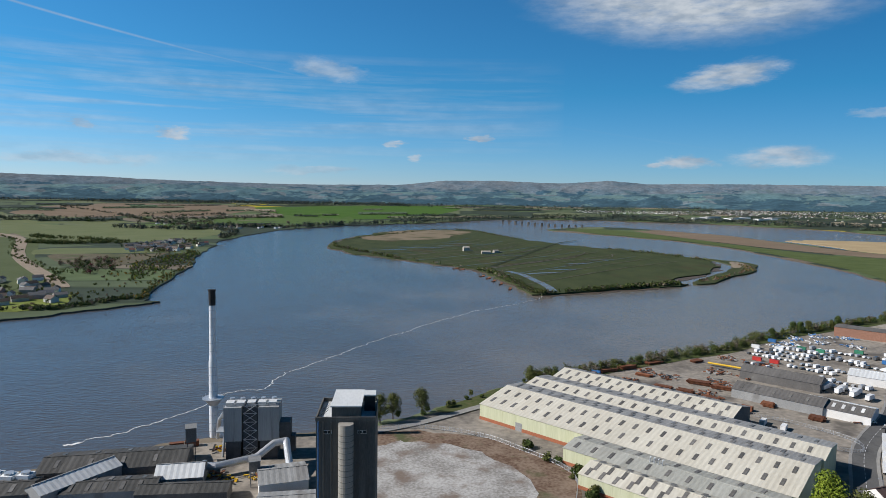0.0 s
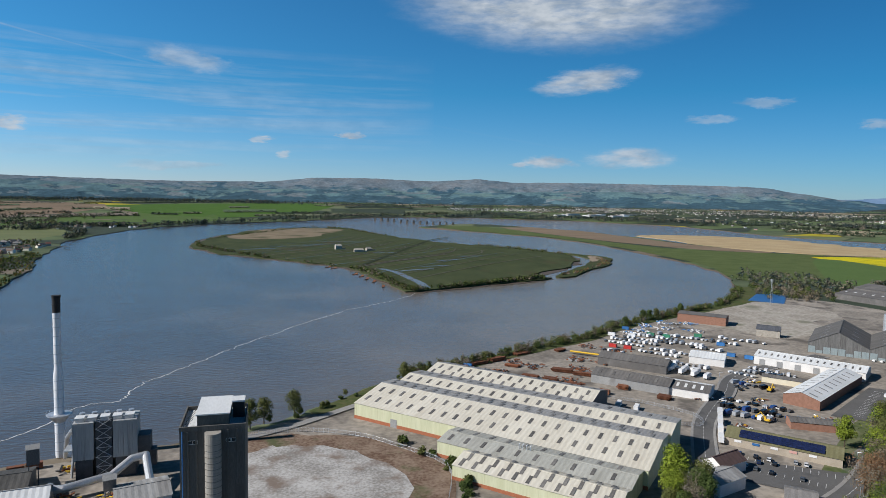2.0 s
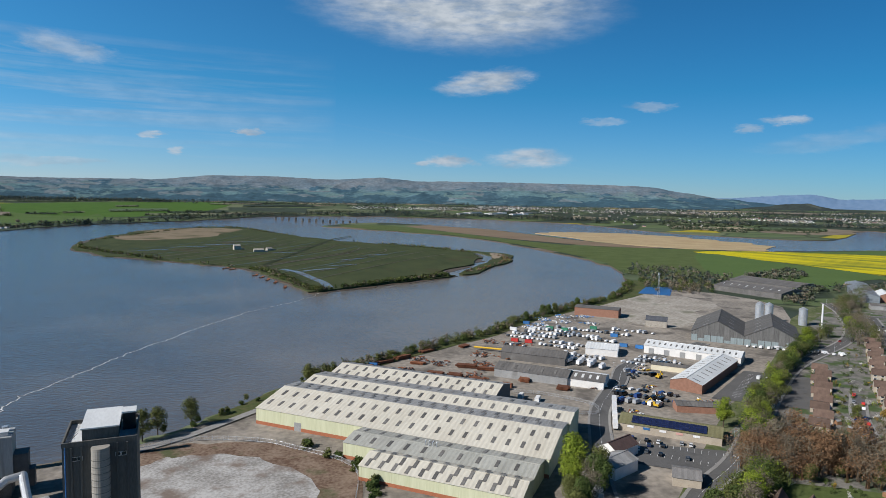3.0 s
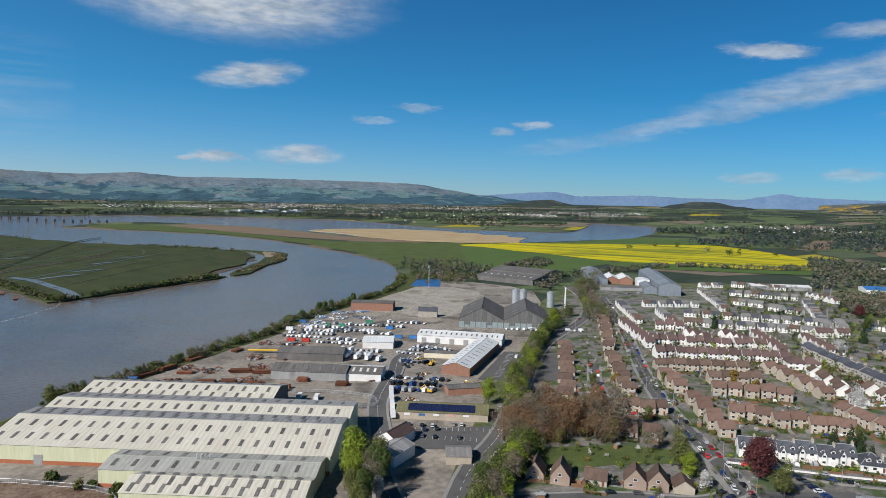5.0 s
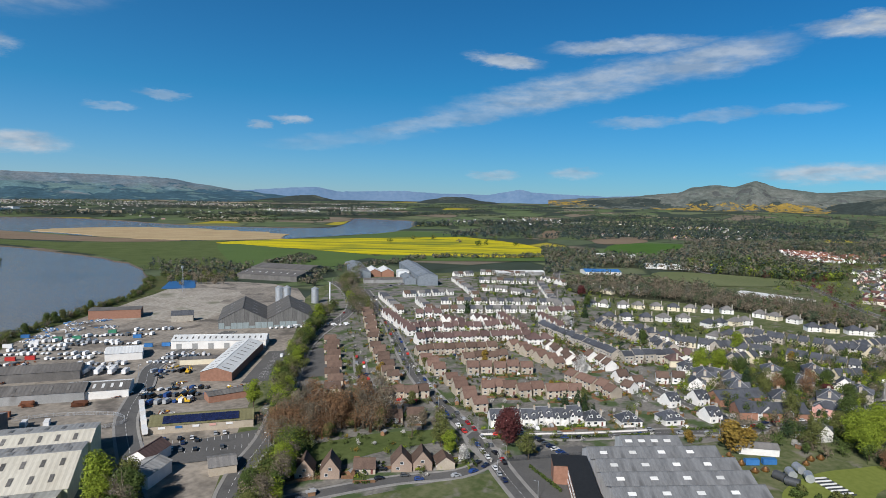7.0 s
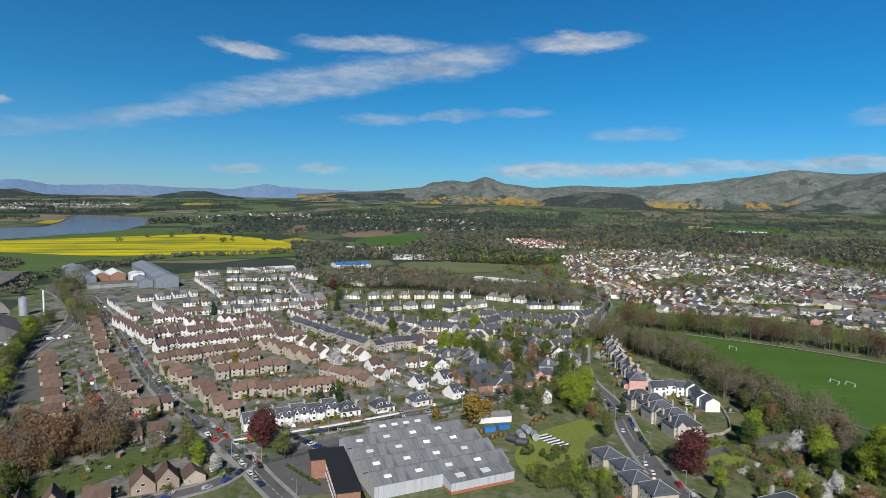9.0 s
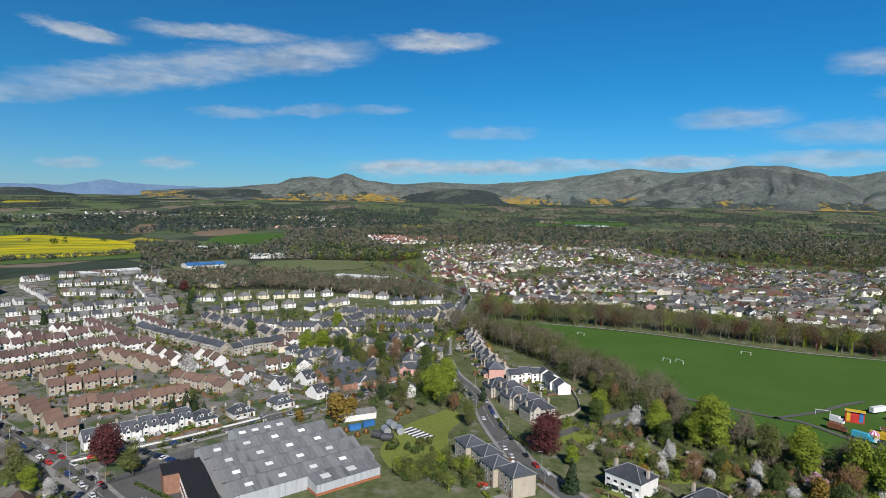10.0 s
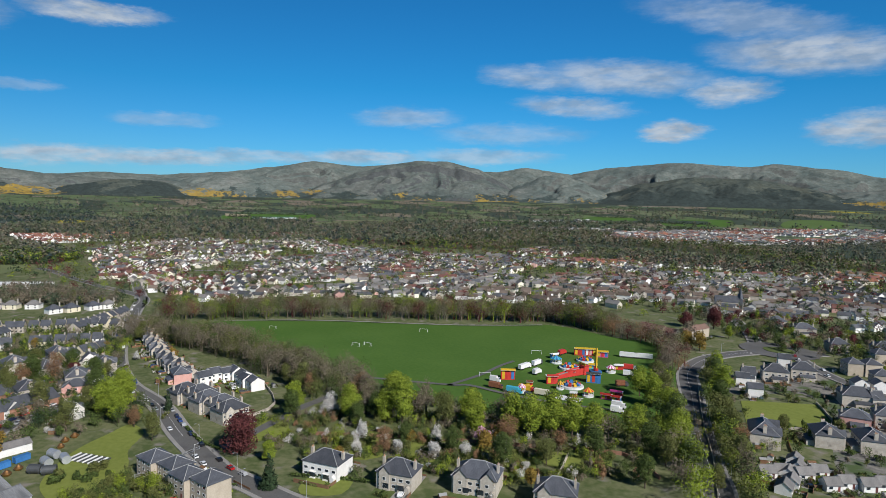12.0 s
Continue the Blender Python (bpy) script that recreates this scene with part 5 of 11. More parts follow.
ROWS_OLD = [
    (303, 140, 334, 99, 6, "white_slate", 0), (407, 96, 399, 81, 1, "white_estate", 0), (437, 81, 443, 61, 2, "white_estate", 0), (501, 85, 513, 66, 2, "maroon_hip", 0), (603, 163, 523, 83, 12, "slate_terrace", 0), (469, 66, 463, 40, 3, "white_slate", 0),
    (587, -77, 472, -74, 12, "slate_terrace", 0), (466, -74, 410, -80, 6, "slate_terrace", 0), (382, -70, 328, -87, 5, "stone_villa", 90), (402, -82, 407, -104, 3, "white_l", 0), (408, -106, 373, -110, 4, "white_l", 0), (288, -40, 242, -56, 4, "flats", 0),
    (152, -263, 134, -289, 4, "cottage", 0), (150, -294, 134, -254, 5, "cottage", 0), (131, -275, 114, -301, 4, "cottage", 0), (424, -26, 412, -66, 0, "white_slate", 0),
]
for r in ROWS_ESTATE:
    house_row(*r[:5], r[5], "houses of the brown estate", turn=r[6])
for r in ROWS_WHITE:
    house_row(*r[:5], r[5], "houses of the white estate", turn=r[6])
for r in ROWS_OLD:
    house_row(*r[:5], r[5], "houses of the old town", turn=r[6])
SINGLES = [("bungalow", 335, 93, -55), ("bungalow", 344, 76, -52), ("bungalow", 359, 57, -48), ("white_slate", 375, 38, -45), ("pink_villa", 418, -19, -100), ("white_slate", 433, 54, 20), ("stone_villa", 491, 13, 10), ("stone_villa", 470, -4, 30),
           ("stone_villa", 464, -37, 0), ("pink_villa", 416, -75, 0), ("white_villa", 247, -103, -145), ("stone_villa", 222, -124, -142), ("stone_mansion", 203, -150, -140), ("stone_villa", 140, -340, -50), ("stone_villa", 176, -168, -138),
           ("gable_house", 195, 189, 215), ("gable_house", 204, 180, 215), ("gable_house", 210, 171, 215), ("brown_bungalow", 221, 161, -55), ("gable_house", 232, 149, 215), ("gable_house", 238, 142, 215), ("brown_bungalow", 244, 134, 40),
           ("stone_mansion", 172, -302, -55), ("stone_villa", 155, -328, -50), ("pink_villa", 160, -368, 30), ("white_l", 217, -369, 40), ("white_slate", 240, -399, 40), ("stone_villa", 231, -415, 40)]
SINGLES2 = [("white_l", 190, -440, -45), ("white_l", 182, -447, -45), ("stone_mansion", 178, -410, 40), ("stone_villa", 150, -385, 35), ("stone_mansion", 225, -560, 40), ("stone_mansion", 300, -580, 50), ("stone_villa", 330, -590, 50), ("white_l", 236, -386, 40), ("stone_mansion", 452, 52, 15), ("white_slate", 520, 40, 10), ("stone_villa", 505, -12, 10), ("white_slate", 485, -30, 0), ("stone_villa", 432, 30, 20), ("white_slate", 390, 62, -40), ("white_slate", 402, 48, -40), ("white_estate", 418, 88, -45), ("white_estate", 425, 100, -45),
            ("stone_villa", 224, -436, 40), ("white_l", 248, -457, 35), ("stone_villa", 252, -541, 50), ("flats", 212, -478, -40), ("flats", 204, -486, -40), ("flats", 216, -527, -40), ("flats", 187, -462, -50), ("slate_terrace", 176, -421, 50), ("slate_terrace", 170, -414, 50),
            ("brick_flats", 364, -448, 8), ("brick_flats", 353, -450, 8), ("brick_flats", 342, -452, 8), ("brick_flats", 337, -464, 96), ("brick_flats", 338, -476, 96), ("brick_flats", 339, -488, 96), ("brown_bungalow", 262, 204, 40), ("white_slate", 424, -27, 20), ("stone_villa", 425, 5, 15), ("white_slate", 374, -14, 40), ("stone_villa", 440, -20, 0), ("stone_villa", 455, 35, 10)]
for k, x, y, a in SINGLES + SINGLES2:
    place_house(k, x, y, a, True, "detached houses")

# rows of houses farther off: x0, y0, x1, y1, kind, turn
ROWS_FAR = [
    (627, 435, 546, 355, "white_estate", 90), (642, 415, 694, 375, "white_estate", 0), (617, 378, 566, 328, "white_estate", 90), (626, 354, 699, 234, "white_estate", 0), (574, 334, 657, 211, "white_estate", 0),
    (811, 434, 688, 338, "white_estate", 90), (821, 401, 854, 328, "white_estate", 0), (910, 441, 935, 374, "white_estate", 0), (855, 462, 889, 443, "white_estate", 0), (748, 318, 743, 278, "white_estate", 0),
    (751, 363, 760, 327, "white_estate", 0), (843, 315, 645, 217, "white_estate", 90), (898, 332, 865, 286, "white_estate", 90), (712, 235, 652, 207, "white_estate", 90), (531, 295, 522, 270, "white_maroon", 90),
    (553, 274, 543, 249, "white_maroon", 90), (578, 258, 527, 211, "white_maroon", 90), (629, 228, 651, 208, "white_maroon", 0), (601, 226, 560, 188, "white_maroon", 90), (527, 361, 463, 288, "white_maroon", 90),
]
ROWS_FAR2 = [
    (712, 216, 758, 58, "white_hip", 0), (637, 174, 681, 91, "white_hip", 0), (600, 131, 559, 78, "white_hip", 0), (593, 67, 649, 25, "white_hip", 0), (754, 41, 732, -6, "white_hip", 0), (550, 56, 605, 19, "slate_terrace", 0),
    (511, 41, 535, 27, "slate_terrace", 0), (627, 40, 608, -48, "slate_terrace", 0), (560, 88, 561, 13, "white_slate", 0), (556, 6, 545, -44, "slate_terrace", 0), (698, -6, 709, -70, "white_hip", 0), (851, 249, 819, 207, "white_hip", 0), (498, 83, 464, 58, "maroon_hip", 0),
    (826, 197, 850, 181, "white_hip", 0), (655, 79, 704, 38, "white_hip", 0), (612, -39, 594, -60, "slate_terrace", 0), (494, -11, 518, -42, "slate_terrace", 0), (591, -24, 662, -73, "slate_terrace", 0),
]


def joined_rows(name, rows, label, seed):
    """Rows of houses too far to pick apart: walls, roofs, chimneys and windows, joined."""
    r0 = random.Random(seed)
    keys = ["white", "stone", "cream", "brownroof", "slate", "greyroof", "maroonroof", "glass"]
    nv, nf, idx = [], [], []
    for x0, y0, x1, y1, kind, turn in rows:
        wall, roof0, form, l, d, h, rise, storeys, chim, _ = KINDS[kind]
        a0, far_ = math.atan2(y1 - y0, x1 - x0), math.hypot(x1 - x0, y1 - y0)
        n = max(2, round(far_ / ((l if turn == 0 else d) + (5.5 if "hip" in kind else 1.6))))
        for i in range(n):
            pair = (.7 if i % 2 else -.7) * (turn == 0)
            t = (i + .5) / n - pair / far_
            roof = r0.choice(("brownroof", "greyroof", "slate", "greyroof")) if kind == "white_estate" else roof0
            px, py, a = x0 + (x1 - x0) * t + r0.uniform(-.6, .6), y0 + (y1 - y0) * t + r0.uniform(-1, 1), a0 + radians(turn) + (r0.uniform(-.4, .4) if "hip" in kind else r0.uniform(-.06, .06))
            if "hip" in kind or "slate" in kind:
                wall = r0.choice((KINDS[kind][0], KINDS[kind][0], "cream", "stone", "white"))
                roof = r0.choice((roof0, "slate", roof0))
            bits = [((gable_walls(l, d, h, rise) if form == "gable" else box_data([(-l / 2, -d / 2, -.5, l / 2, d / 2, h)])), wall), ((gable_roof(l, d, h, rise) if form == "gable" else hip_roof(l, d, h, rise)), roof)]
            if chim:
                bits.append((box_data([(l / 2 - 1.2, -.7, h, l / 2 - .4, .7, h + rise + 1.2)]), "stone"))
            bits.append((box_data([(wx - .6, sy * d / 2 - .05, wz, wx + .6, sy * d / 2 + .05, wz + 1.2) for sy in (-1, 1) for wx in (-l / 4, l / 4) for wz in (.9, h - 1.6)]), "glass"))
            c_, s_ = math.cos(a), math.sin(a)
            for (v, f), mt in bits:
                k = len(nv)
                nv.extend((px + c_ * q[0] - s_ * q[1], py + s_ * q[0] + c_ * q[1], q[2] + .3) for q in v)
                nf.extend(tuple(j + k for j in q) for q in f)
                idx.extend([keys.index(mt)] * len(f))
    tagged(new(name, mesh_of(name, nv, nf, [M[k] for k in keys], idx)), label, "houses", kind="stuff")


joined_rows("estate_houses", ROWS_FAR, "rows of white estate houses with dark brown roofs", 61)
joined_rows("estate_houses", ROWS_FAR2, "rows of white and stone houses with slate roofs", 62)


# the long stone terrace: two wings meeting at a corner
def long_terrace():
    for x0, y0, x1, y1 in ((553, 203, 478, 115), (474, 112, 503, 80)):
        house_row(x0, y0, x1, y1, int(math.hypot(x1 - x0, y1 - y0) / 8.0), "stone_long", "houses of the long terrace", gap=0.0)


long_terrace()


# far town: rows of houses in streets, joined
def far_town(name, area, spacing, seed, walls, roofs, label):
    r0 = random.Random(seed)
    data, idx = [], []
    nv, nf = [], []
    mats = [M[k] for k in walls + roofs]
    xs, ys = [p[0] for p in area], [p[1] for p in area]
    cx, cy = sum(xs) / len(xs), sum(ys) / len(ys)
    u0 = math.atan2(cy, cx)
    x = min(xs)
    while x < max(xs):
        y = min(ys)
        while y < max(ys):
            px, py = x + r0.uniform(-6, 6), y + r0.uniform(-5, 5)
            patch = noise.noise(Vector((px * .006, py * .006, seed)))
            if inside((px, py), area) and patch > -.28 and r0.random() < .86:
                s = min(1.0, math.hypot(px, py) / far_true(math.hypot(px, py)))
                l, d, h, ri = r0.uniform(8, 17) * s, r0.uniform(7.5, 9) * s, r0.uniform(3, 5.4) * s, r0.uniform(2.2, 3.2) * s
                street = noise.noise(Vector((px * .0022, py * .0022, seed + 9))) * 5
                a = street + (math.pi / 2 if r0.random() < .25 else 0)
                z = zg(px, py) + .2
                wi = r0.choices(range(len(walls)), [4.2, 3, 1.7, .6][:len(walls)])[0]
                zone = noise.noise(Vector((px * .004, py * .004, seed + 30)))
                ri_ = len(walls) + (min(len(roofs) - 1, int((zone + .5) * len(roofs))) if r0.random() < .5 and zone > -.5 else r0.randrange(len(roofs)))
                for (v, f), mi in ((gable_walls(l, d, h, ri), wi), (gable_roof(l, d, h, ri, .4 * s, .2 * s), ri_)):
                    k = len(nv)
                    c_, s_ = math.cos(a), math.sin(a)
                    nv.extend((px + c_ * q[0] - s_ * q[1], py + s_ * q[0] + c_ * q[1], z + q[2]) for q in v)
                    nf.extend(tuple(i + k for i in q) for q in f)
                    idx.extend([mi] * len(f))
            y += spacing * .62
        x += spacing
    tagged(new(name, mesh_of(name, nv, nf, mats, idx)), label, "houses", kind="stuff")


for nm_, c1_, c2_ in (("t_white", (.68, .67, .64), (.82, .81, .79)), ("t_stone", (.36, .33, .29), (.52, .48, .42)), ("t_cream", (.62, .57, .46), (.74, .69, .57)), ("t_pink", (.50, .30, .26), (.60, .38, .33)),
                      ("t_grey", (.13, .125, .12), (.21, .20, .19)), ("t_slate", (.055, .06, .07), (.11, .115, .125)), ("t_brown", (.10, .078, .065), (.165, .13, .105)), ("t_maroon", (.12, .06, .05), (.19, .09, .075)), ("t_red", (.20, .085, .055), (.29, .13, .085))):
    M[nm_] = mat(nm_.replace("t_", "town_"), c1_, c2_, .3, .88, bump=.1, island=.3, spec=.2)
W4, R5 = ["t_white", "t_stone", "t_cream", "t_pink"], ["t_grey", "t_slate", "t_grey", "t_brown", "t_slate", "t_maroon"]
R_RED = ["t_maroon", "t_red", "t_brown"]
far_town("town_houses", [(690, -140), (760, -112), (870, -112), (940, -75), (1211, -79), (1352, -82), (1506, -173), (1700, -450), (1717, -635), (1308, -560), (1036, -652), (988, -767), (700, -820), (420, -950), (250, -820), (330, -640), (420, -580), (500, -500), (600, -400), (690, -260)], 19, 3, W4, R5, "dense rows of white and stone houses with grey and red roofs")
far_town("town_houses", [(0, -620), (60, -480), (180, -560), (300, -640), (240, -820), (400, -980), (200, -1150), (-100, -1000)], 19, 5, ["t_stone", "t_white"], ["t_slate", "t_slate", "t_grey"], "stone and white houses of the old town")
far_town("town_houses", [(700, -815), (988, -767), (1091, -967), (1017, -1000), (837, -1020), (700, -1060), (450, -1150), (425, -965)], 18, 8, ["t_white", "t_cream"], R_RED + ["t_grey"], "white houses with red roofs at the edge of town")
far_town("far_village", [(1700, -1200), (1900, -1500), (1500, -2000), (1100, -1900), (1300, -1500)], 42, 11, W4, R5, "far suburb of small houses below the hills")
far_town("far_village", [(1800, 2150), (2400, 2250), (2500, 2600), (1500, 3300), (900, 3400), (1300, 3050)], 120, 13, W4, R5, "far town of pale houses beyond the river")
far_town("hillside_estate", [(1853, 44), (1849, -212), (1612, -185), (1565, -72), (1571, 16)], 17, 9, ["t_white"], ["t_maroon", "t_red"], "white estate houses with red roofs on a rise")
far_town("far_village", [(1400, 4400), (2099, 4150), (2600, 3500), (2701, 2927), (2400, 3000), (1950, 3300), (1500, 4000)], 62, 23, ["t_white", "t_stone"], ["t_grey", "t_maroon"], "far town of tiny houses below the moor")
far_town("far_village", [(2050, -1800), (2150, -1850), (2080, -2120), (1950, -2060)], 26, 25, ["t_white", "t_stone"], ["t_grey", "t_slate"], "far village at the mouth of a glen")
far_town("far_village", [(2600, 1450), (2950, 1150), (2900, 800), (2750, 950), (2550, 1250)], 46, 26, ["t_white", "t_grey"], ["t_grey", "t_slate"], "far grey houses and works in the valley")
far_town("far_village", [(2780, 780), (2950, 700), (2950, 270), (2800, 300), (2800, 600)], 40, 27, W4, R5, "far suburb beyond the woods")
far_town("riverside_houses", [(-1180, 2400), (-1020, 2380), (-780, 2230), (-700, 2140), (-760, 2290), (-1020, 2450)], 40, 28, W4, R5, "cottages and farm steadings among trees")
far_town("far_village", [(2500, 700), (2900, 300), (2700, 0), (2300, 200), (2200, 600)], 60, 14, W4, R5, "far village houses beyond the woods")
far_town("riverside_houses", [(-640, 830), (-560, 870), (-520, 800), (-470, 760), (-400, 690), (-450, 640), (-560, 690), (-620, 750)], 30, 17, W4, R5, "cluster of small houses and farm sheds across the river")
far_town("riverside_houses", [(-715, 1400), (-668, 1600), (-614, 1497), (-571, 1301), (-632, 1331)], 19, 20, ["t_stone", "t_cream"], ["t_slate", "t_grey"], "hamlet of stone cottages with dark roofs across the river")
far_town("riverside_houses", [(-700, 1420), (-560, 1500), (-560, 1300), (-640, 1250)], 34, 19, W4, R5, "hamlet of white houses across the river")
far_town("riverside_houses", [(-900, 2150), (-560, 2350), (-600, 2200), (-850, 2080)], 60, 21, W4, R5, "row of far cottages across the river")


far_town("far_village", [(1258, -1328), (1495, -1685), (1489, -2321), (1128, -2730), (858, -2082), (962, -1604), (1133, -1388)], 24, 140, ["t_white", "t_stone", "t_cream"], ["t_maroon", "t_red", "t_grey", "t_slate"], "far suburb of white houses with red and grey roofs")
for k, ar in enumerate(([(700, 3560), (1500, 3480), (2100, 3120), (2050, 2860), (1400, 3200), (700, 3380)], [(1500, 3640), (2300, 3120), (2700, 2600), (2550, 2500), (2000, 3050), (1400, 3450)], [(2350, 2420), (2950, 2350), (3050, 1950), (2700, 1900), (2400, 2150)], [(2900, 2700), (3150, 2500), (3050, 2350), (2800, 2500)])):
    far_town("far_village", ar, 27, 130 + k, ["t_white", "t_stone", "t_cream"], ["t_grey", "t_slate", "t_maroon"], "far town of small pale houses along the valley")


def far_shed(x, y, l, d, h, rot):
    k = min(1.0, math.hypot(x, y) / far_true(math.hypot(x, y)))
    ob = thing("far_shed", "long pale industrial shed beyond the river", "shed", "far sheds", m=pose(x, y, zg(x, y), 0, 0, rot))
    part("wall", mesh_of("wall", *gable_walls(l * k, d * k, h * k, 2 * k), M["t_white"]), ob)
    part("roof", mesh_of("roof", *gable_roof(l * k, d * k, h * k, 2 * k, .3, .3), M["t_grey"]), ob)


for i_ in range(9):
    far_shed(1180 + i_ * 44, 3020 - i_ * 14 + (i_ % 3) * 40, 90 + (i_ * 37) % 60, 40, 9, 20 + (i_ % 2) * 70)

# ---- industry ----
M.update({
    "clad": mat("green_cream_cladding", (.47, .48, .30), (.60, .60, .42), .15, .7, bump=.2, space="obj", stretch=(3, 3, .15), stain=((.36, .34, .22), .4, .62, .5)),
    "brickbase": mat("brick_plinth", (.30, .10, .05), (.40, .15, .075), .8, .9, bump=.3, space="obj"),
    "paleroof": mat("pale_sheet_roof", (.49, .455, .375), (.61, .575, .485), .06, .75, bump=.12, space="obj", fine=14, stretch=(1.6, .4, 1), stain=((.42, .37, .29), .05, .62, .4)),
    "greysheet": mat("grey_sheet_roof", (.22, .22, .215), (.34, .34, .33), .09, .75, bump=.25, space="obj", fine=14, stretch=(1.6, .4, 1), stain=((.15, .14, .13), .07, .58, .6)),
    "darksheet": mat("dark_sheet_roof", (.09, .085, .08), (.16, .15, .14), .1, .8, bump=.25, space="obj", fine=12, stretch=(1.6, .4, 1), stain=((.22, .21, .19), .12, .62, .5)),
    "whitesheet": mat("white_sheet_roof", (.55, .56, .55), (.70, .71, .70), .08, .6, bump=.2, space="obj", fine=12, stretch=(1.6, .4, 1)),
    "skylight": mat("skylight_sheet", (.10, .095, .088), (.19, .18, .165), .5, .45, bump=0, space="obj", rnd=.35),
    "litlight": mat("white_skylight", (.60, .60, .58), (.75, .75, .73), .5, .45, bump=0, space="obj", rnd=.2),
    "concrete": mat("dark_concrete", (.085, .082, .075), (.15, .145, .13), .15, .92, bump=.3, space="obj", fine=14, stretch=(2, 2, .25), stain=((.055, .052, .05), .12, .55, .7)),
    "ribconcrete": mat("ribbed_concrete", (.24, .225, .20), (.36, .335, .29), .4, .9, bump=.4, space="obj", stretch=(.6, .6, 6)),
    "steel": mat("galvanised_steel", (.45, .47, .49), (.62, .64, .66), .3, .42, metal=.6, bump=.05, space="obj"),
    "darksteel": mat("dark_steel", (.05, .055, .06), (.10, .105, .11), .4, .6, metal=.3, space="obj"),
    "chim": mat("white_stack_paint", (.66, .67, .68), (.80, .81, .82), .3, .5, bump=.05, space="obj"),
    "black": mat("soot_black", (.012, .012, .012), (.025, .025, .025), 1, .7, space="obj"),
    "olivegreen": mat("olive_roof", (.135, .125, .06), (.19, .18, .095), .15, .85, space="obj"),
    "solar": mat("solar_panel", (.012, .018, .055), (.022, .032, .085), 1.5, .15, bump=0, space="obj", spec=.6, rnd=.2),
    "rust": mat("rusty_steel", (.14, .05, .025), (.24, .095, .045), .5, .85, bump=.3, space="obj", rnd=.35),
    "blue": mat("blue_paint", (.03, .13, .34), (.05, .19, .44), .5, .5, bump=0, space="obj", rnd=.2),
    "yellow": mat("yellow_paint", (.55, .33, .02), (.68, .43, .03), .5, .5, bump=0, space="obj"),
    "redp": mat("red_paint", (.42, .03, .025), (.55, .05, .04), .5, .5, bump=0, space="obj", rnd=.1),
    "whitep": mat("white_paint", (.66, .66, .65), (.80, .80, .79), .5, .45, bump=0, space="obj", rnd=.12),
    "greenp": mat("green_paint", (.03, .16, .09), (.05, .22, .13), .5, .6, bump=0, space="obj", rnd=.2),
    "rubber": mat("tyre_rubber", (.012, .012, .012), (.025, .025, .025), 1, .8, bump=0, space="obj"),
    "copperm": mat("polished_copper", (.55, .27, .10), (.70, .38, .16), .6, .3, metal=.9, bump=.05, space="obj"),
})


def frame_at(p, q):
    """Pose with x along p to q, at p."""
    return pose(p[0], p[1], .3, 0, 0, math.degrees(math.atan2(q[1] - p[1], q[0] - p[0])))


def corrugate(p0, p1, p2, p3, n, lift):
    """A sheet over the quad p0 p1 (eave) p2 p3 (ridge), with n ribs running up the slope."""
    p0, p1, p2, p3 = map(Vector, (p0, p1, p2, p3))
    nr = (p1 - p0).cross(p3 - p0).normalized()
    vs, fs = [], []
    for i in range(n + 1):
        t = i / n
        o = nr * (lift if i % 2 else 0)
        vs += [tuple(p0.lerp(p1, t) + o), tuple(p3.lerp(p2, t) + o)]
    fs = [(2 * i, 2 * i + 2, 2 * i + 3, 2 * i + 1) for i in range(n)]
    return vs, fs


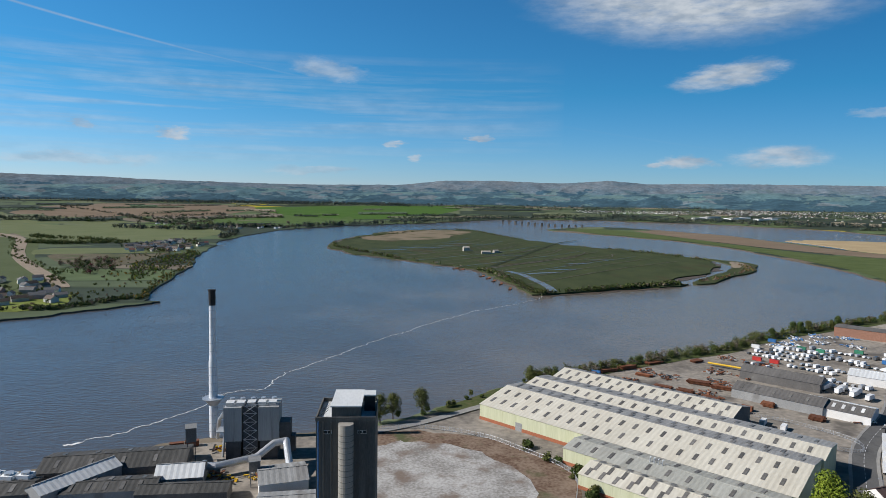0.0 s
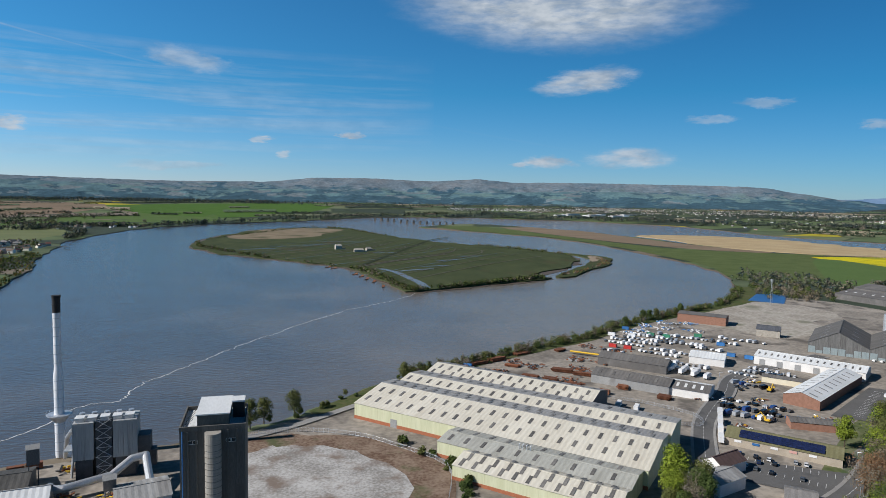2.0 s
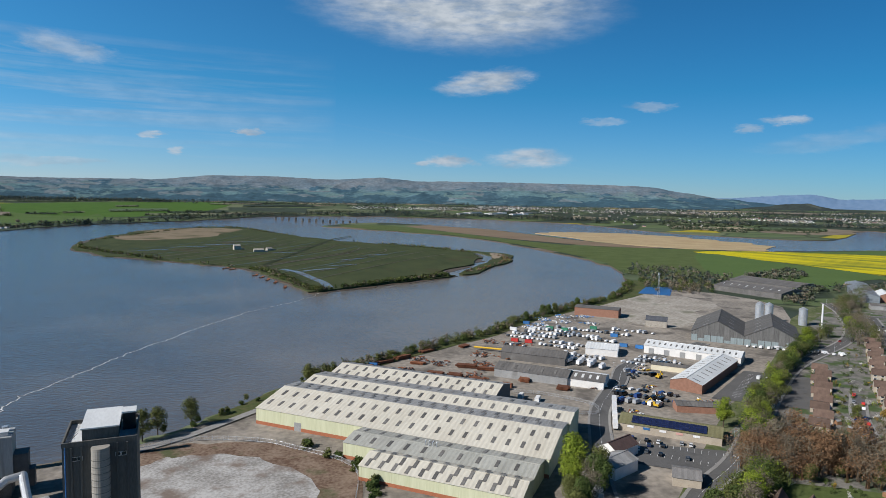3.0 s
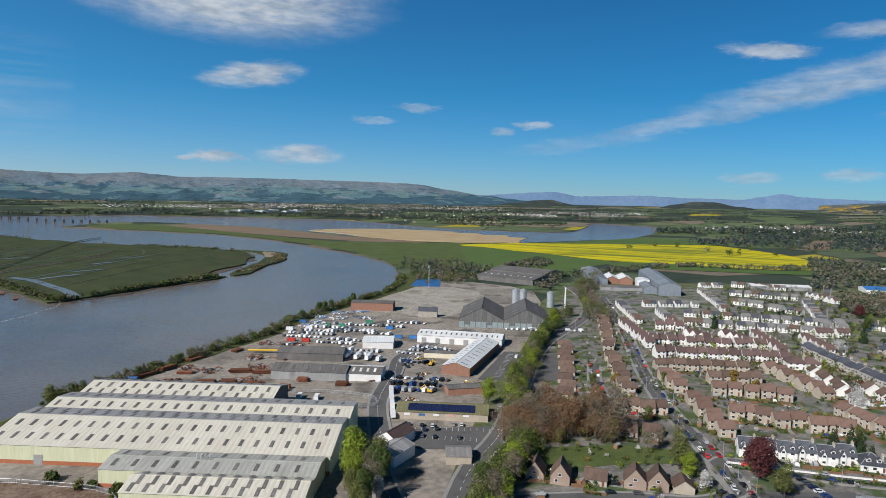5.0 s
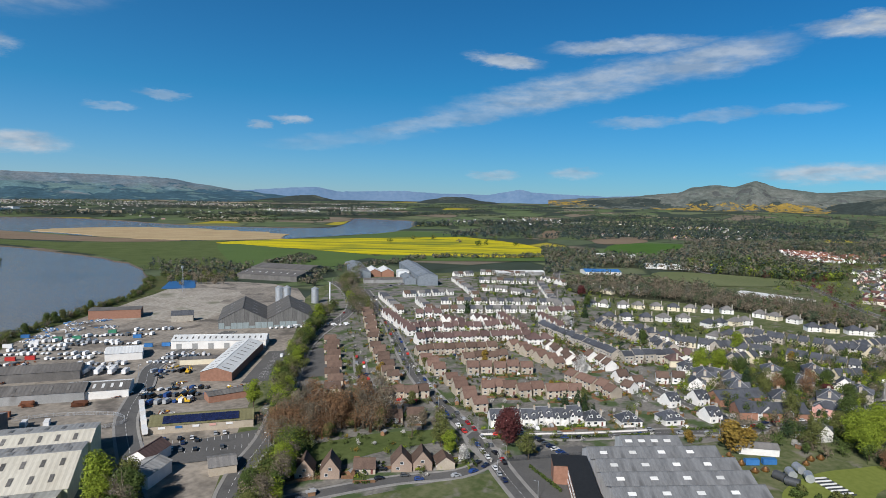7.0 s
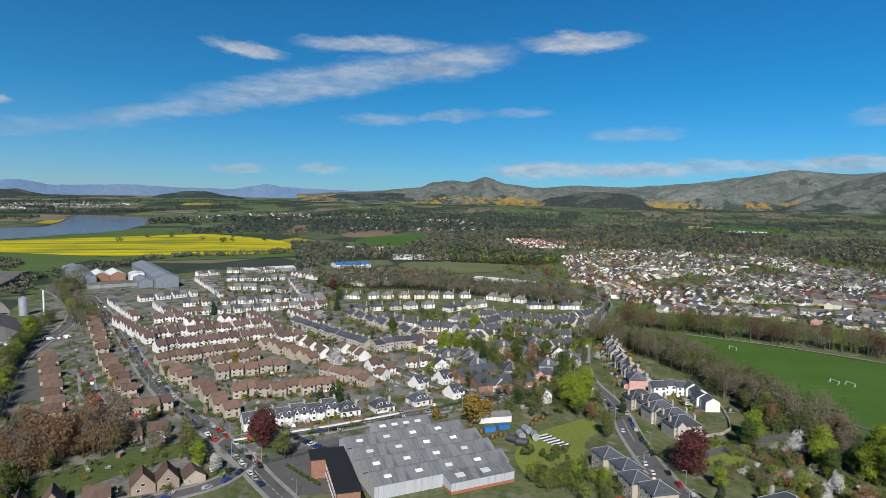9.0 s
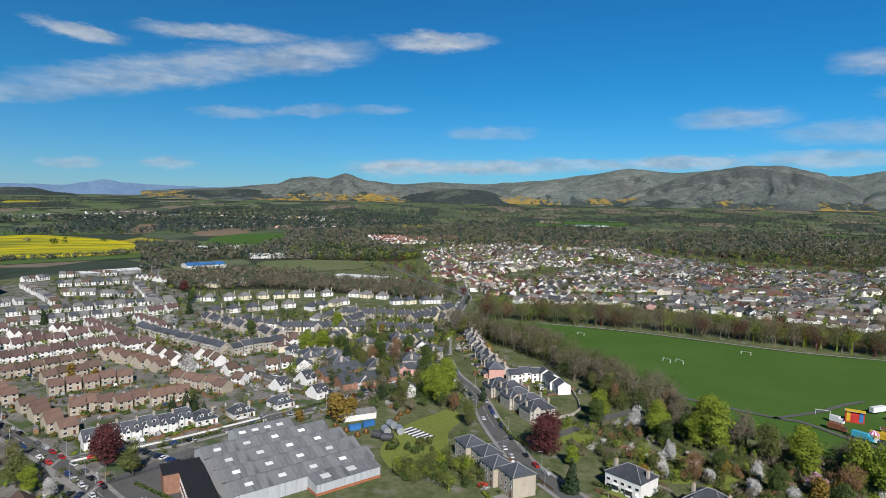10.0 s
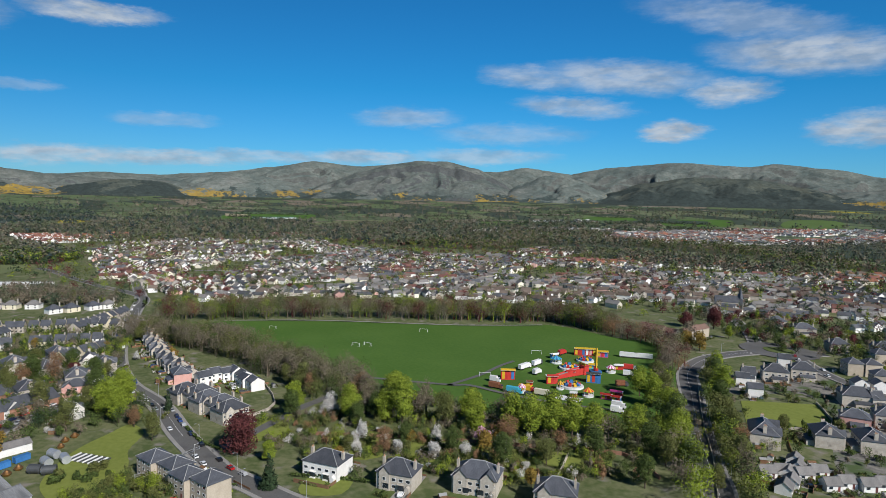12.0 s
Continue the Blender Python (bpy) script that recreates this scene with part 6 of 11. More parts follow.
def hall(label, p, q, depth, eave, ridge, wall, roof, roof2=None, ridge_at=.5, eave2=None, lights=0, rows=2, light_mat="skylight", plinth=0.0, name="shed", category="industrial shed", group="", doors=0, mat_door="greysheet", light_rows_back=None, lsize=(1.5, 5.0)):
    """A pitched-roof hall: front wall from p to q, the ridge parallel to it; depth to the left of p to q."""
    l = math.hypot(q[0] - p[0], q[1] - p[1])
    eave2 = eave if eave2 is None else eave2
    ry = depth * ridge_at
    ob = thing(name, label, category, group, m=frame_at(p, q))
    v = [(0, 0, -.5), (l, 0, -.5), (l, depth, -.5), (0, depth, -.5), (0, 0, eave), (l, 0, eave), (l, depth, eave2), (0, depth, eave2), (0, ry, ridge), (l, ry, ridge)]
    part("wall", mesh_of("wall", v, [(0, 1, 5, 4), (2, 3, 7, 6), (1, 2, 6, 9, 5), (3, 0, 4, 8, 7), (3, 2, 1, 0)], M[wall]), ob)
    o = .35
    s1, s2 = (ridge - eave) / ry, (ridge - eave2) / (depth - ry)
    n = max(8, int(l / 1.1))
    front = part("roof_slope", mesh_of("roof_slope", *corrugate((-o, -o, eave - o * s1 + .12), (l + o, -o, eave - o * s1 + .12), (l + o, ry, ridge + .12), (-o, ry, ridge + .12), n, .09), M[roof]), ob)
    back = part("roof_slope", mesh_of("roof_slope", *corrugate((l + o, depth + o, eave2 - o * s2 + .12), (-o, depth + o, eave2 - o * s2 + .12), (-o, ry, ridge + .12), (l + o, ry, ridge + .12), n, .09), M[roof2 or roof]), ob)
    part("ridge_cap", mesh_of("ridge_cap", *box_data([(-o, ry - .3, ridge + .1, l + o, ry + .3, ridge + .3)]), M[roof2 or roof]), ob)
    if plinth:
        part("plinth", mesh_of("plinth", *box_data([(-.08, -.08, -.5, l + .08, 0, plinth), (-.08, 0, -.5, 0, depth, plinth)]), M["brickbase"]), ob)
    if lights:
        lw, lh = lsize
        me = mesh_of("skylight", *box_data([(-lw / 2, -lh / 2, -.05, lw / 2, lh / 2, .07)]), M[light_mat])
        for side, par, sl, e0, y0, span in ((1, front, s1, eave, 0, ry), (-1, back, s2, eave2, depth, depth - ry)):
            for r in range(rows if side == 1 or light_rows_back is None else light_rows_back):
                for i in range(lights):
                    x = l * (i + .5 + (.25 if r % 2 else 0)) / (lights + .5)
                    d = span * (r + .7) / (rows + .4)
                    a = math.degrees(math.atan(sl)) * side
                    part("skylight", me, par, m=pose(x, y0 + side * d, e0 + d * sl + .26, a, 0, 0))
    for i in range(doors):
        x = l * (i + .5) / doors
        part("roller_door", mesh_of("roller_door", *box_data([(x - 2, -.12, -.3, x + 2, 0, min(4.2, eave - .8))]), M[mat_door]), ob)
    return ob


M["sootroof"] = mat("sooty_sheet_roof", (.04, .04, .037), (.085, .082, .076), .1, .85, bump=.3, space="obj", fine=12, stretch=(1.6, .4, 1), stain=((.13, .125, .115), .12, .6, .5))
M["palegrey"] = mat("pale_grey_sheet_roof", (.30, .30, .265), (.42, .415, .37), .08, .75, bump=.2, space="obj", fine=14, stretch=(1.6, .4, 1), stain=((.24, .235, .205), .07, .58, .5))
M["worksheet"] = mat("blue_grey_sheet_roof", (.14, .165, .19), (.25, .275, .30), .07, .6, bump=.2, space="obj", fine=14, stretch=(1.8, .3, 1), stain=((.20, .22, .24), .06, .58, .5))
U_, N_ = Vector((.742, -.671)), Vector((.671, .742))


def un(u, n):
    p = U_ * u + N_ * n
    return (p.x, p.y)


# back slopes in darker greysheet: their shaded side is put into the colour
hall("long shed with pale sheet roof, green cladding and brick base", un(-213, 263.7), un(-58, 263.7), 37.5, 8.2, 13.4, "clad", "paleroof", "greysheet", .66, 12.2, lights=22, plinth=1.6, group="joined long sheds", doors=3)
hall("middle bay of the long shed with pale sheet roof", un(-210, 301.3), un(-57, 301.3), 23.5, 11.6, 14.0, "clad", "paleroof", "greysheet", .48, 12.6, lights=22, rows=1, group="joined long sheds")
# all walls dark here, taken from the shaded right-hand gable
hall("shorter rear shed with pale sheet roof", un(-208, 325), un(-103, 325), 31, 11.0, 14.6, "darksheet", "paleroof", "greysheet", .52, 11.0, lights=15, group="joined long sheds")
hall("lower front shed with grey sheet roof and vents", un(-149, 245), un(-60, 245), 18.5, 7.2, 9.0, "clad", "palegrey", "palegrey", .55, 8.0, lights=10, rows=1, plinth=1.4, group="joined long sheds")
hall("low front shed with pale sheet roof", un(-131, 228), un(-60, 228), 16.8, 6.2, 8.8, "clad", "paleroof", "paleroof", .6, 7.0, lights=11, plinth=1.4, group="joined long sheds")
for k in range(4):
    x, y = un(-112 + k * 1.8, 254)
    vt = new("roof_vent", mesh_of("roof_vent", *join_data(tube_data((0, 0, 0), (0, 0, 2.4), .22, n=8), tube_data((0, 0, 2.4), (.5, 0, 2.9), .26, n=8)), M["steel"]))
    vt.matrix_basis = pose(x, y, 8.8)
    tagged(vt, "bent metal vent pipe standing on a shed roof", "vent", "roof vents")

hall("low brick hall with solar panels on an olive roof", (198, 276), (234, 241.5), 18.5, 3.8, 6.4, "beige", "olivegreen", group="trade halls", name="hall", category="hall")
sol = thing("solar_array", "large array of dark blue solar panels on a roof", "solar panels", m=frame_at((198, 276), (234, 241.5)))
panel = mesh_of("solar_panel", *box_data([(-.8, -.78, 0, .8, .78, .06)]), M["solar"])
for i in range(22):
    for j in range(4):
        part("solar_panel", panel, sol, m=pose(7 + i * 1.66, 1.6 + j * 1.62, 4.42 + (1.6 + j * 1.62) * .281, 15.7, 0, 0))
for k, (x, c) in enumerate(((6, "whitep"), (14, "blue"), (22, "whitep"), (30, "pink"), (38, "whitep"))):
    sg = new("shop_sign", mesh_of("shop_sign", *box_data([(-1.6, -.12, 0, 1.6, 0, 1.1)]), M[c]))
    sg.matrix_basis = frame_at((198, 276), (234, 241.5)) @ pose(x, -.1, 2.2)
    tagged(sg, "plain coloured shop sign on a brick wall", "sign", "shop signs")
hall("long white warehouse with roller doors", (319, 416), (363, 361), 24, 6.0, 8.4, "white", "whitesheet", lights=16, rows=1, group="trade halls", name="hall", category="hall", doors=6, lsize=(1.1, 4))
hall("brick gabled warehouse with a pale grey roof", (285, 313), (357, 358), 20, 5.6, 8.6, "brick", "whitesheet", group="trade halls", name="hall", category="hall", lights=9, rows=1, lsize=(.8, 5))
M["barnwall"] = mat("weathered_timber", (.085, .083, .08), (.18, .175, .165), .2, .9, bump=.3, space="obj", stretch=(4, 4, .3), stain=((.07, .065, .06), .15, .58, .7))
M["barnroof"] = mat("old_sheet_roof", (.075, .072, .068), (.13, .125, .118), .1, .85, bump=.3, space="obj", fine=12, stretch=(1.6, .4, 1), stain=((.08, .07, .06), .08, .58, .6))
M["barnglass"] = mat("dusty_glazed_front", (.19, .23, .235), (.30, .35, .35), .3, .4, bump=.1, space="obj", stretch=(4, 4, .4))
TW, TD = Vector((.70, -.71)), Vector((.71, .70))
for k in range(2):
    b0 = Vector((390, 445)) + TW * (42 * k + 42)
    b1 = b0 + TD * 70
    barn = hall("huge dark timber barn with a steep grey roof", tuple(b0), tuple(b1), 42, 7.5, 18.2, "barnwall", "barnroof", group="twin malt barns", name="barn", category="barn", lights=4, rows=1)
    for q in range(8):
        part("glazed_panel", mesh_of("glazed_panel", *box_data([(-.2, q * 5.2 + .4, -.2, -.02, q * 5.2 + 5.1, 5.2 if q not in (2, 6) else 2.2)]), M["barnglass"]), barn)
hall("long dark-roofed timber workshop", (176, 386), (212, 352), 20, 5.2, 8.0, "greysheet", "darksheet", group="workshops", category="workshop", lights=5, rows=1)
hall("dark-roofed open timber shed", (200, 428), (236, 396), 18, 5.5, 8.4, "darksheet", "darksheet", group="workshops", category="workshop")
hall("white workshop with a dark roof and skylights", (204, 362), (230, 338), 22, 4.6, 7.0, "white", "darksheet", "whitesheet", group="workshops", category="workshop", lights=7, rows=1, light_mat="litlight")
hall("low brick store with a flat dark roof", (247, 290), (270, 279), 10, 3.8, 4.8, "brick", "darksheet", group="workshops", category="store")
hall("small white barn in the yard", (270, 423), (289, 408), 24, 5.0, 7.0, "white", "whitesheet", group="workshops", category="barn")
hall("long low brick range beside white vans", (292, 372), (318, 346), 9, 3.6, 4.4, "cream", "darksheet", group="workshops", category="store")
hall("tall blue-grey sheet-metal warehouse with a ribbed roof", (755, 430), (893, 552), 27, 13, 17.5, "worksheet", "worksheet", name="warehouse", category="warehouse", group="far warehouses", lights=6, rows=1)
hall("lower blue-grey bay beside the tall warehouse", (746, 459), (800, 506), 16, 8, 11, "worksheet", "worksheet", name="warehouse", category="warehouse", group="far warehouses", lights=4, rows=1)
hall("white loading bay of the warehouse", (783, 494), (800, 508), 17, 12, 13.5, "whitesheet", "whitesheet", name="warehouse", category="warehouse", group="far warehouses")
hall("far brick warehouse with pale gabled roof", (800, 532), (838, 566), 19, 7, 11.5, "brick", "whitesheet", name="warehouse", category="warehouse", group="far warehouses")
hall("second brick warehouse with pale gabled roof", (786, 546), (824, 580), 19, 7, 11.5, "brick", "whitesheet", name="warehouse", category="warehouse", group="far warehouses")
hall("far grey sheet-metal warehouse building", (768, 552), (880, 655), 26, 8, 11, "worksheet", "worksheet", name="warehouse", category="warehouse", group="far warehouses", lights=5, rows=1)
hall("long low works range with a dark blue roof", (712, 522), (764, 474), 12, 4.5, 6.5, "greysheet", "darksheet", name="warehouse", category="warehouse", group="far warehouses")
hall("long dark bonded warehouse", (644, 696), (666, 604), 60, 7, 11, "darksheet", "darksheet", name="warehouse", category="warehouse", group="far warehouses", lights=8, rows=1, light_mat="litlight")
hall("second dark long bonded warehouse", (716, 742), (738, 645), 60, 7, 11, "darksheet", "darksheet", name="warehouse", category="warehouse", group="far warehouses")
hall("far pale sheet-metal cold store", (906, 410), (962, 352), 22, 5, 7, "greysheet", "whitesheet", name="warehouse", category="warehouse", group="far warehouses")
hall("white leisure hall with a pale blue roof", (1010, 300), (1040, 250), 40, 5, 8, "white", "blue", name="hall", category="hall", group="far warehouses")
hall("long white school building", (1180, 240), (1215, 130), 40, 6, 8, "white", "whitesheet", name="hall", category="hall", group="far warehouses")
hall("white flat school block", (905, 70), (870, -10), 26, 5, 6, "white", "whitesheet", name="hall", category="hall", group="far warehouses")
hall("far white factory with a red stripe", (2600, -760), (2580, -930), 60, 8, 10, "whitesheet", "greenp", name="factory", category="factory", group="far warehouses")
hall("grey-white farm shed among trees", (1330, 380), (1370, 300), 40, 6, 8, "white", "whitesheet", name="hall", category="hall", group="far warehouses")
hall("brick distillery ruin beside the river", (352, 575), (385, 545), 20, 8, 9, "brick", "darksheet", category="brick works", group="workshops")
hall("stone gabled house in the yard", (388, 505), (402, 492), 9, 6, 9.5, "stone", "slate", category="stone house", group="workshops")
hall("white painted gabled hall beside the road", (160, 224), (176, 230), 12, 5.2, 7.2, "white", "greysheet", group="trade halls", name="hall", category="hall")
hall("white gabled cottage with dark red roof", (172, 240), (188, 246), 10, 4.8, 7.8, "white", "maroonroof", group="trade halls", name="hall", category="hall")
hall("small garage with a blue fascia", (181, 213), (190, 206), 13, 3.6, 5.4, "beige", "greyroof", group="trade halls", name="hall", category="hall")

M["worksroof"] = mat("weathered_works_roof", (.115, .12, .126), (.215, .22, .226), .12, .8, bump=.25, space="obj", fine=12, stretch=(2.2, .3, 1), stain=((.095, .097, .10), .1, .56, .8))
M["worksclad"] = mat("pale_works_cladding", (.36, .37, .38), (.50, .51, .52), .2, .7, bump=.2, space="obj", fine=10, stretch=(3, 3, .2), stain=((.24, .245, .25), .3, .58, .6))
# the grey works: five parallel bays, annex and brick office
FU, FN = Vector((.55, -.835)), Vector((.835, .55))
FO = Vector((238, 55))
for k, (u0, u1) in enumerate(((0, 62), (0, 63), (2, 64), (2, 62), (22, 50))):
    p, q = FO + FU * u0 + FN * (13.4 * k), FO + FU * u1 + FN * (13.4 * k)
    hall("weathered grey sheet-clad bay of a works", tuple(p), tuple(q), 13.3, 5.6, 8.4, "worksclad", "worksroof", name="works_bay", category="factory", group="bays of the grey works", lights=4, rows=1, light_mat="litlight", lsize=(3.2, 1.8), light_rows_back=0)
p, q = FO + FU * 30 - FN * 8, FO + FU * 60 - FN * 8
hall("grey sheet annex with a brick base", tuple(p), tuple(q), 7.9, 4.6, 6.0, "worksclad", "worksroof", ridge_at=.97, eave2=5.9, name="works_annex", category="factory", plinth=1.0, lights=2, rows=1, light_mat="litlight", lsize=(4, 3), light_rows_back=0)


def office():
    ob = thing("office_block", "red brick office with ribbon windows and a flat black roof", "office", m=pose(228, 58, .3, 0, 0, math.degrees(math.atan2(.835, .55)) - 32))
    part("wall", mesh_of("wall", *box_data([(0, 0, -.5, 44, 9, 8.2), (33, 9, -.5, 44, 15, 8.2)]), M["brick"]), ob)
    part("roof", mesh_of("roof", *box_data([(-.3, -.3, 8.2, 44.3, 9.3, 8.6), (32.7, 9.3, 8.2, 44.3, 15.3, 8.58)]), M["black"]), ob)
    for z in (1.4, 5.0):
        for i in range(15):
            part("window", window_mesh(2.2, 1.5), ob, m=pose(3 + i * 2.6, 9.02, z, 0, 0, 180))
            part("window", window_mesh(2.2, 1.5), ob, m=pose(3 + i * 2.6, -.02, z))


office()


# ---- silo tower ----
def silo_tower():
    ob = thing("silo_tower", "tall dark concrete silo tower with a round stair shaft", "silo tower", m=pose(-33.5, 210, 0, 0, 0, 4))
    part("shaft", mesh_of("shaft", *box_data([(-10, 0, -.5, 10, 21, 44), (-10.15, -.15, 44, 10.15, .35, 45.4), (-10.15, 20.6, 44, 10.15, 21.15, 45.4), (-10.15, .35, 44, -9.7, 20.6, 45.4), (9.7, .35, 44, 10.15, 20.6, 45.4)]), M["concrete"]), ob)
    part("deck", mesh_of("deck", *box_data([(-9.7, .35, 44, 9.7, 20.6, 44.12)]), M["whitesheet"]), ob)
    part("stair_shaft", mesh_of("stair_shaft", *tube_data((.2, -1.2, -.5), (.2, -1.2, 43.6), 2.6, 2.55, 24), M["ribconcrete"]), ob, "pale ribbed round concrete shaft")
    for z in range(4, 42, 2):
        part("band", mesh_of("band", *tube_data((.2, -1.2, z), (.2, -1.2, z + .12), 2.66, n=24), M["concrete"]), ob)
    for x in (-7.6, -5.0, 4.6, 7.4):
        part("pilaster", mesh_of("pilaster", *box_data([(x - .25, -.35, -.5, x + .25, 0, 43.8)]), M["concrete"]), ob)
    pent = part("penthouse", mesh_of("penthouse", *box_data([(-4.8, 1.0, 44.1, 4.9, 19, 48.6)]), M["concrete"]), ob)
    part("roof_slab", mesh_of("roof_slab", *box_data([(-5.2, .6, 48.6, 5.3, 19.4, 49.0)]), M["whitesheet"]), pent)
    lift = part("lift_housing", mesh_of("lift_housing", *box_data([(5.6, 10, 44.1, 9.4, 15, 49.5)]), M["black"]), ob)
    part("roof_slab", mesh_of("roof_slab", *box_data([(5.4, 9.8, 49.5, 9.6, 15.2, 50.0)]), M["whitesheet"]), lift)
    for x in (-6.8, -5.4, 4.8, 6.4):
        part("window", window_mesh(1.5, 1.25), ob, m=pose(x, -.02, 39.6))
    part("drainpipe", mesh_of("drainpipe", *tube_data((-9.2, -.2, 0), (-9.2, -.2, 44), .18), M["blue"]), ob)
    part("roof_frame", mesh_of("roof_frame", *join_data(*[tube_data((-9, y, 44.1), (-6.5, y + 3, 46), .08, n=5) for y in (3, 6, 9, 12)]), M["darksteel"]), ob)


silo_tower()


def stack():
    ob = thing("chimney_stack", "tall slim white steel chimney with a black cap", "chimney", m=pose(-114, 306, .3))
    for k, (z0, z1, r0_, r1_) in enumerate(((0, 20, 2.0, 2.0), (20, 37, 2.0, 1.95), (37, 41, 1.95, 1.55), (41, 65.5, 1.55, 1.5))):
        part("stack_section", mesh_of("stack_section", *tube_data((0, 0, z0), (0, 0, z1), r0_, r1_, 24), M["chim"]), ob)
    for z in range(3, 64, 4):
        rr = 2.1 if z < 37 else 1.68
        part("flange", mesh_of("flange", *tube_data((0, 0, z), (0, 0, z + .22), rr, n=24), M["steel"]), ob)
    cap = part("cap", mesh_of("cap", *join_data(tube_data((0, 0, 65.5), (0, 0, 73), 1.62, 1.62, 24), tube_data((0, 0, 72.4), (0, 0, 73.2), 1.9, 1.9, 24), tube_data((0, 0, 69), (0, 0, 69.3), 1.95, 1.95, 24)), M["black"]), ob, "sooty black chimney cap")
    pl = part("platform", mesh_of("platform", *tube_data((0, 0, 19.4), (0, 0, 19.7), 5.2, n=20), M["steel"]), ob)
    part("platform_cone", mesh_of("platform_cone", *tube_data((0, 0, 16), (0, 0, 19.4), 2.1, 4.6, 20, False), M["steel"]), ob)
    for i in range(16):
        a = i * math.pi / 8
        part("rail_post", mesh_of("rail_post", *tube_data((5.1 * math.cos(a), 5.1 * math.sin(a), 19.7), (5.1 * math.cos(a), 5.1 * math.sin(a), 20.9), .06, n=4), M["steel"]), pl)


stack()


def duct(name, pts, r, material, label, category="pipe"):
    bits = []
    p = [Vector(q) for q in pts]
    for a, b in zip(p, p[1:]):
        bits.append(tube_data(a, b, r, n=14))
    for a in p[1:-1]:
        n = 10
        vs, fs = [], []
        for i in range(n + 1):
            for j in range(n):
                t, u = math.pi * i / n, 2 * math.pi * j / n
                vs.append((a.x + r * math.sin(t) * math.cos(u), a.y + r * math.sin(t) * math.sin(u), a.z + r * math.cos(t)))
        fs = [(i * n + j, i * n + (j + 1) % n, (i + 1) * n + (j + 1) % n, (i + 1) * n + j) for i in range(n) for j in range(n)]
        bits.append((vs, fs))
    ob = new(name, mesh_of(name, *join_data(*bits), M[material], smooth=False))
    return tagged(ob, label, category)


M["worksclad0"] = mat("pale_grey_casing", (.30, .305, .30), (.42, .425, .415), .15, .6, bump=.15, space="obj", fine=10, stretch=(2, 2, .2), stain=((.17, .165, .155), .2, .58, .6))


def filter_house():
    ob = thing("filter_house", "tall grey filter house with steel bracing and roof fans", "filter plant", m=pose(-99, 278, .3, 0, 0, 8))
    for x0, x1, nm in ((0, 7.6, "casing"), (8.2, 14.4, "stair_core"), (15, 24, "casing")):
        part(nm, mesh_of(nm, *box_data([(x0, 1 if nm == "stair_core" else 0, -.5 if nm == "stair_core" else 8.5, x1, 12, 24)]), M["darksteel" if nm == "stair_core" else "worksclad0"]), ob)
        if nm == "casing":
            part("hopper", mesh_of("hopper", *box_data([(x0 + .6, .8, -.5, x1 - .6, 11, 8.5)]), M["darksteel"]), ob)
            for i in range(6):
                xx = x0 + (x1 - x0) * i / 5
                part("rib", mesh_of("rib", *box_data([(xx - .12, -.25, 8.5, xx + .12, 0, 24)]), M["worksclad0"]), ob)
    for z in range(1, 24, 4):
        part("brace", mesh_of("brace", *join_data(tube_data((8.4, .6, z), (14.2, .6, z + 4), .14, n=5), tube_data((14.2, .6, z), (8.4, .6, z + 4), .14, n=5), tube_data((8.2, .6, z), (14.4, .6, z), .16, n=5)), M["steel"]), ob)
    for i in range(5):
        fan = part("roof_fan", mesh_of("roof_fan", *join_data(box_data([(i * 4.7 + .6, 2, 24, i * 4.7 + 3.8, 6, 25.4)]), tube_data((i * 4.7 + 2.2, 8.5, 24), (i * 4.7 + 2.2, 8.5, 26), 1.1, n=12)), M["steel"]), ob)
        part("fan_cover", mesh_of("fan_cover", *box_data([(i * 4.7 + .4, 1.8, 25.4, i * 4.7 + 4.0, 6.2, 25.7)]), M["whitesheet"]), fan)
    part("roof_rail", mesh_of("roof_rail", *join_data(*[tube_data((x, .1, 24), (x, .1, 25.2), .06, n=4) for x in range(0, 25, 2)], tube_data((0, .1, 25.2), (24, .1, 25.2), .06, n=4)), M["steel"]), ob)
    part("side_stair", mesh_of("side_stair", *join_data(tube_data((-1.5, 4, 0), (-.4, 4, 12), .5, n=4), tube_data((-2.6, 8, 0), (-.4, 8, 20), .3, n=4), box_data([(-4, 3, 11.5, 0, 10, 12)])), M["steel"]), ob)
    part("feed_box", mesh_of("feed_box", *box_data([(24, 2, 6, 29, 9, 16), (27, 3, 2, 31, 8, 9)]), M["darksteel"]), ob)


filter_house()
duct("flue_duct", [(-104, 268, 3), (-104, 262, 4.5), (-97, 262, 4.5), (-82, 270, 5.5), (-76, 276, 9.5), (-71, 278, 10), (-69, 272, 8), (-64, 258, 3)], 1.55, "steel", "large bent silver flue duct across the yard")
duct("flue_duct", [(-110, 300, 2), (-106, 292, 14), (-101, 284, 20)], .9, "steel", "inclined silver duct up to the filter house")
hall("long low shed with a weathered dark roof", (-166, 249), (-110, 262), 22, 5.0, 7.4, "darksheet", "sootroof", group="glassworks sheds", lights=4, rows=1)
hall("shed with a bright white gabled roof", (-150, 228), (-134, 256), 11, 6.5, 9.0, "greysheet", "whitesheet", "greysheet", group="glassworks sheds")
hall("shed with a white pyramid-like roof", (-116, 246), (-98, 250), 13, 5.0, 8.5, "greysheet", "whitesheet", "greysheet", group="glassworks sheds")
hall("brown sheet-roofed lean-to in the works", (-118, 234), (-84, 238), 10, 4.6, 6.2, "darksheet", "sootroof", group="glassworks sheds")
hall("dark shed beside cooling units", (-186, 226), (-158, 232), 16, 5, 6.6, "darksheet", "sootroof", group="glassworks sheds", lights=4, rows=1)
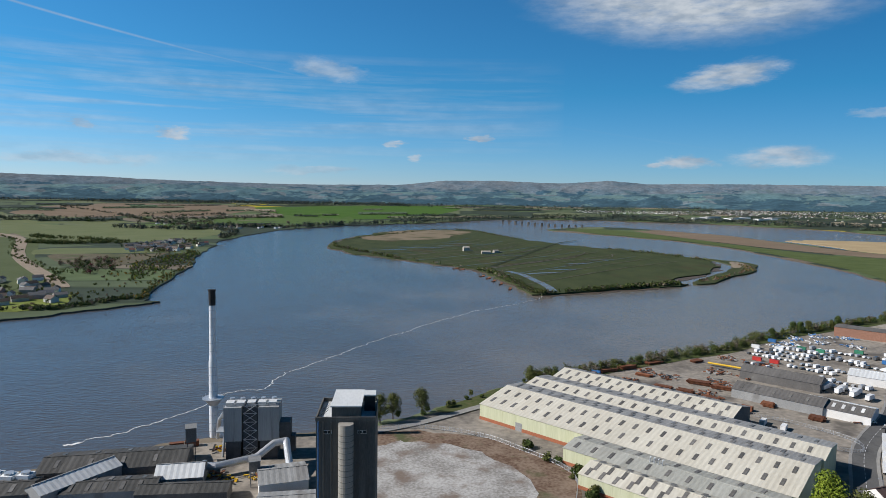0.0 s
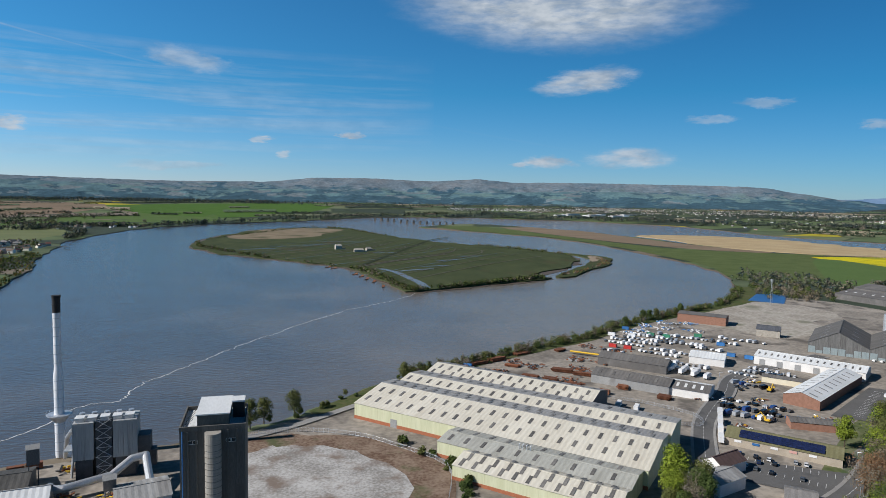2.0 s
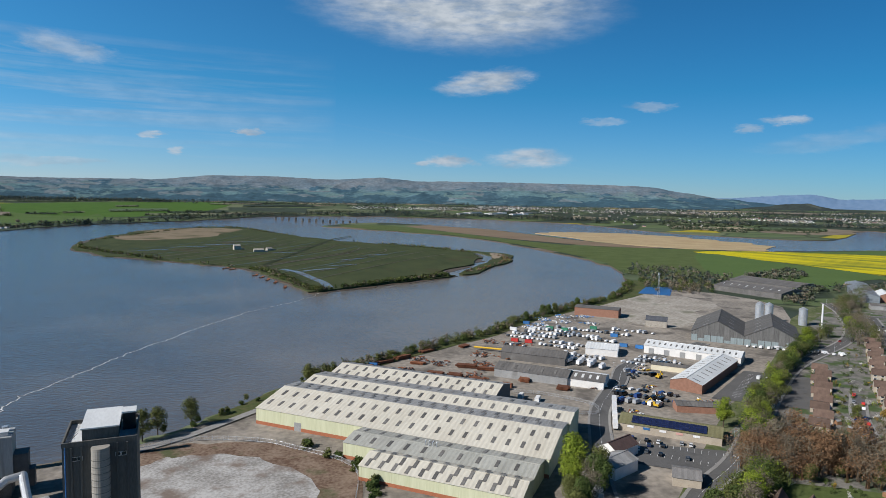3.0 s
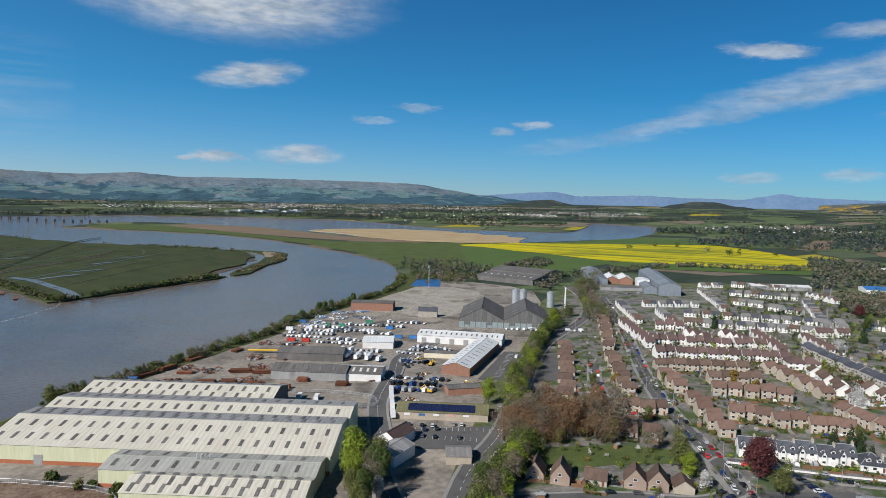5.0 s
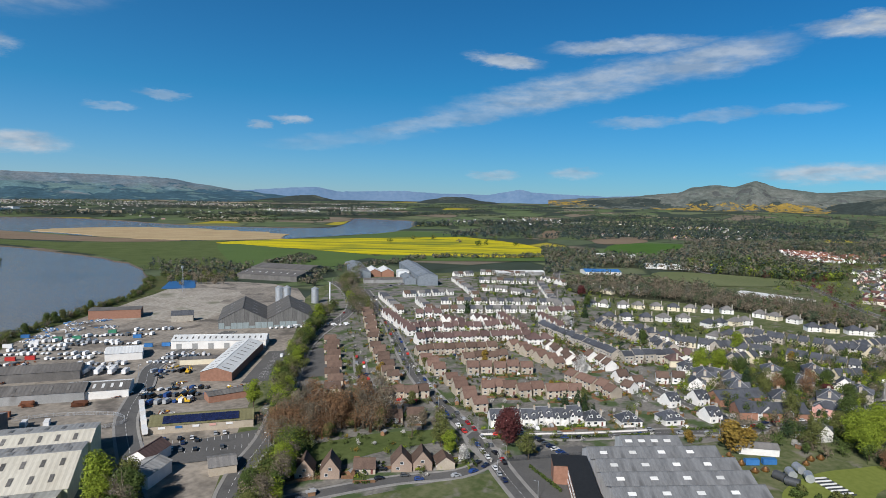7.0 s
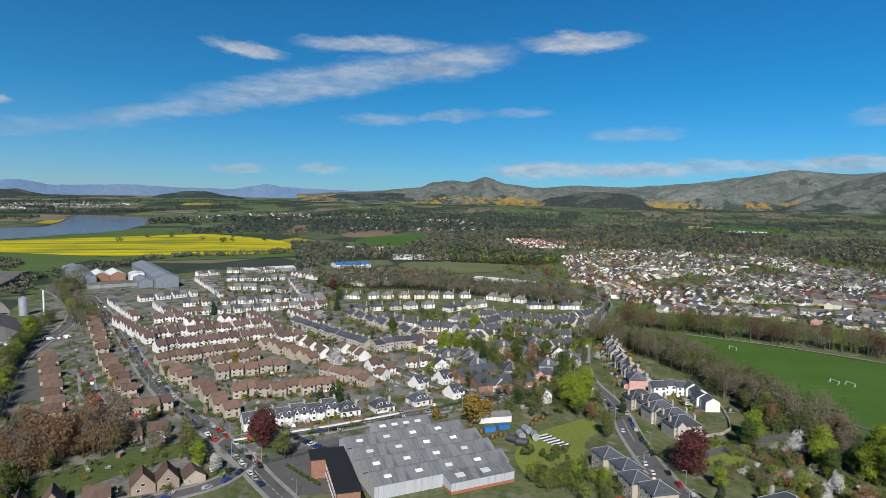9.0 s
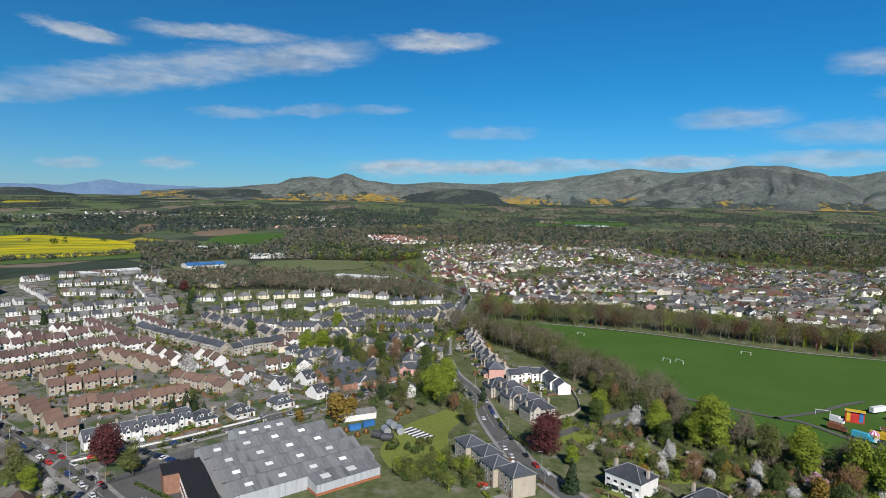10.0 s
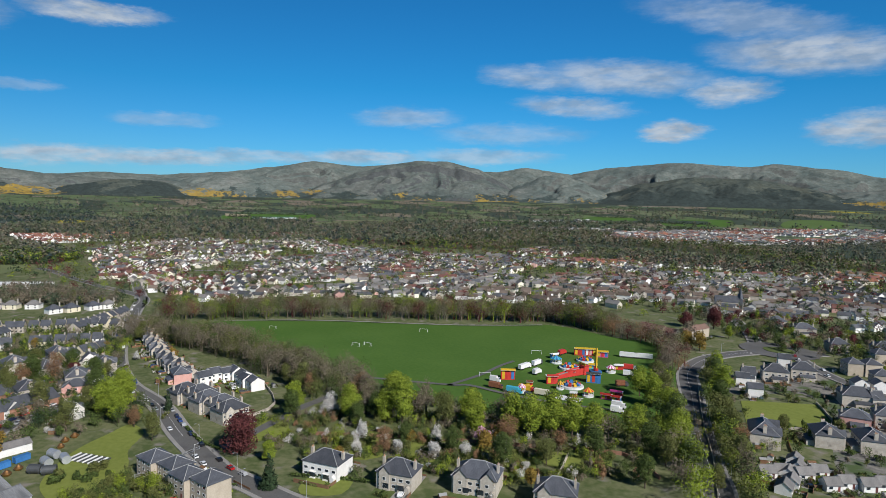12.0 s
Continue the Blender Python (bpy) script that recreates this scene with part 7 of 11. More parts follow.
hall("white-walled hall with a striped grey roof", (-72, 240), (-54, 246), 18, 6.5, 8.5, "white", "greysheet", group="glassworks sheds")
hall("open hall with grey striped roof beside the silo", (-68, 222), (-46, 226), 14, 5.5, 7.2, "darksheet", "greysheet", group="glassworks sheds")
hall("grey works roof below the chimney", (-146, 232), (-112, 238), 14, 5, 6.4, "greysheet", "sootroof", group="glassworks sheds", lights=5, rows=1)


def hopper_tower(x, y, h, lb):
    ob = thing("hopper", lb, "hopper", "yard hoppers", m=pose(x, y, .3, 0, 0, 20))
    for a in (-1.6, 1.6):
        for b in (-1.6, 1.6):
            part("leg", mesh_of("leg", *tube_data((a, b, -.4), (a, b, h * .6), .18, n=5), M["darksteel"]), ob)
    part("bin", mesh_of("bin", *box_data([(-2.2, -2.2, h * .6, 2.2, 2.2, h)]), M["darksheet"]), ob)
    part("roof", mesh_of("roof", *gable_roof(4.4, 4.4, h, 1.2, .3, .15), M["greysheet"]), ob)


hopper_tower(-78, 254, 11, "tall dark hopper on steel legs in the works yard")
hopper_tower(-113, 276, 16, "rusty bucket elevator tower beside the chimney")
for k, (x, y) in enumerate(((-178, 244), (-172, 243), (-166, 244))):
    cu = thing("cooling_unit", "white box cooling unit with a round fan", "cooling unit", "cooling units", m=pose(x, y, 5.8 if k else 5.8))
    part("casing", mesh_of("casing", *box_data([(-2.4, -2.4, -6.2, 2.4, 2.4, 2.2)]), M["whitep"]), cu)
    part("fan_ring", mesh_of("fan_ring", *tube_data((0, 0, 2.2), (0, 0, 3.0), 1.8, n=16), M["steel"]), cu)
for k, (x, y, h) in enumerate(((520, 497, 18), (526, 491, 18), (548, 470, 16))):
    s = thing("grain_silo", "round galvanised grain silo with a cone top", "silo", "grain silos", m=pose(x, y, .3))
    part("drum", mesh_of("drum", *tube_data((0, 0, -.5), (0, 0, h), 4, n=18), M["steel"]), s)
    part("cone", mesh_of("cone", *tube_data((0, 0, h), (0, 0, h + 2.2), 4.1, .4, 18), M["steel"]), s)
st = new("small_stack", mesh_of("small_stack", *tube_data((0, 0, -.5), (0, 0, 24), .9, .8, 14), M["whitep"]))
st.matrix_basis = pose(552, 452, .3)
tagged(st, "slim white chimney behind the dark barns", "chimney")
mast = thing("lattice_mast", "grey lattice radio mast beside the tennis court", "mast", m=pose(520, 655, .3))
for a, b in ((-1, -1), (1, -1), (0, 1)):
    part("mast_leg", mesh_of("mast_leg", *tube_data((a * 1.3, b * 1.3, -.4), (a * .3, b * .3, 30), .14, .08, 5), M["steel"]), mast)
part("lattice", mesh_of("lattice", *join_data(*[tube_data((-1.3 + z * .033, -1.3 + z * .033, z), (1.3 - z * .033, -1.3 + z * .033, z + 2), .07, n=4) for z in range(0, 28, 2)], box_data([(-1, -1, 28, 1, 1, 31)])), M["steel"]), mast)
drape("blue_court", [(515, 689), (544, 662), (600, 726), (567, 741)], M["blue"], .5, label="bright blue painted yard", category="yard")
# white bay lines
bay = mesh_of("bay_line", *box_data([(-.07, -2.4, 0, .07, 2.4, .02)]), M["whitep"])
for (x0, y0), (x1, y1), n in (((193, 262), (226, 232), 15), (((185, 253)), (214, 224), 14), ((300, 302), (352, 340), 18), ((316, 286), (372, 325), 20), ((290, 100), (270, 76), 9)):
    for i in range(n):
        t = i / (n - 1)
        a = math.degrees(math.atan2(y1 - y0, x1 - x0))
        b = part("bay_line", bay, m=pose(x0 + (x1 - x0) * t, y0 + (y1 - y0) * t, .40, 0, 0, a))
        tagged(b, "white painted parking bay line", "road marking", "bay lines", "structure")

# ---- trees ----
def leaf_mat(name, c1, c2, k=.35):
    m = mat(name, c1, c2, .5, .8, bump=0, island=k, space="obj", spec=.15, lo=.3, hi=.7)
    return m


M.update({
    "lime": leaf_mat("fresh_leaves", (.115, .16, .016), (.225, .275, .032)), "leaf": leaf_mat("green_leaves", (.036, .058, .015), (.085, .115, .03)),
    "copper": leaf_mat("copper_leaves", (.055, .018, .018), (.13, .04, .038)), "blossom": leaf_mat("white_blossom", (.34, .33, .30), (.58, .56, .53)),
    "pinkbl": leaf_mat("pink_blossom", (.40, .20, .27), (.55, .32, .38)), "conifer": leaf_mat("conifer_needles", (.016, .032, .014), (.04, .065, .028)),
    "twig": leaf_mat("bare_twigs", (.11, .092, .066), (.20, .165, .115)), "russet": leaf_mat("budding_russet_leaves", (.15, .085, .045), (.24, .14, .075)),
    "olivel": leaf_mat("olive_leaves", (.075, .085, .022), (.13, .14, .045)), "ambers": leaf_mat("amber_leaves", (.16, .10, .02), (.26, .18, .04)),
    "bark": mat("bark", (.06, .045, .03), (.11, .085, .06), 1.2, .95, bump=.5, space="obj"),
})


def crown_data(r0, w, h, base, n, leaf, kind="round"):
    """A crown of many small leaf clumps set over uneven lobes, with gaps."""
    lobes = []
    if kind == "cone":
        for i in range(9):
            t = i / 8
            lobes.append((Vector((r0.uniform(-.1, .1) * w, r0.uniform(-.1, .1) * w, base + h * t)), w * (.52 * (1 - t) + .06), h * .11))
    else:
        for i in range(15):
            t = r0.random()
            rad = w * .5 * math.sqrt(max(.05, 1 - (2 * t - .9) ** 2)) * r0.uniform(.25, .72)
            a = r0.uniform(0, 6.28)
            s = w * r0.uniform(.16, .29)
            lobes.append((Vector((rad * math.cos(a), rad * math.sin(a), base + h * (.12 + .76 * t))), s, s * r0.uniform(.7, 1.0)))
        lobes.append((Vector((0, 0, base + h * .5)), w * .33, h * .36))
    vs, fs = [], []
    tot = sum(l[1] ** 2 for l in lobes)
    for c, s, sz in lobes:
        for _ in range(int(n * s * s / tot) + 1):
            d = Vector((r0.gauss(0, 1), r0.gauss(0, 1), r0.gauss(.15, 1))).normalized()
            p = c + Vector((d.x * s, d.y * s, d.z * sz)) * r0.uniform(.72, 1.08)
            nrm = (d + Vector((r0.uniform(-.7, .7), r0.uniform(-.7, .7), r0.uniform(-.5, .8)))).normalized()
            q = nrm.to_track_quat("Z", "Y")
            k, sa = len(vs), leaf * r0.uniform(.6, 1.35)
            ro = r0.uniform(0, 6.28)
            for j in range(3):
                a = ro + j * 2.094
                vs.append(tuple(p + q @ Vector((sa * math.cos(a) * .95, sa * math.sin(a) * .75, r0.uniform(-.18, .18) * sa))))
            fs.append((k, k + 1, k + 2))
    return vs, fs


def bare_data(r0, w, h, base):
    """Limbs and twigs of a tree still out of leaf."""
    vs, fs, ends = [], [], []

    def limb(p, d, ln_, rad, lev):
        q = p + d * ln_
        nonlocal vs, fs
        t = tube_data(p, q, rad, rad * .6, 4 if lev < 2 else 3, False)
        k = len(vs)
        vs += t[0]
        fs += [tuple(i + k for i in f) for f in t[1]]
        if lev >= 4:
            return
        for _ in range((4, 4, 4, 4)[lev]):
            nd = (d + Vector((r0.uniform(-1, 1), r0.uniform(-1, 1), r0.uniform(-.25, .8))) * .8).normalized()
            s = r0.uniform(.45, 1)
            limb(p + d * ln_ * s, nd, ln_ * r0.uniform(.5, .8), rad * .5, lev + 1)
    limb(Vector((0, 0, base * .4)), Vector((0, 0, 1)), h * .42, w * .022, 0)
    return vs, fs


TREE = {}
SPECIES = {  # crown width, height, crown base, leaves, leaf size, material, form, label
    "lime_tree": (9.5, 11, 2.2, 4600, .31, "lime", "round", "broad tree in bright yellow-green spring leaf"), "green_tree": (9.0, 10, 2.0, 4200, .31, "leaf", "round", "full rounded green leafy tree"),
    "copper_beech": (13, 11.5, 1.5, 6500, .33, "copper", "round", "large copper beech with dark red leaves"), "blossom_tree": (6.5, 6, 1.2, 2200, .26, "blossom", "round", "small tree in white blossom"),
    "pink_cherry": (6, 5, 1.2, 800, .45, "pinkbl", "round", "small cherry tree in pink blossom"), "conifer": (5.5, 12, .8, 1300, .5, "conifer", "cone", "tall dark green garden conifer"),
    "olive_tree": (8.5, 9.5, 1.8, 3600, .28, "olivel", "round", "tree in thin olive-green early leaf"), "russet_tree": (9.5, 12, 1.5, 3400, .24, "russet", "round", "tall tree with russet budding twigs"),
    "amber_tree": (8, 7.5, 1.4, 1100, .5, "ambers", "round", "bushy tree with amber and green leaves"), "bush": (3.6, 2.6, .1, 260, .45, "leaf", "round", "rounded green garden bush"), "olive_bush": (4.2, 3.0, .1, 280, .45, "olivel", "round", "scrubby olive-green bush growing wild"),
}


def plant(kind, x, y, s=1.0, zoff=.25):
    """A tree: tapered trunk with limbs, and its crown."""
    r0 = random.Random(hash((round(x), round(y))) & 0xffff)
    var = r0.randrange(4)
    key = (kind, var)
    s *= 1.35
    m = Matrix.Translation((x, y, zg(x, y) + zoff)) @ Matrix.Rotation(r0.uniform(0, 6.28), 4, "Z") @ Matrix.Diagonal((s, s, s * r0.uniform(.88, 1.14), 1))
    if key in TREE:
        ob = copy_thing(TREE[key], m)
        ob.matrix_basis = m
        return ob
    rr = random.Random(hash(key[1]) * 7 + len(kind))
    if kind == "bare_tree":
        ob = new("tree", mesh_of("trunk", *tube_data((0, 0, -.5), (0, 0, 4.2), .42, .28, 7), M["bark"]))
        part("bough", mesh_of("bough", *bare_data(rr, 9, 12, 9), M["twig"]), ob)
        part("crown", mesh_of("crown", *crown_data(rr, 8.5, 9, 3.4, 1500, .26), M["twig"]), ob)
        tagged(ob, "bare brown tree not yet in leaf", "tree", "trees of the town")
    else:
        w, h, b, n, lf, mt, form, lb = SPECIES[kind]
        bits = [tube_data((0, 0, -.5), (0, 0, b + h * .5), w * .035, w * .014, 7)]
        for i in range(5):
            a = i * 1.26 + rr.random()
            bits.append(tube_data((0, 0, b + h * .12 * i * .6), (math.cos(a) * w * .3, math.sin(a) * w * .3, b + h * (.4 + .06 * i)), w * .013, w * .005, 5))
        bushy = "bush" in kind
        ob = new("bush" if bushy else "tree", mesh_of("trunk", *join_data(*bits), M["bark"]))
        part("crown", mesh_of("crown", *crown_data(rr, w, h, b, n, lf, form), M[mt]), ob)
        tagged(ob, lb, "bush" if bushy else "tree", "garden bushes" if bushy else "trees of the town")
    TREE[key] = ob
    ob.matrix_basis = m
    return ob


def belt(kinds, line, n, width, smin, smax, seed):
    r0 = random.Random(seed)
    pts = smooth_line(line, 8, False)
    for i in range(n):
        p = pts[min(len(pts) - 1, int(r0.random() * len(pts)))]
        plant(r0.choice(kinds), p[0] + r0.uniform(-width, width), p[1] + r0.uniform(-width, width), r0.uniform(smin, smax))


# single trees that stand out
for k, x, y, s in [("copper_beech", 280, 119, 1.0), ("copper_beech", 286, -77, 1.15), ("lime_tree", 140, 226, 1.15), ("lime_tree", 136, 218, .9), ("olive_tree", 131, 212, .8), ("blossom_tree", 138, 205, .9), ("olive_tree", 270, 104, .9), ("olive_tree", 262, 146, 1.0), ("blossom_tree", 252, 128, .8), ("lime_tree", 256, 138, .7),
                   ("lime_tree", 254, 262, .8), ("blossom_tree", 312, -131, 1.3), ("lime_tree", 330, -118, 1.0), ("green_tree", 318, -112, .9), ("lime_tree", 281, -158, 1.25), ("lime_tree", 289, -152, 1.0), ("olive_tree", 268, -176, 1.1),
                   ("lime_tree", 252, -184, 1.1), ("amber_tree", 331, 24, 1.3), ("amber_tree", 336, 17, 1.0), ("bare_tree", 236, -230, .8)]:
    plant(k, x, y, s)
for k, x, y, s in [("lime_tree", 241, -199, 1.15), ("lime_tree", 234, -205, 1.15), ("lime_tree", 228, -213, 1.2), ("lime_tree", 222, -221, 1.1), ("lime_tree", 217, -230, 1.1), ("blossom_tree", 272, -131, .9), ("russet_tree", 253, -133, .8), ("blossom_tree", 236, -150, .9), ("blossom_tree", 251, -160, .8), ("blossom_tree", 231, -164, .8),
                   ("pink_cherry", 238, -178, 1.0), ("amber_tree", 231, -174, .8), ("green_tree", 213, -171, .9), ("russet_tree", 234, -190, .9), ("green_tree", 259, -148, .6), ("conifer", 246, -77, .9), ("lime_tree", 271, -85, .6), ("lime_tree", 364, -30, 1.1), ("lime_tree", 356, -34, 1.0), ("olive_tree", 355, -11, 1.0), ("russet_tree", 345, -40, .6), ("olive_tree", 322, -45, .8), ("conifer", 362, -59, .6)]:
    plant(k, x, y, s)
for k, x, y, s in [("lime_tree", 235, -296, 1.2), ("olive_tree", 243, -318, 1.1), ("lime_tree", 209, -280, 1.2), ("green_tree", 198, -268, 1.2), ("lime_tree", 190, -262, 1.1), ("olive_tree", 262, -335, 1.1), ("bare_tree", 268, -350, 1.1), ("lime_tree", 252, -306, 1.0), ("lime_tree", 255, -386, .9), ("olive_tree", 237, -355, .9),
                   ("lime_tree", 224, -348, 1.0), ("green_tree", 211, -324, 1.0), ("olive_tree", 199, -311, 1.0), ("olive_tree", 184, -296, 1.0), ("russet_tree", 170, -280, .8), ("olive_tree", 158, -263, .9), ("bare_tree", 146, -246, .9), ("green_tree", 246, -372, .9), ("copper_beech", 353, -527, 1.0), ("copper_beech", 374, -512, .9),
                   ("amber_tree", 316, -438, 1.2), ("amber_tree", 306, -440, 1.1), ("bare_tree", 327, -455, 1.2), ("lime_tree", 322, -503, .6)]:
    plant(k, x, y, s)
for k, x, y, s in [("conifer", 344, 111, .8), ("conifer", 350, 106, .7), ("conifer", 353, 103, .6), ("conifer", 346, 100, .4), ("conifer", 348, 96, .4), ("green_tree", 452, 2, 1.0), ("russet_tree", 450, -9, 1.0), ("green_tree", 470, 30, 1.0), ("lime_tree", 480, 45, 1.1), ("lime_tree", 466, 55, 1.0), ("conifer", 448, 25, 1.0), ("olive_tree", 455, 15, .9),
                   ("conifer", 590, 300, .8), ("conifer", 640, 190, .9), ("green_tree", 700, 205, .9), ("lime_tree", 560, 40, 1.0), ("green_tree", 540, 110, .8), ("blossom_tree", 430, 128, 1.2), ("blossom_tree", 585, 190, 1.0), ("lime_tree", 560, 430, .9), ("blossom_tree", 550, 410, .8), ("copper_beech", 775, 235, .8)]:
    plant(k, x, y, s)

belt(["bare_tree", "olive_tree", "bare_tree", "green_tree"], [(556, -72), (520, -98), (480, -118), (430, -128), (385, -138), (345, -150)], 26, 11, .75, 1.0, 21)   # along the street side of the playing field
belt(["bare_tree", "olive_tree", "lime_tree", "bare_tree", "russet_tree"], [(625, -105), (600, -200), (545, -290), (490, -370), (450, -430), (395, -440)], 26, 10, .85, 1.1, 22)
belt(["olive_tree", "green_tree", "green_tree", "bare_tree", "lime_tree"], [(520, 425), (455, 386), (395, 348), (330, 300), (280, 262), (240, 222), (215, 196), (180, 178), (150, 160)], 40, 5, .55, .95, 24)
belt(["bare_tree", "russet_tree"], [(228, 216), (245, 212), (262, 200), (270, 190)], 12, 6, .75, .95, 25)
belt(["bare_tree", "olive_tree"], [(240, 200), (262, 182), (280, 160), (262, 165)], 8, 7, .5, .7, 26)
belt(["bare_tree", "russet_tree", "green_tree", "olive_tree"], [(345, -128), (330, -150), (310, -170), (300, -150), (285, -135)], 12, 10, .6, .95, 27)
belt(["olive_bush", "bush", "olive_tree"], [(-60, 320), (-30, 334), (0, 356), (25, 385), (60, 412)], 18, 4, .6, .95, 28)
belt(["green_tree", "olive_tree"], [(285, 553), (330, 585), (375, 606)], 6, 4, .5, .7, 30)
belt(["bush", "olive_bush", "bush"], [(300, -5), (290, -22), (276, -14), (262, -8)], 16, 8, .6, 1.1, 32)
belt(["bush", "olive_bush", "bush"], [(40, 300), (52, 280), (60, 262), (55, 240)], 16, 4, .6, 1.1, 33)
GARDENS = [(300, 90, 420, 260), (190, -190, 290, -110), (330, -60, 460, 60), (440, -110, 600, 120), (150, -330, 260, -230), (320, 160, 520, 300)]
for x0, y0, x1, y1 in GARDENS:
    for _ in range(12):
        plant(rng.choice(["bush", "bush", "olive_bush", "amber_tree", "blossom_tree", "olive_tree"]), rng.uniform(x0, x1), rng.uniform(y0, y1), rng.uniform(.35, .75))


# dark olive ground sheets below the woods, filling the gaps between crowns
M["wood_ground"] = mat("woodland_floor", (.034, .04, .024), (.068, .072, .044), .02, .97, bump=.3, fine=12, spec=.05)
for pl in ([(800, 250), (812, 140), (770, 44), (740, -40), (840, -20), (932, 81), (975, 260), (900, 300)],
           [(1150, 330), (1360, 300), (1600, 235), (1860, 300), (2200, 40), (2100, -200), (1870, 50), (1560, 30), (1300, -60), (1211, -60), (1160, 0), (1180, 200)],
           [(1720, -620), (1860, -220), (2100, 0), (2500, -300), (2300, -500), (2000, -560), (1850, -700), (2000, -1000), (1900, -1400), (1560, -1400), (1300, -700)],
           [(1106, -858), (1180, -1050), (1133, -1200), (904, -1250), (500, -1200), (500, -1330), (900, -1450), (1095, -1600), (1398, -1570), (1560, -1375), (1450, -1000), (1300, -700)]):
    drape("woodland_floor", smooth_line(pl, 4, True, 8, 7), M["wood_ground"], .2, label="dark olive ground filling the gaps below the trees", category="ground")


# open ground that the woods keep off
CLEAR = [
    [(216, -353), (188, -387), (162, -352), (190, -318)],
    [(302, -3), (326, -15), (341, -30), (334, -41), (315, -32), (298, -30), (278, -24), (272, -8)],
    [(2218, -850), (2407, -1048), (2410, -1323), (2203, -1172), (2038, -805)], [(2480, -600), (2900, -700), (2820, -1100), (2500, -1000)], [(1989, -1993), (2145, -2165), (2051, -2365), (1896, -2206)],
    [(1724, -2213), (1869, -2417), (1700, -2606), (1563, -2378)], [(1402, -2527), (1543, -2800), (1402, -2924), (1265, -2693)], [(1986, -1422), (2240, -1634), (2118, -1849), (1935, -1675)],
    [(1391, 373), (1813, 450), (1920, 288), (1601, 240), (1369, 279)], [(1948, 738), (2371, 866), (2392, 820), (1913, 661)], [(1950, 554), (2114, 469), (1943, 396), (1754, 475)], [(1074, 209), (1158, 174), (1138, -22), (996, 96)],
    [(1258, -1328), (1495, -1685), (1489, -2321), (1128, -2730), (858, -2082), (962, -1604), (1133, -1388)], [(900, 110), (1010, 60), (940, -30), (850, 0)],
]


OPEN_ = [((min(p[0] for p in c), max(p[0] for p in c), min(p[1] for p in c), max(p[1] for p in c)), c) for c in CLEAR]


# woods: many small crowns joined
def wood(name, n, where, label, mats, seed, size=(5, 9), leaf=1.3, dense=16):
    r0 = random.Random(seed)
    vs, fs, idx = [], [], []
    for _ in range(n):
        x, y = where(r0)
        if inside((x, y), river_line) and not (inside((x, y), isle_line) or inside((x, y), tip_line)):
            continue
        if any(b_[0] < x < b_[1] and b_[2] < y < b_[3] and inside((x, y), c) for b_, c in OPEN_):
            continue
        r = math.hypot(x, y)
        s = min(1.0, r / far_true(r))
        w, h = r0.uniform(*size) * s, r0.uniform(*size) * s * 1.25
        z, mi = zg(x, y), r0.randrange(len(mats))
        near = int(dense * 1.2) if r > 900 else dense * 4
        lobes = [Vector((0, 0, .5))] + [Vector((r0.uniform(-.34, .34), r0.uniform(-.34, .34), r0.uniform(.28, .78))) for _ in range(6 if r < 900 else 2)]
        ls = .5 if r > 900 else .3
        for _ in range(near):
            d = Vector((r0.gauss(0, 1), r0.gauss(0, 1), r0.gauss(.4, .8))).normalized()
            o = lobes[r0.randrange(len(lobes))]
            p = Vector((x + o.x * w, y + o.y * w, z + h * o.z)) + Vector((d.x * w * ls, d.y * w * ls, d.z * h * ls * .9)) * r0.uniform(.7, 1.1)
            q = (d + Vector((r0.uniform(-.6, .6), r0.uniform(-.6, .6), r0.uniform(-.3, .7)))).normalized().to_track_quat("Z", "Y")
            k, sa = len(vs), leaf * s * r0.uniform(.7, 1.3) * (1.1 if r > 900 else .62)
            vs += [tuple(p + q @ Vector((sa * a, sa * b, 0))) for a, b in ((-1, -.7), (1.1, -.6), (.1, 1.1))]
            fs.append((k, k + 1, k + 2))
            idx.append(mi)
        k = len(vs)
        t = w * .05
        vs += [(x - t, y, z), (x + t, y, z), (x, y + t, z), (x, y, z + h * .6)]
        fs += [(k, k + 1, k + 3), (k + 1, k + 2, k + 3), (k + 2, k, k + 3)]
        idx += [mi] * 3
    tagged(new(name, mesh_of(name, vs, fs, [M[m] for m in mats], idx)), label, "trees", kind="stuff")


def in_area(poly):
    xs, ys = [p[0] for p in poly], [p[1] for p in poly]

    def f(r0):
        while True:
            p = (r0.uniform(min(xs), max(xs)), r0.uniform(min(ys), max(ys)))
            if inside(p, poly):
                return p
    return f


def on_line(line, width):
    pts = smooth_line(line, 12, False)

    def f(r0):
        i = r0.randrange(len(pts) - 1)
        t = r0.random()
        a, b = pts[i], pts[i + 1]
        return (a[0] + (b[0] - a[0]) * t + r0.uniform(-width, width), a[1] + (b[1] - a[1]) * t + r0.uniform(-width, width))
    return f


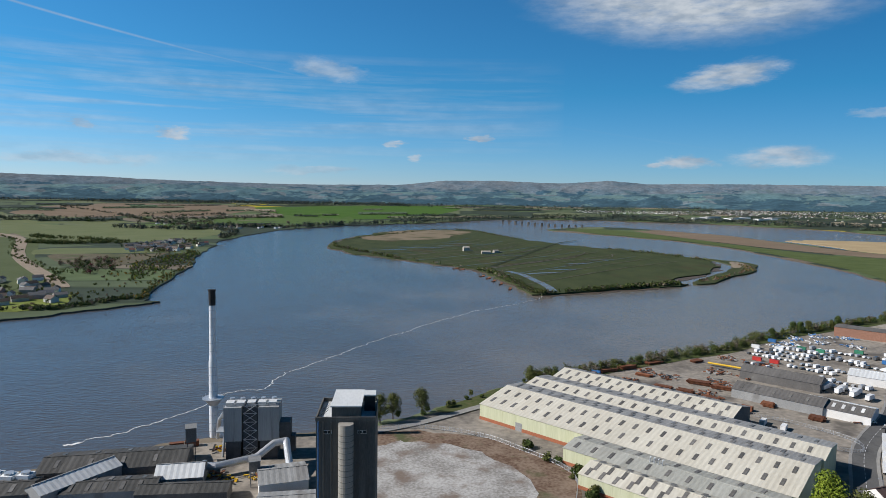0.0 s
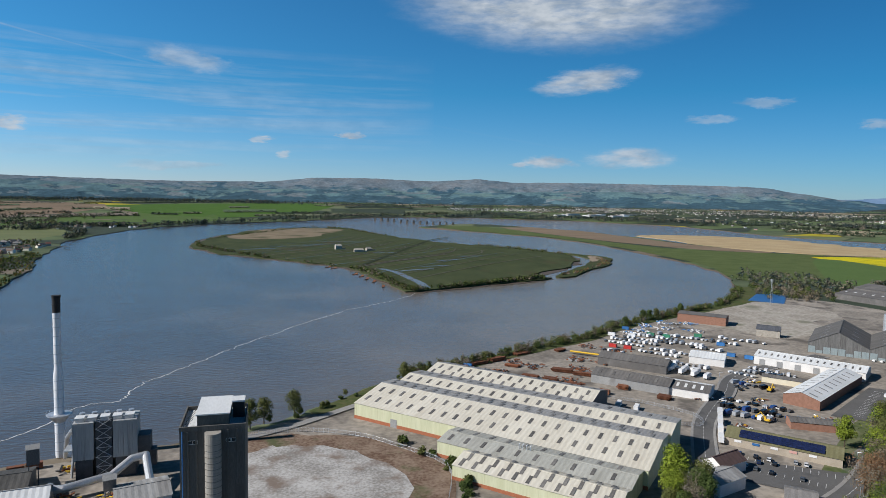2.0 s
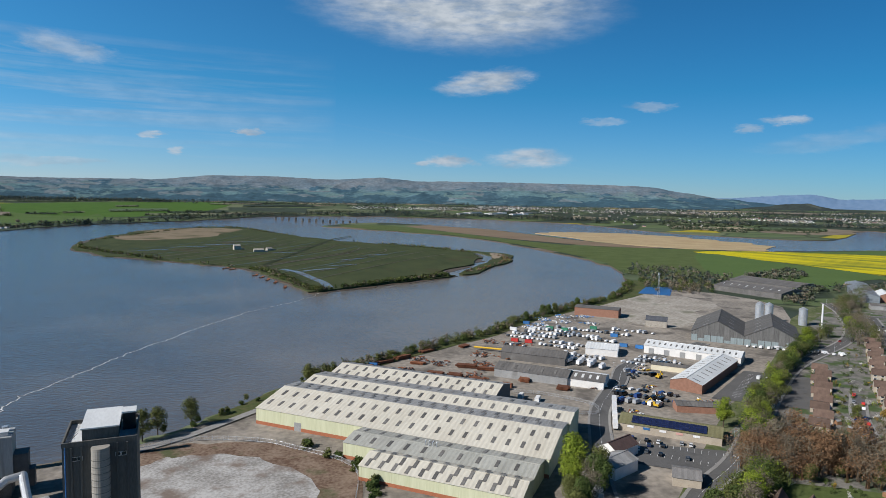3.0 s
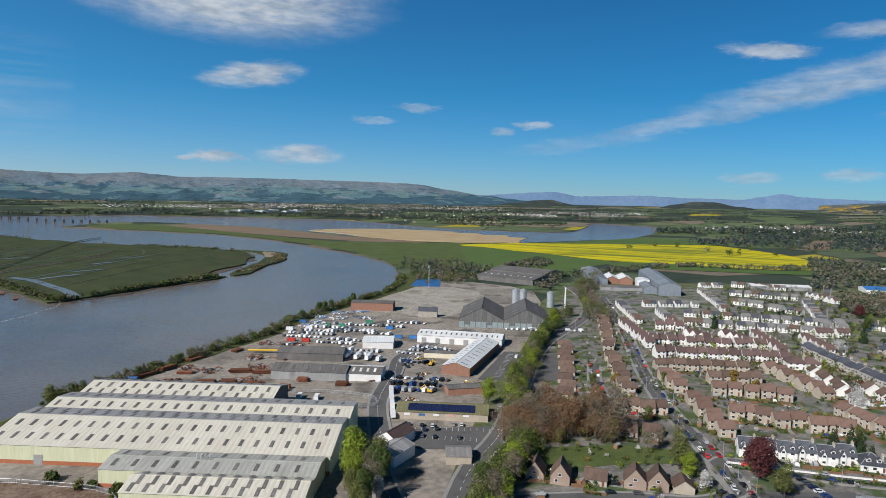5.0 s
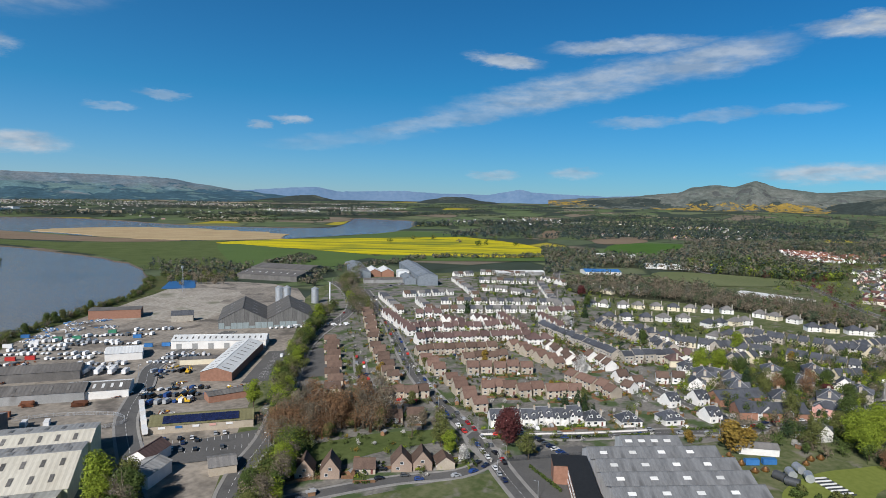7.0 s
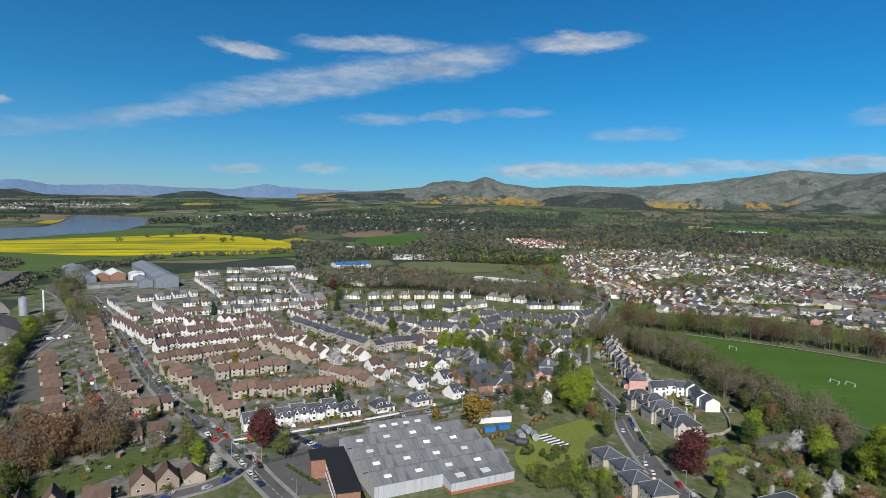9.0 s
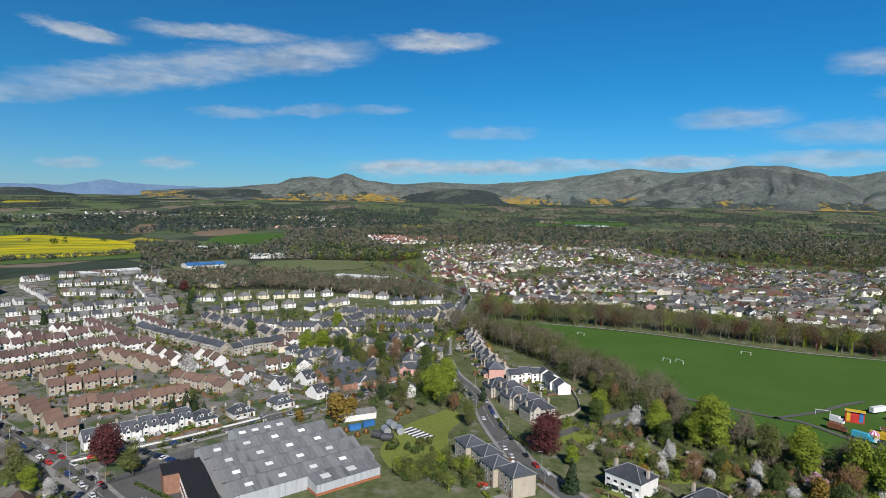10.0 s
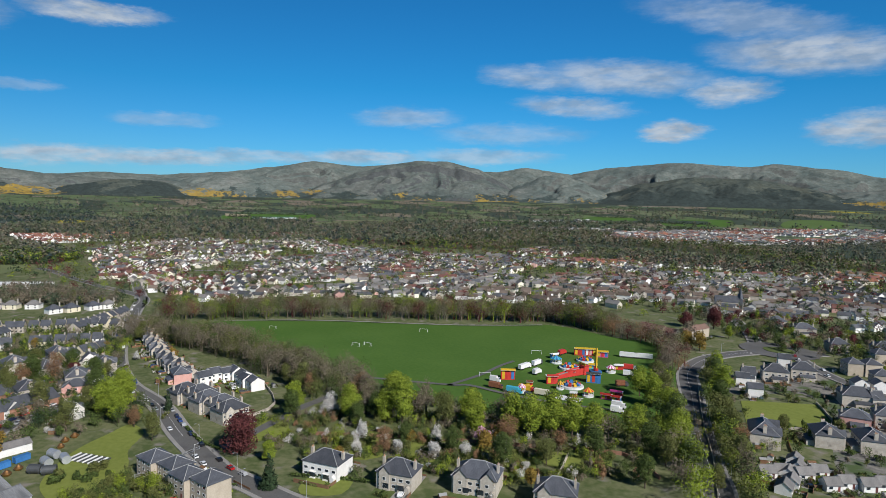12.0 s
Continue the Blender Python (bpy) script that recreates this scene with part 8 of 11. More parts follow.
for k, x, y, s in [("green_tree", 144, 214, 1.1), ("olive_tree", 150, 222, 1.1), ("bare_tree", 134, 203, 1.0), ("green_tree", 128, 200, .9), ("olive_tree", 122, 194, .9), ("lime_tree", 300, -137, 1.0), ("lime_tree", 304, -166, 1.2), ("bare_tree", 322, -158, 1.1), ("bare_tree", 285, -175, 1.1), ("lime_tree", 268, -192, 1.1), ("bare_tree", 256, -206, 1.0),
                   ("olive_tree", 396, 0, 1.0), ("green_tree", 405, -28, 1.0), ("lime_tree", 392, -40, 1.1), ("olive_tree", 384, -22, .9), ("lime_tree", 376, -40, 1.0), ("green_tree", 440, -30, .9), ("copper_beech", 452, -20, .6), ("olive_tree", 430, 14, .9), ("green_tree", 475, -20, .8), ("olive_tree", 492, 0, .9), ("russet_tree", 446, 8, .8),
                   ("green_tree", 236, -160, .8), ("blossom_tree", 226, -180, .9), ("olive_tree", 206, -190, .8), ("blossom_tree", 262, -122, .9), ("green_tree", 200, -214, .9), ("russet_tree", 214, -206, .7), ("amber_tree", 256, -112, .5), ("green_tree", 190, -240, 1.0), ("lime_tree", 205, -248, 1.1), ("olive_tree", 178, -236, .9), ("green_tree", 168, -210, .8)]:
    plant(k, x, y, s)
for k, (x, y) in enumerate(((226, 214), (233, 218), (240, 214), (247, 212), (254, 208), (261, 202), (267, 196), (272, 188), (236, 206), (250, 200), (262, 192))):
    plant("bare_tree" if k % 3 else "russet_tree", x, y, 1.15 + .1 * (k % 4))
NEARW = ["twig", "olivel", "twig", "leaf", "twig"]
GREENS = ["leaf", "olivel", "twig", "conifer", "leaf", "lime"]
# far copies of the leaf colours, cooled and dulled to hold distance haze
M["fleaf"], M["ftwig"] = leaf_mat("hazy_green_leaves", (.042, .063, .038), (.085, .108, .06), .2), leaf_mat("hazy_bare_twigs", (.085, .084, .064), (.145, .138, .105), .2)
M["fdark"], M["fpale"] = leaf_mat("hazy_dark_trees", (.026, .042, .042), (.048, .068, .062), .2), leaf_mat("far_olive_trees", (.07, .085, .05), (.115, .125, .07), .2)
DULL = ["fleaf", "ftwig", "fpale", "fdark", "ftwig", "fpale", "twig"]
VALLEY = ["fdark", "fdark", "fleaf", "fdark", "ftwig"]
# far field colours, less saturated and bluer: haze is put into them
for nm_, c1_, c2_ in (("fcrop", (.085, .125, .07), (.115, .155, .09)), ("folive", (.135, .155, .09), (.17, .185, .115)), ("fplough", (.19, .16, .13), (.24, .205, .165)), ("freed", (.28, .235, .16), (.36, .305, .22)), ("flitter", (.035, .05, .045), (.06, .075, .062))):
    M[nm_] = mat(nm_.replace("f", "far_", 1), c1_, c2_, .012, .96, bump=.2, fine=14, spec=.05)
wood("tree_belt", 170, on_line([(560, -72), (520, -98), (480, -120), (430, -132), (385, -142), (345, -156)], 13), "dense belt of bare and budding trees beside the playing field", NEARW, 81, (13, 18), .55, 130)
wood("tree_belt", 300, on_line([(622, -92), (592, -190), (540, -285), (476, -378), (440, -425), (395, -428)], 10), "line of tall bare and green trees behind the playing field", NEARW + ["lime", "copper"], 82, (14, 19), .6, 120)
wood("tree_belt", 90, on_line([(514, 380), (594, 451), (682, 533), (709, 545), (829, 614)], 10), "belt of budding and bare trees beside the road", ["olivel", "twig", "leaf", "twig"], 138, (9, 15), .6, 90)
wood("tree_belt", 230, on_line([(520, 425), (455, 386), (395, 348), (330, 302), (280, 264), (240, 224), (215, 198), (180, 180), (150, 160)], 5), "hedge of green trees along the road", ["leaf", "olivel", "twig", "leaf", "olivel", "lime"], 83, (7, 12), .5, 110)
wood("river_scrub", 420, on_line([(60, 414), (100, 436), (165, 478), (230, 514), (280, 556), (373, 612), (441, 650), (515, 715), (560, 775)], 5), "scrub and bushes along the near river bank", ["leaf", "olivel", "olivel", "twig"], 84, (3, 7), .5, 45)
wood("river_scrub", 70, in_area([(545, 700), (600, 800), (680, 800), (660, 700), (600, 660)]), "rough trees round the blue yard", NEARW, 85, (5, 9), .7, 60)
wood("russet_thicket", 62, on_line([(226, 212), (240, 212), (258, 202), (270, 188)], 10), "thicket of russet-brown bare poplars", ["russet", "twig", "russet"], 86, (12, 17), .42, 170)
wood("garden_shrubs", 1100, in_area([(190, 190), (300, 240), (420, 330), (560, 420), (600, 300), (480, 90), (420, -40), (340, 30), (300, 90), (230, 130)]), "small garden shrubs between the houses", ["leaf", "olivel", "lime", "leaf", "olivel", "ambers", "blossom"], 87, (1.4, 4.0), .36, 20)
wood("garden_shrubs", 430, in_area([(150, -340), (190, -170), (250, -90), (330, -90), (300, -200), (240, -240), (200, -330)]), "shrubs and small trees in villa gardens", ["leaf", "olivel", "twig", "lime", "olivel", "lime"], 88, (2.5, 6.5), .42, 34)
wood("garden_shrubs", 620, in_area([(340, -60), (420, 70), (600, 60), (640, -60), (560, -66), (430, -40)]), "shrubs and trees in town gardens", GREENS, 89, (2.5, 7), .45, 26)
wood("road_trees", 46, on_line([(60, -150), (120, -215), (160, -262), (190, -298), (228, -345), (262, -392)], 4), "dense green roadside trees", ["lime", "leaf", "olivel"], 90, (9, 13), .55, 140)
wood("road_trees", 40, on_line([(80, -130), (150, -215), (185, -255), (225, -292), (262, -335)], 5), "row of bright green roadside trees", ["lime", "lime", "leaf", "twig"], 91, (9, 14), .55, 140)
wood("park_trees", 60, on_line([(420, -432), (385, -430), (350, -425), (318, -418), (296, -392), (282, -362)], 9), "tall brown and green trees at the corner of the park", ["twig", "olivel", "twig", "copper", "russet"], 136, (10, 16), .5, 110)
wood("park_trees", 46, on_line([(352, -128), (330, -150), (300, -165), (272, -185), (246, -208), (222, -232), (200, -255)], 7), "row of tall spring trees between the gardens and the park", ["lime", "twig", "leaf", "olivel", "twig"], 131, (9, 14), .5, 130)
wood("garden_shrubs", 300, in_area([(290, -95), (330, -130), (322, -160), (250, -190), (196, -235), (168, -215), (225, -140)]), "fruit trees and shrubs in the villa gardens", ["leaf", "olivel", "twig", "blossom", "leaf", "russet", "olivel"], 132, (2, 5.5), .36, 60)
wood("garden_shrubs", 260, in_area([(345, -45), (345, 20), (420, 60), (520, 60), (600, -20), (560, -66), (430, -40), (380, -50)]), "garden trees round the old stone houses", ["leaf", "olivel", "twig", "leaf", "lime", "conifer"], 133, (4, 9), .5, 70)
wood("garden_shrubs", 200, in_area([(225, -345), (215, -440), (165, -440), (95, -340), (120, -285), (170, -310)]), "hedges and shrubs round the stone houses", ["leaf", "olivel", "twig", "leaf"], 134, (2, 5.5), .4, 50)
wood("works_scrub", 90, in_area([(262, -5), (290, -8), (282, -32), (262, -48), (246, -30)]), "olive scrub behind the works yard", ["olivel", "lime", "leaf", "olivel"], 135, (3, 6.5), .36, 80)
wood("wood", 1100, in_area([(500, -1330), (900, -1450), (960, -1600), (860, -2080), (700, -2300), (300, -2000), (250, -1400)]), "bare and green woodland beyond the old town", DULL, 137, (9, 16), 1.5, 14)
wood("town_trees", 300, in_area([(150, -440), (120, -600), (330, -640), (420, -580), (330, -520), (240, -480)]), "trees round the town junction", GREENS + ["copper"], 92, (5, 9), .6, 70)
wood("town_trees", 3300, in_area([(620, -140), (800, 40), (1500, 60), (1800, -200), (1400, -700), (900, -1200), (200, -1250), (0, -700), (150, -500), (330, -540), (480, -500), (600, -350)]), "garden and street trees scattered among the houses", GREENS + ["copper"], 41, (5, 12), .85, 26)
wood("estate_trees", 900, in_area([(440, 280), (900, 440), (960, 320), (700, 100), (640, -60), (500, -40), (470, 60)]), "small garden trees among estate houses", GREENS, 42, (3, 7), .7, 18)
wood("wood", 760, in_area([(800, 250), (812, 140), (770, 44), (735, -30), (720, -70), (750, -75), (840, -20), (932, 81), (975, 260), (900, 300)]), "belt of bare and green woodland behind the houses", ["twig", "ftwig", "twig", "fpale", "fleaf", "twig"], 43, (8, 13), 1.1, 24)
wood("wood", 1700, in_area([(1150, 330), (1500, 380), (1900, 280), (2200, 40), (2100, -200), (1870, 60), (1560, 30), (1300, -60), (1211, -60), (1150, 0), (1150, 180)]), "mixed woodland beyond the town", DULL, 44, (9, 16), 1.7)
wood("wood", 420, in_area([(950, 350), (1050, 380), (1500, 560), (1480, 420), (1150, 300)]), "belt of woodland beside the rape field", DULL, 45, (6, 11), 1.5)
wood("wood", 3200, in_area([(1500, -100), (2100, 0), (2500, -300), (2300, -900), (1900, -1400), (1400, -1600), (1000, -1250), (1300, -800), (1500, -400)]), "woodland between the town and the hills", DULL + ["fpale"], 46, (9, 17), 1.9)
wood("wood", 500, in_area([(560, -1180), (1000, -1050), (1050, -900), (700, -900), (480, -1000)]), "line of bare woodland behind the houses", DULL, 47, (9, 15), 1.5)
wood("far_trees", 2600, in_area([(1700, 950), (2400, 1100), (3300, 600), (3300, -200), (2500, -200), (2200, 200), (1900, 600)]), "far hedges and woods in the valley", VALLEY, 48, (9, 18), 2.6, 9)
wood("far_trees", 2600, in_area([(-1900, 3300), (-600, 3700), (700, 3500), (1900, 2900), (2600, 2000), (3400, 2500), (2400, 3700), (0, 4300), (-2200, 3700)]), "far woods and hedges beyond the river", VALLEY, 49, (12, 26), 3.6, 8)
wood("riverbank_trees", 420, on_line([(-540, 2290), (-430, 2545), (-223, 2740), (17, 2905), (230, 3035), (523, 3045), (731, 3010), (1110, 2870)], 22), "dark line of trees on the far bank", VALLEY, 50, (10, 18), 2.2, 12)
wood("riverbank_trees", 190, in_area([(-560, 1300), (-450, 1180), (-400, 1053), (-400, 900), (-350, 740), (-420, 700), (-480, 860), (-560, 1050), (-620, 1200)]), "scrub and trees along the far shore", ["leaf", "olivel", "leaf", "twig", "ambers"], 51, (1.6, 4), .5, 34)
wood("riverbank_trees", 50, in_area([(-600, 820), (-480, 770), (-380, 700), (-430, 640), (-560, 700)]), "trees round the houses across the river", GREENS, 52, (3, 6), .6, 44)
wood("hedge", 240, on_line([(-1550, 1800), (-1150, 1640), (-790, 1160), (-560, 900), (-520, 720), (-900, 545)], 10), "overgrown hedge beside the track", ["leaf", "olivel", "leaf"], 53, (2, 5), .6, 34)
wood("hedge", 320, on_line([(-1700, 2400), (-1207, 2740), (-1019, 2900), (-950, 2340), (-680, 2000), (-600, 1700)], 12), "hedges and field trees", DULL, 54, (6, 12), 2.0, 10)
wood("hedge", 260, on_line([(640, 560), (760, 640), (930, 640), (1090, 640), (1190, 520), (1290, 450)], 12), "line of trees below the rape field", DULL, 55, (6, 9), 1.3, 14)
wood("island_scrub", 1100, on_line([(-270, 1500), (-100, 1232), (54, 1046), (90, 930), (118, 802), (191, 836), (262, 875), (330, 912)], 5), "low scrub along the island shore", ["leaf", "olivel", "leaf", "twig"], 56, (2.5, 6), .9, 12)
wood("island_scrub", 520, on_line([(330, 1640), (500, 1395), (515, 1310), (190, 1950), (80, 2300), (-60, 2300), (-270, 1740), (-275, 1540)], 4), "thin line of bushes on the far island shore", ["leaf", "olivel", "twig"], 57, (2, 5), 1.1, 8)
wood("island_scrub", 90, on_line([(368, 942), (444, 1010), (535, 1130), (560, 1230)], 7), "reedy scrub on the spit", ["russet", "olivel", "twig"], 58, (2, 4), .9, 12)
wood("hedge", 200, in_area([(620, 880), (720, 980), (780, 900), (760, 760), (640, 730), (600, 800)]), "trees round the riverside farm", DULL, 59, (4, 8), 1.2, 14)
wood("hedge", 160, in_area([(800, 800), (980, 880), (940, 800), (830, 740)]), "clump of dark trees in a field", DULL, 60, (4, 7), 1.3, 12)
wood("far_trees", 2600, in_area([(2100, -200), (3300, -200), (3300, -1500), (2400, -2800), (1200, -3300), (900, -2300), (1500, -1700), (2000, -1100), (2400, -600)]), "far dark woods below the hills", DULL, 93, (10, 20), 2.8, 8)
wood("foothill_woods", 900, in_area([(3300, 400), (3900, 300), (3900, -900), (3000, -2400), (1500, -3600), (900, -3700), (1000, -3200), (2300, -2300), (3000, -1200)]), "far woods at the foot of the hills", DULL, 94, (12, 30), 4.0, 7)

wood("wood", 420, in_area([(1200, -66), (1435, 60), (1340, 190), (1180, 170), (1160, 60), (1120, -10)]), "dark conifers and green trees at the edge of town", ["conifer", "leaf", "conifer", "olivel", "lime"], 101, (8, 15), 1.2, 22)
wood("wood", 1500, in_area([(1106, -858), (1180, -1050), (1133, -1200), (904, -1250), (500, -1200), (500, -1330), (900, -1450), (1095, -1600), (1398, -1570), (1560, -1375), (1450, -1000), (1300, -700)]), "thick bare woodland behind the town", ["twig", "olivel", "twig", "leaf", "conifer"], 102, (9, 16), 1.5, 12)
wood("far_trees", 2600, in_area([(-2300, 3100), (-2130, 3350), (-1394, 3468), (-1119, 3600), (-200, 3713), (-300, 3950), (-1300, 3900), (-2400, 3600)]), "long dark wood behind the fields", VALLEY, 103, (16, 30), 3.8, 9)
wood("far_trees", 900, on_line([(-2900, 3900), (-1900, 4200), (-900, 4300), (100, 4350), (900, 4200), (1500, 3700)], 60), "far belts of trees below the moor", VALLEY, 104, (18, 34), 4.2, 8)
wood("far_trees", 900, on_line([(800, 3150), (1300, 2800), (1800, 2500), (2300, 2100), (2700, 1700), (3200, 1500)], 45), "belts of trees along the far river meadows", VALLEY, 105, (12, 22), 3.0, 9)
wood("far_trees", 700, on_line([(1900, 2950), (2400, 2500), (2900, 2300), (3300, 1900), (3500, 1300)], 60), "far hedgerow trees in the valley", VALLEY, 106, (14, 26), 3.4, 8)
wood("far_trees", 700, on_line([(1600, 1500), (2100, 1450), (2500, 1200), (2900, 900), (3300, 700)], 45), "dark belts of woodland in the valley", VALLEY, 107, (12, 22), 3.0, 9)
wood("hedge", 160, on_line([(-1080, 1660), (-1000, 1603), (-872, 1571), (-760, 1480)], 18), "bushes and trees round a paddock", ["leaf", "olivel", "leaf"], 108, (4, 8), .9, 30)
wood("hedge", 260, on_line([(-1800, 2960), (-1400, 2720), (-1230, 2560), (-900, 2320), (-560, 2280)], 14), "field hedges with trees", DULL, 109, (6, 13), 2.0, 12)
wood("field_trees", 26, in_area([(-1500, 2500), (-700, 2900), (-600, 2300), (-1000, 1900)]), "lone trees standing in the fields", ["twig", "leaf", "olivel"], 110, (10, 17), 2.0, 30)
wood("field_trees", 14, in_area([(1300, 900), (1900, 1100), (1850, 600), (1500, 640)]), "lone trees along the rape field", ["twig", "leaf", "olivel"], 111, (9, 14), 1.4, 40)

wood("town_trees", 950, in_area([(0, -600), (60, -480), (180, -540), (300, -640), (260, -820), (420, -960), (200, -1150), (-100, -1000)]), "old trees among the stone houses", GREENS + ["copper", "twig"], 112, (7, 14), 1.0, 24)
wood("town_trees", 700, in_area([(690, -140), (940, -75), (1352, -82), (1506, -173), (1717, -635), (1308, -560), (1000, -700), (700, -820), (420, -950), (330, -640), (600, -400)]), "dark garden trees and conifers between the houses", ["conifer", "leaf", "conifer", "twig", "copper", "lime"], 113, (6, 12), .9, 24)


BUSHY = ["leaf", "olivel", "leaf", "twig", "conifer"]
wood("riverbank_trees", 90, in_area([(-629, 1020), (-533, 886), (-509, 923), (-507, 974), (-587, 1120), (-638, 1112)]), "tall dark trees round a farmhouse", ["conifer", "leaf", "leaf", "twig", "copper"], 121, (4, 8), .6, 60)
wood("riverbank_trees", 420, in_area([(-520, 1035), (-426, 850), (-427, 901), (-442, 1007), (-446, 1094), (-520, 1300), (-530, 1128)]), "dense low scrub above the far shore", ["leaf", "olivel", "leaf", "lime", "twig"], 122, (1.6, 4), .5, 34)
wood("riverbank_trees", 420, on_line([(-354, 707), (-355, 748), (-398, 905), (-424, 1052), (-484, 1227), (-530, 1309)], 9), "bushes along the far shore", ["leaf", "olivel", "leaf", "ambers"], 123, (1.4, 3.4), .45, 34)
wood("hedge", 260, on_line([(-520, 590), (-436, 633), (-401, 637), (-383, 666), (-365, 713)], 7), "thick hedge with garden trees", BUSHY, 124, (2, 4.5), .5, 44)
wood("hedge", 170, on_line([(-960, 1460), (-875, 1438), (-801, 1492)], 16), "wild hedge across a pasture", ["leaf", "olivel", "leaf"], 125, (4, 8), .8, 40)
wood("hedge", 150, on_line([(-715, 1400), (-668, 1600), (-614, 1510), (-571, 1301), (-632, 1331)], 20), "trees and gardens of the hamlet", ["leaf", "olivel", "twig"], 126, (3, 6), .8, 30)
wood("hedge", 240, on_line([(-1100, 2120), (-840, 2080), (-799, 2280), (-640, 2310)], 22), "trees along the upper shore", VALLEY, 127, (7, 14), 2.0, 12)


def far_farmland():
    """Long strips of far fields along the valley, each with a hedge of trees on its near edge."""
    r0 = random.Random(515)
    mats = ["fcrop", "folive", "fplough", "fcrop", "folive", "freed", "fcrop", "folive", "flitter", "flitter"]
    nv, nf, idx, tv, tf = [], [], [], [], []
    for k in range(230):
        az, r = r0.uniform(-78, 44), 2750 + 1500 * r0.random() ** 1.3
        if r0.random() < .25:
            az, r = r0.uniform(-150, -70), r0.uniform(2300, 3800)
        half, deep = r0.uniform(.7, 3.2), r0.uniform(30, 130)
        mi = r0.randrange(len(mats))
        base, cols, sk = len(nv), 9, r0.uniform(-60, 60)
        ok = True
        for i in range(cols):
            a = radians(az - half + 2 * half * i / (cols - 1))
            for j in range(4):
                q = r + deep * j / 3 + sk * (i / (cols - 1) - .5)
                x, y = -math.sin(a) * q, math.cos(a) * q
                ok = ok and not inside((x, y), river_line)
                nv.append((x, y, zg(x, y) + .55 + .012 * k))
        if not ok:
            del nv[base:]
            continue
        for i in range(cols - 1):
            for j in range(3):
                o = base + i * 4 + j
                nf.append((o, o + 1, o + 5, o + 4))
                idx.append(mi)
        n = int(half * 46)
        for _ in range(n):
            u = r0.random()
            a = radians(az - half + 2 * half * u)
            q = r - 4 + sk * (u - .5) + r0.uniform(-6, 6)
            x, y = -math.sin(a) * q, math.cos(a) * q
            s = q / far_true(q)
            h, w, z = r0.uniform(5, 17) * s, r0.uniform(5, 13) * s, zg(x, y) + .4
            for _ in range(7):
                p = Vector((x + r0.gauss(0, .4) * w, y + r0.gauss(0, .4) * w, z + h * r0.uniform(.05, .95)))
                o, t = len(tv), w * r0.uniform(.3, .6)
                tv += [tuple(p + Vector((r0.uniform(-1, 1), r0.uniform(-1, 1), r0.uniform(-.8, .8))) * t) for _ in range(3)]
                tf.append((o, o + 1, o + 2))
    tagged(new("far_fields", mesh_of("far_fields", nv, nf, [M[m] for m in mats], idx)), "strips of green, brown and pale far fields", "fields", kind="stuff")
    tagged(new("far_hedgerows", mesh_of("far_hedgerows", tv, tf, M["fleaf"])), "dark hedgerows between the far fields", "hedges", kind="stuff")


far_farmland()

# ---- gardens round the houses ----
def plots():
    r0 = random.Random(5)
    lawn, drive, fence = ([], []), ([], []), ([], [])

    def quad(dst, x, y, rot, x0, y0, x1, y1, z0, z1=None):
        c_, s_ = math.cos(radians(rot)), math.sin(radians(rot))
        v, f = box_data([(x0, y0, z0, x1, y1, z1)])
        k = len(dst[0])
        dst[0].extend((x + c_ * q[0] - s_ * q[1], y + s_ * q[0] + c_ * q[1], q[2]) for q in v)
        dst[1].extend(tuple(i + k for i in q) for q in f)
    for x, y, rot, l, d in PLOTS:
        for side in (-1, 1):
            y0, y1 = d / 2 + .6, d / 2 + r0.uniform(5, 9)
            z = .27 + r0.uniform(0, .03)
            w = l * r0.uniform(.25, .5)
            if r0.random() < .7:
                quad(lawn, x, y, rot, -l / 2, *sorted((side * y0, side * y1))[:1], -l / 2 + l - w, sorted((side * y0, side * y1))[1], .1, z)
            if r0.random() < .7:
                quad(drive, x, y, rot, l / 2 - w, *sorted((side * y0, side * y1))[:1], l / 2 - .2, sorted((side * y0, side * y1))[1], .1, z + .01)
            if r0.random() < .55:
                q = side * y1
                quad(fence, x, y, rot, -l / 2, q - .06, l / 2, q + .06, .1, r0.uniform(1.1, 1.9))
            if r0.random() < .5:
                q = l / 2
                quad(fence, x, y, rot, q - .05, *sorted((side * y0, side * y1))[:1], q + .05, sorted((side * y0, side * y1))[1], .1, r0.uniform(1.1, 1.8))
    tagged(new("lawn_patches", mesh_of("lawn_patches", *lawn, M["grass"])), "small green lawns round the houses", "lawn", kind="stuff")
    tagged(new("driveways", mesh_of("driveways", *drive, M["pave"])), "pale paved drives and patios beside houses", "driveway", kind="stuff")
    tagged(new("garden_fences", mesh_of("garden_fences", *fence, M["fencewood"])), "brown wooden fences between the gardens", "fence", kind="stuff")


plots()


